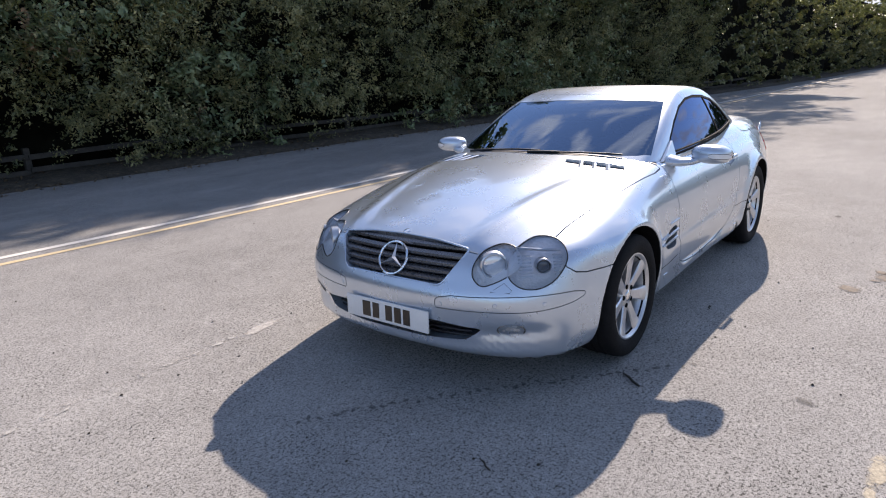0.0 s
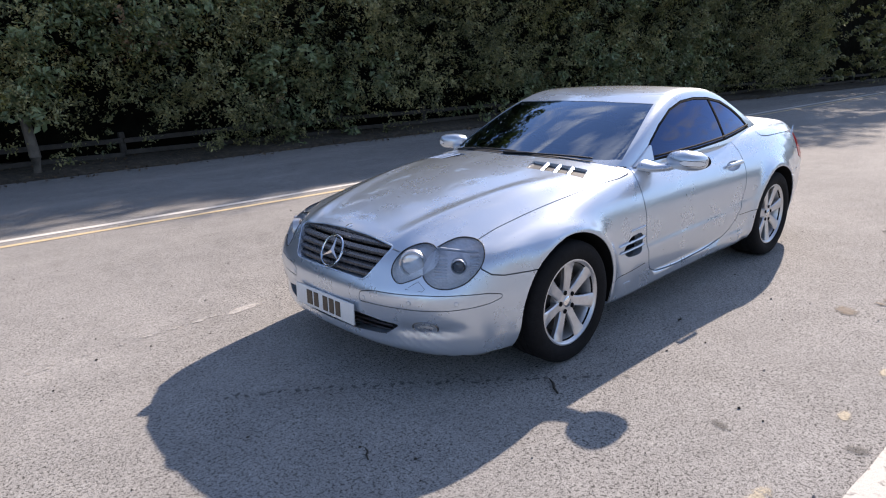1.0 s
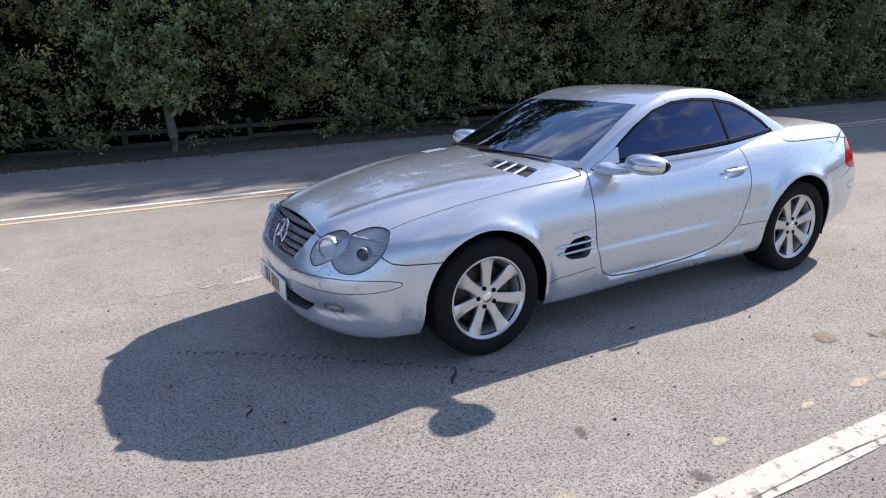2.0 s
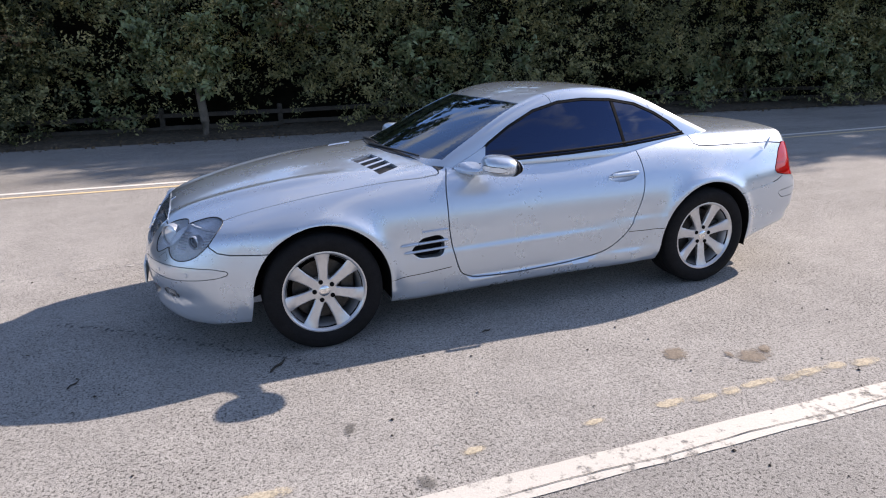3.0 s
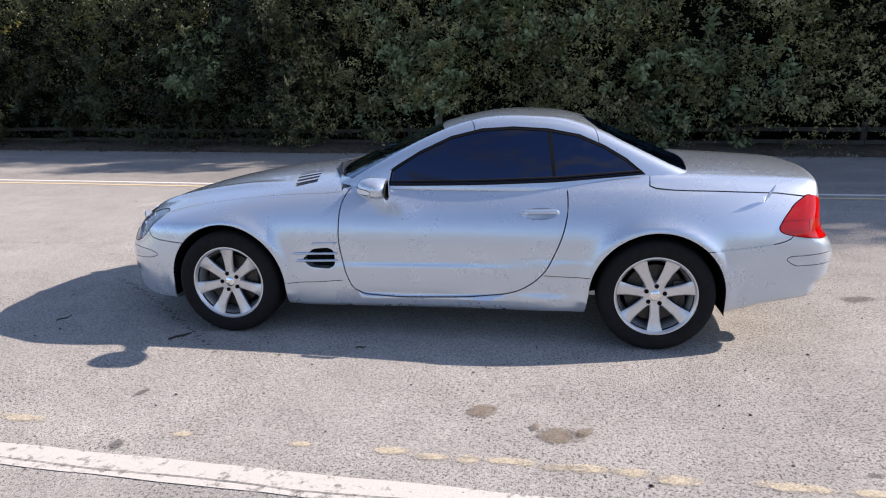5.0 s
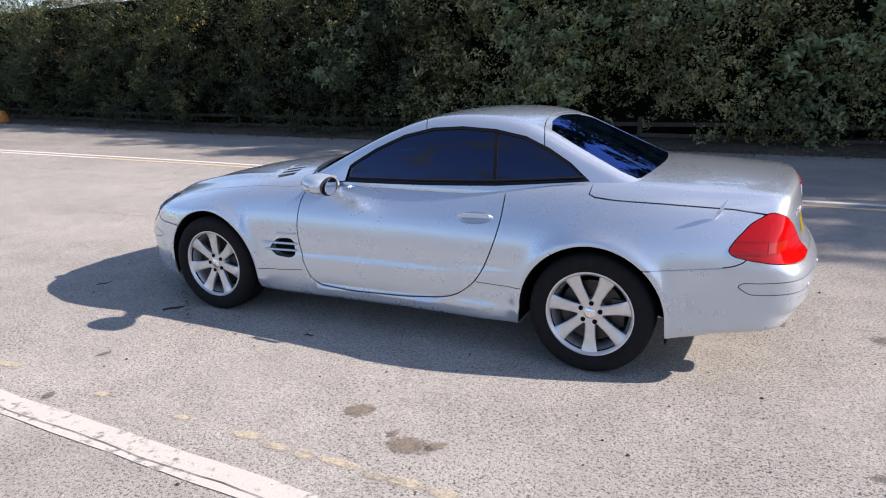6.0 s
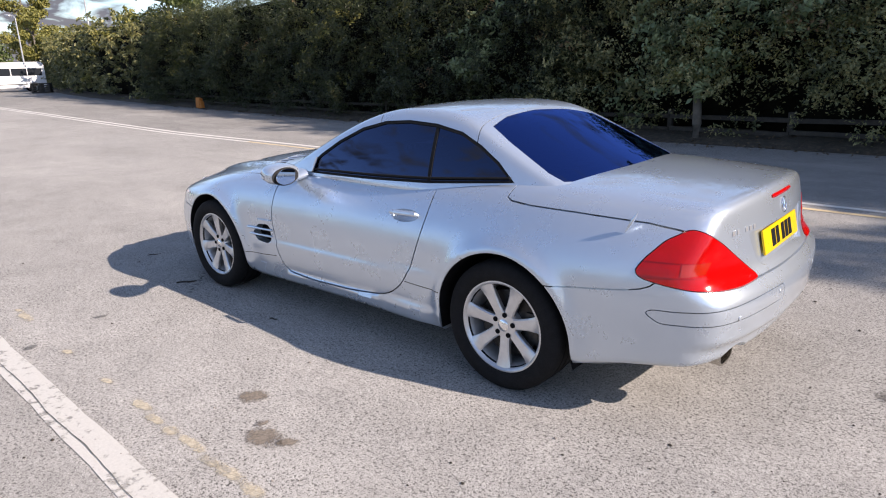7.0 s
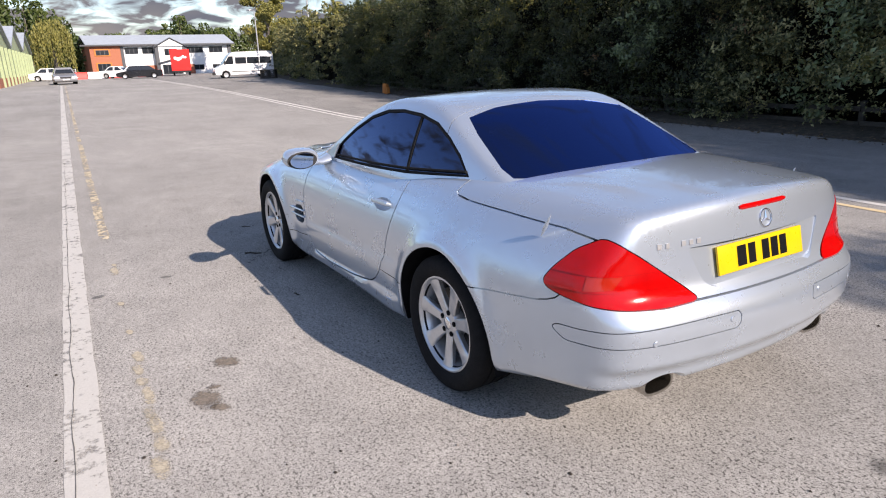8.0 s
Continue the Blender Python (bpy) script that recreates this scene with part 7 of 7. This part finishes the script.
mesh_fence(-94, 0.2, 2.4)
pallet = thing("pallet", "stack of grey wooden pallets by the hedge", "pallet", pose(-54, 15.2, gz(-54), 0, 0, 60))
for k in range(5):
    bm = bmesh.new()
    box(bm, (1.3, 1.0, 0.09), pose(0, 0, 0.07 + 0.16 * k), 0.01, 1)
    part("board", bm, OLD_WOOD, pallet)
    for q in (-0.55, 0, 0.55):
        bm = bmesh.new()
        box(bm, (0.12, 1.0, 0.08), pose(q, 0, 0.145 + 0.16 * k - (0.16 if k == 4 else 0)), 0.008, 1)
        if k < 4:
            part("block", bm, OLD_WOOD, pallet)
        else:
            bm.free()
marker = thing("marker_stump", "short orange-brown stump at the hedge's foot", "stump", pose(-22.5, 10.75, gz(-22.5) + 0.02))
bm = bmesh.new()
box(bm, (0.30, 0.16, 0.42), pose(0, 0, 0.21, 0, 8), 0.03, 2)
box(bm, (0.14, 0.16, 0.28), pose(0.16, 0.02, 0.14, 0, -10), 0.03, 2)
part("stump", bm, ORANGE, marker)

# trees at the far end
tree(-92, 27.0, 15.0, 3.8, 9000, 21, leaf=0.42, trunk_r=0.3, material=GOLD_LEAF, low=0.2, label="tall leafy tree with yellowing leaves")
tree(-36, 17.0, 9.0, 2.4, 6000, 22, leaf=0.26, label="dark broad tree behind the hedge")
tree(-76, 22.5, 7.0, 2.2, 6000, 23, leaf=0.30, material=GOLD_LEAF, low=0.15, label="bushy yellow-green tree behind the minibus")


def willow(x, y, h):
    t = thing("willow_tree", "weeping willow with pale hanging branches", "tree", pose(x, y, gz(x)))
    bm = bmesh.new()
    tube(bm, [(0, 0, 0), (0.1, 0.1, h * 0.4), (0.0, 0.2, h * 0.8)], [0.4, 0.3, 0.12], 10)
    part("trunk", bm, BARK, t)
    r = np.random.default_rng(8)
    pos = []
    for k in range(420):
        a, q = r.uniform(0, 6.28), r.uniform(0.2, 1) ** 0.6
        R = 2.6 * q
        z1 = h * (1 - 0.32 * q ** 2) + r.uniform(-0.3, 0.3)
        z0 = z1 - r.uniform(2.0, 5.2) * (0.5 + 0.5 * q)
        for z in np.arange(max(z0, 0.5), z1, 0.24):
            pos.append((R * math.cos(a) + r.normal(0, 0.07), R * math.sin(a) + r.normal(0, 0.07), z))
    pos = np.array(pos)
    part("crown", leaf_cloud("crown", pos, np.tile(np.array([0.3, 0, 0.2]), (len(pos), 1)), r.uniform(0.25, 0.45, len(pos)), GOLD_LEAF, 2.5), GOLD_LEAF, t)


willow(-104, 0.6, 8.2)


def wood(name, y0, y1, x0, x1, top, count, leaf, seed, label):
    """A far wood: trunks and a joined mass of leaves with an uneven top."""
    r = np.random.default_rng(seed)
    w = thing(name, label, "woodland", kind="stuff")
    n = 60
    cx, cy = r.uniform(x0, x1, n), np.linspace(y0, y1, n) + r.normal(0, 1.0, n)
    h = top(cy) * r.uniform(0.82, 1.08, n)
    rad = r.uniform(1.4, 2.6, n)
    pos, nrm = [], []
    per = count // n
    for i in range(n):
        t = r.uniform(0.05, 1, per)
        a = r.uniform(0, 6.28, per)
        q = rad[i] * np.sqrt(1 - (np.clip(t, 0.25, 1) - 0.25) ** 1.6 * 1.1).clip(0.12) * r.uniform(0.6, 1.05, per)
        pos.append(np.stack([cx[i] + q * np.cos(a), cy[i] + q * np.sin(a), 0.8 + h[i] * t], 1))
        nrm.append(np.stack([np.cos(a), np.sin(a), np.full(per, 0.5)], 1))
    pos, nrm = np.concatenate(pos), np.concatenate(nrm)
    part("leaves", leaf_cloud("leaves", pos, nrm, leaf * r.uniform(0.6, 1.4, len(pos)), TREE_LEAF), TREE_LEAF, w)
    bm = bmesh.new()
    for i in range(n):
        tube(bm, [(cx[i], cy[i], 0.4), (cx[i], cy[i], 0.8 + h[i] * 0.9)], [0.25, 0.04], 6)
    part("trunks", bm, BARK, w)


wood("far_wood", -34, 5.0, -134, -116, spline((-34, 13), (-12, 13.5), (-4, 12.0), (1, 10.0), (5.0, 6.0)), 26000, 0.75, 31, "dark wood of tall trees behind the sheds")
wood("far_wood", 6, 34, -150, -128, spline((6, 5.2), (12, 6.6), (16, 6.2), (21, 8.9), (26, 8.4), (34, 7.5)), 20000, 0.75, 32, "tree line behind the office building")
wood("far_wood", -60, 2, 62, 84, spline((-60, 9.0), (-30, 10.0), (-10, 9.0), (2, 10.0)), 14000, 0.95, 33, "tree line at the yard's other end")
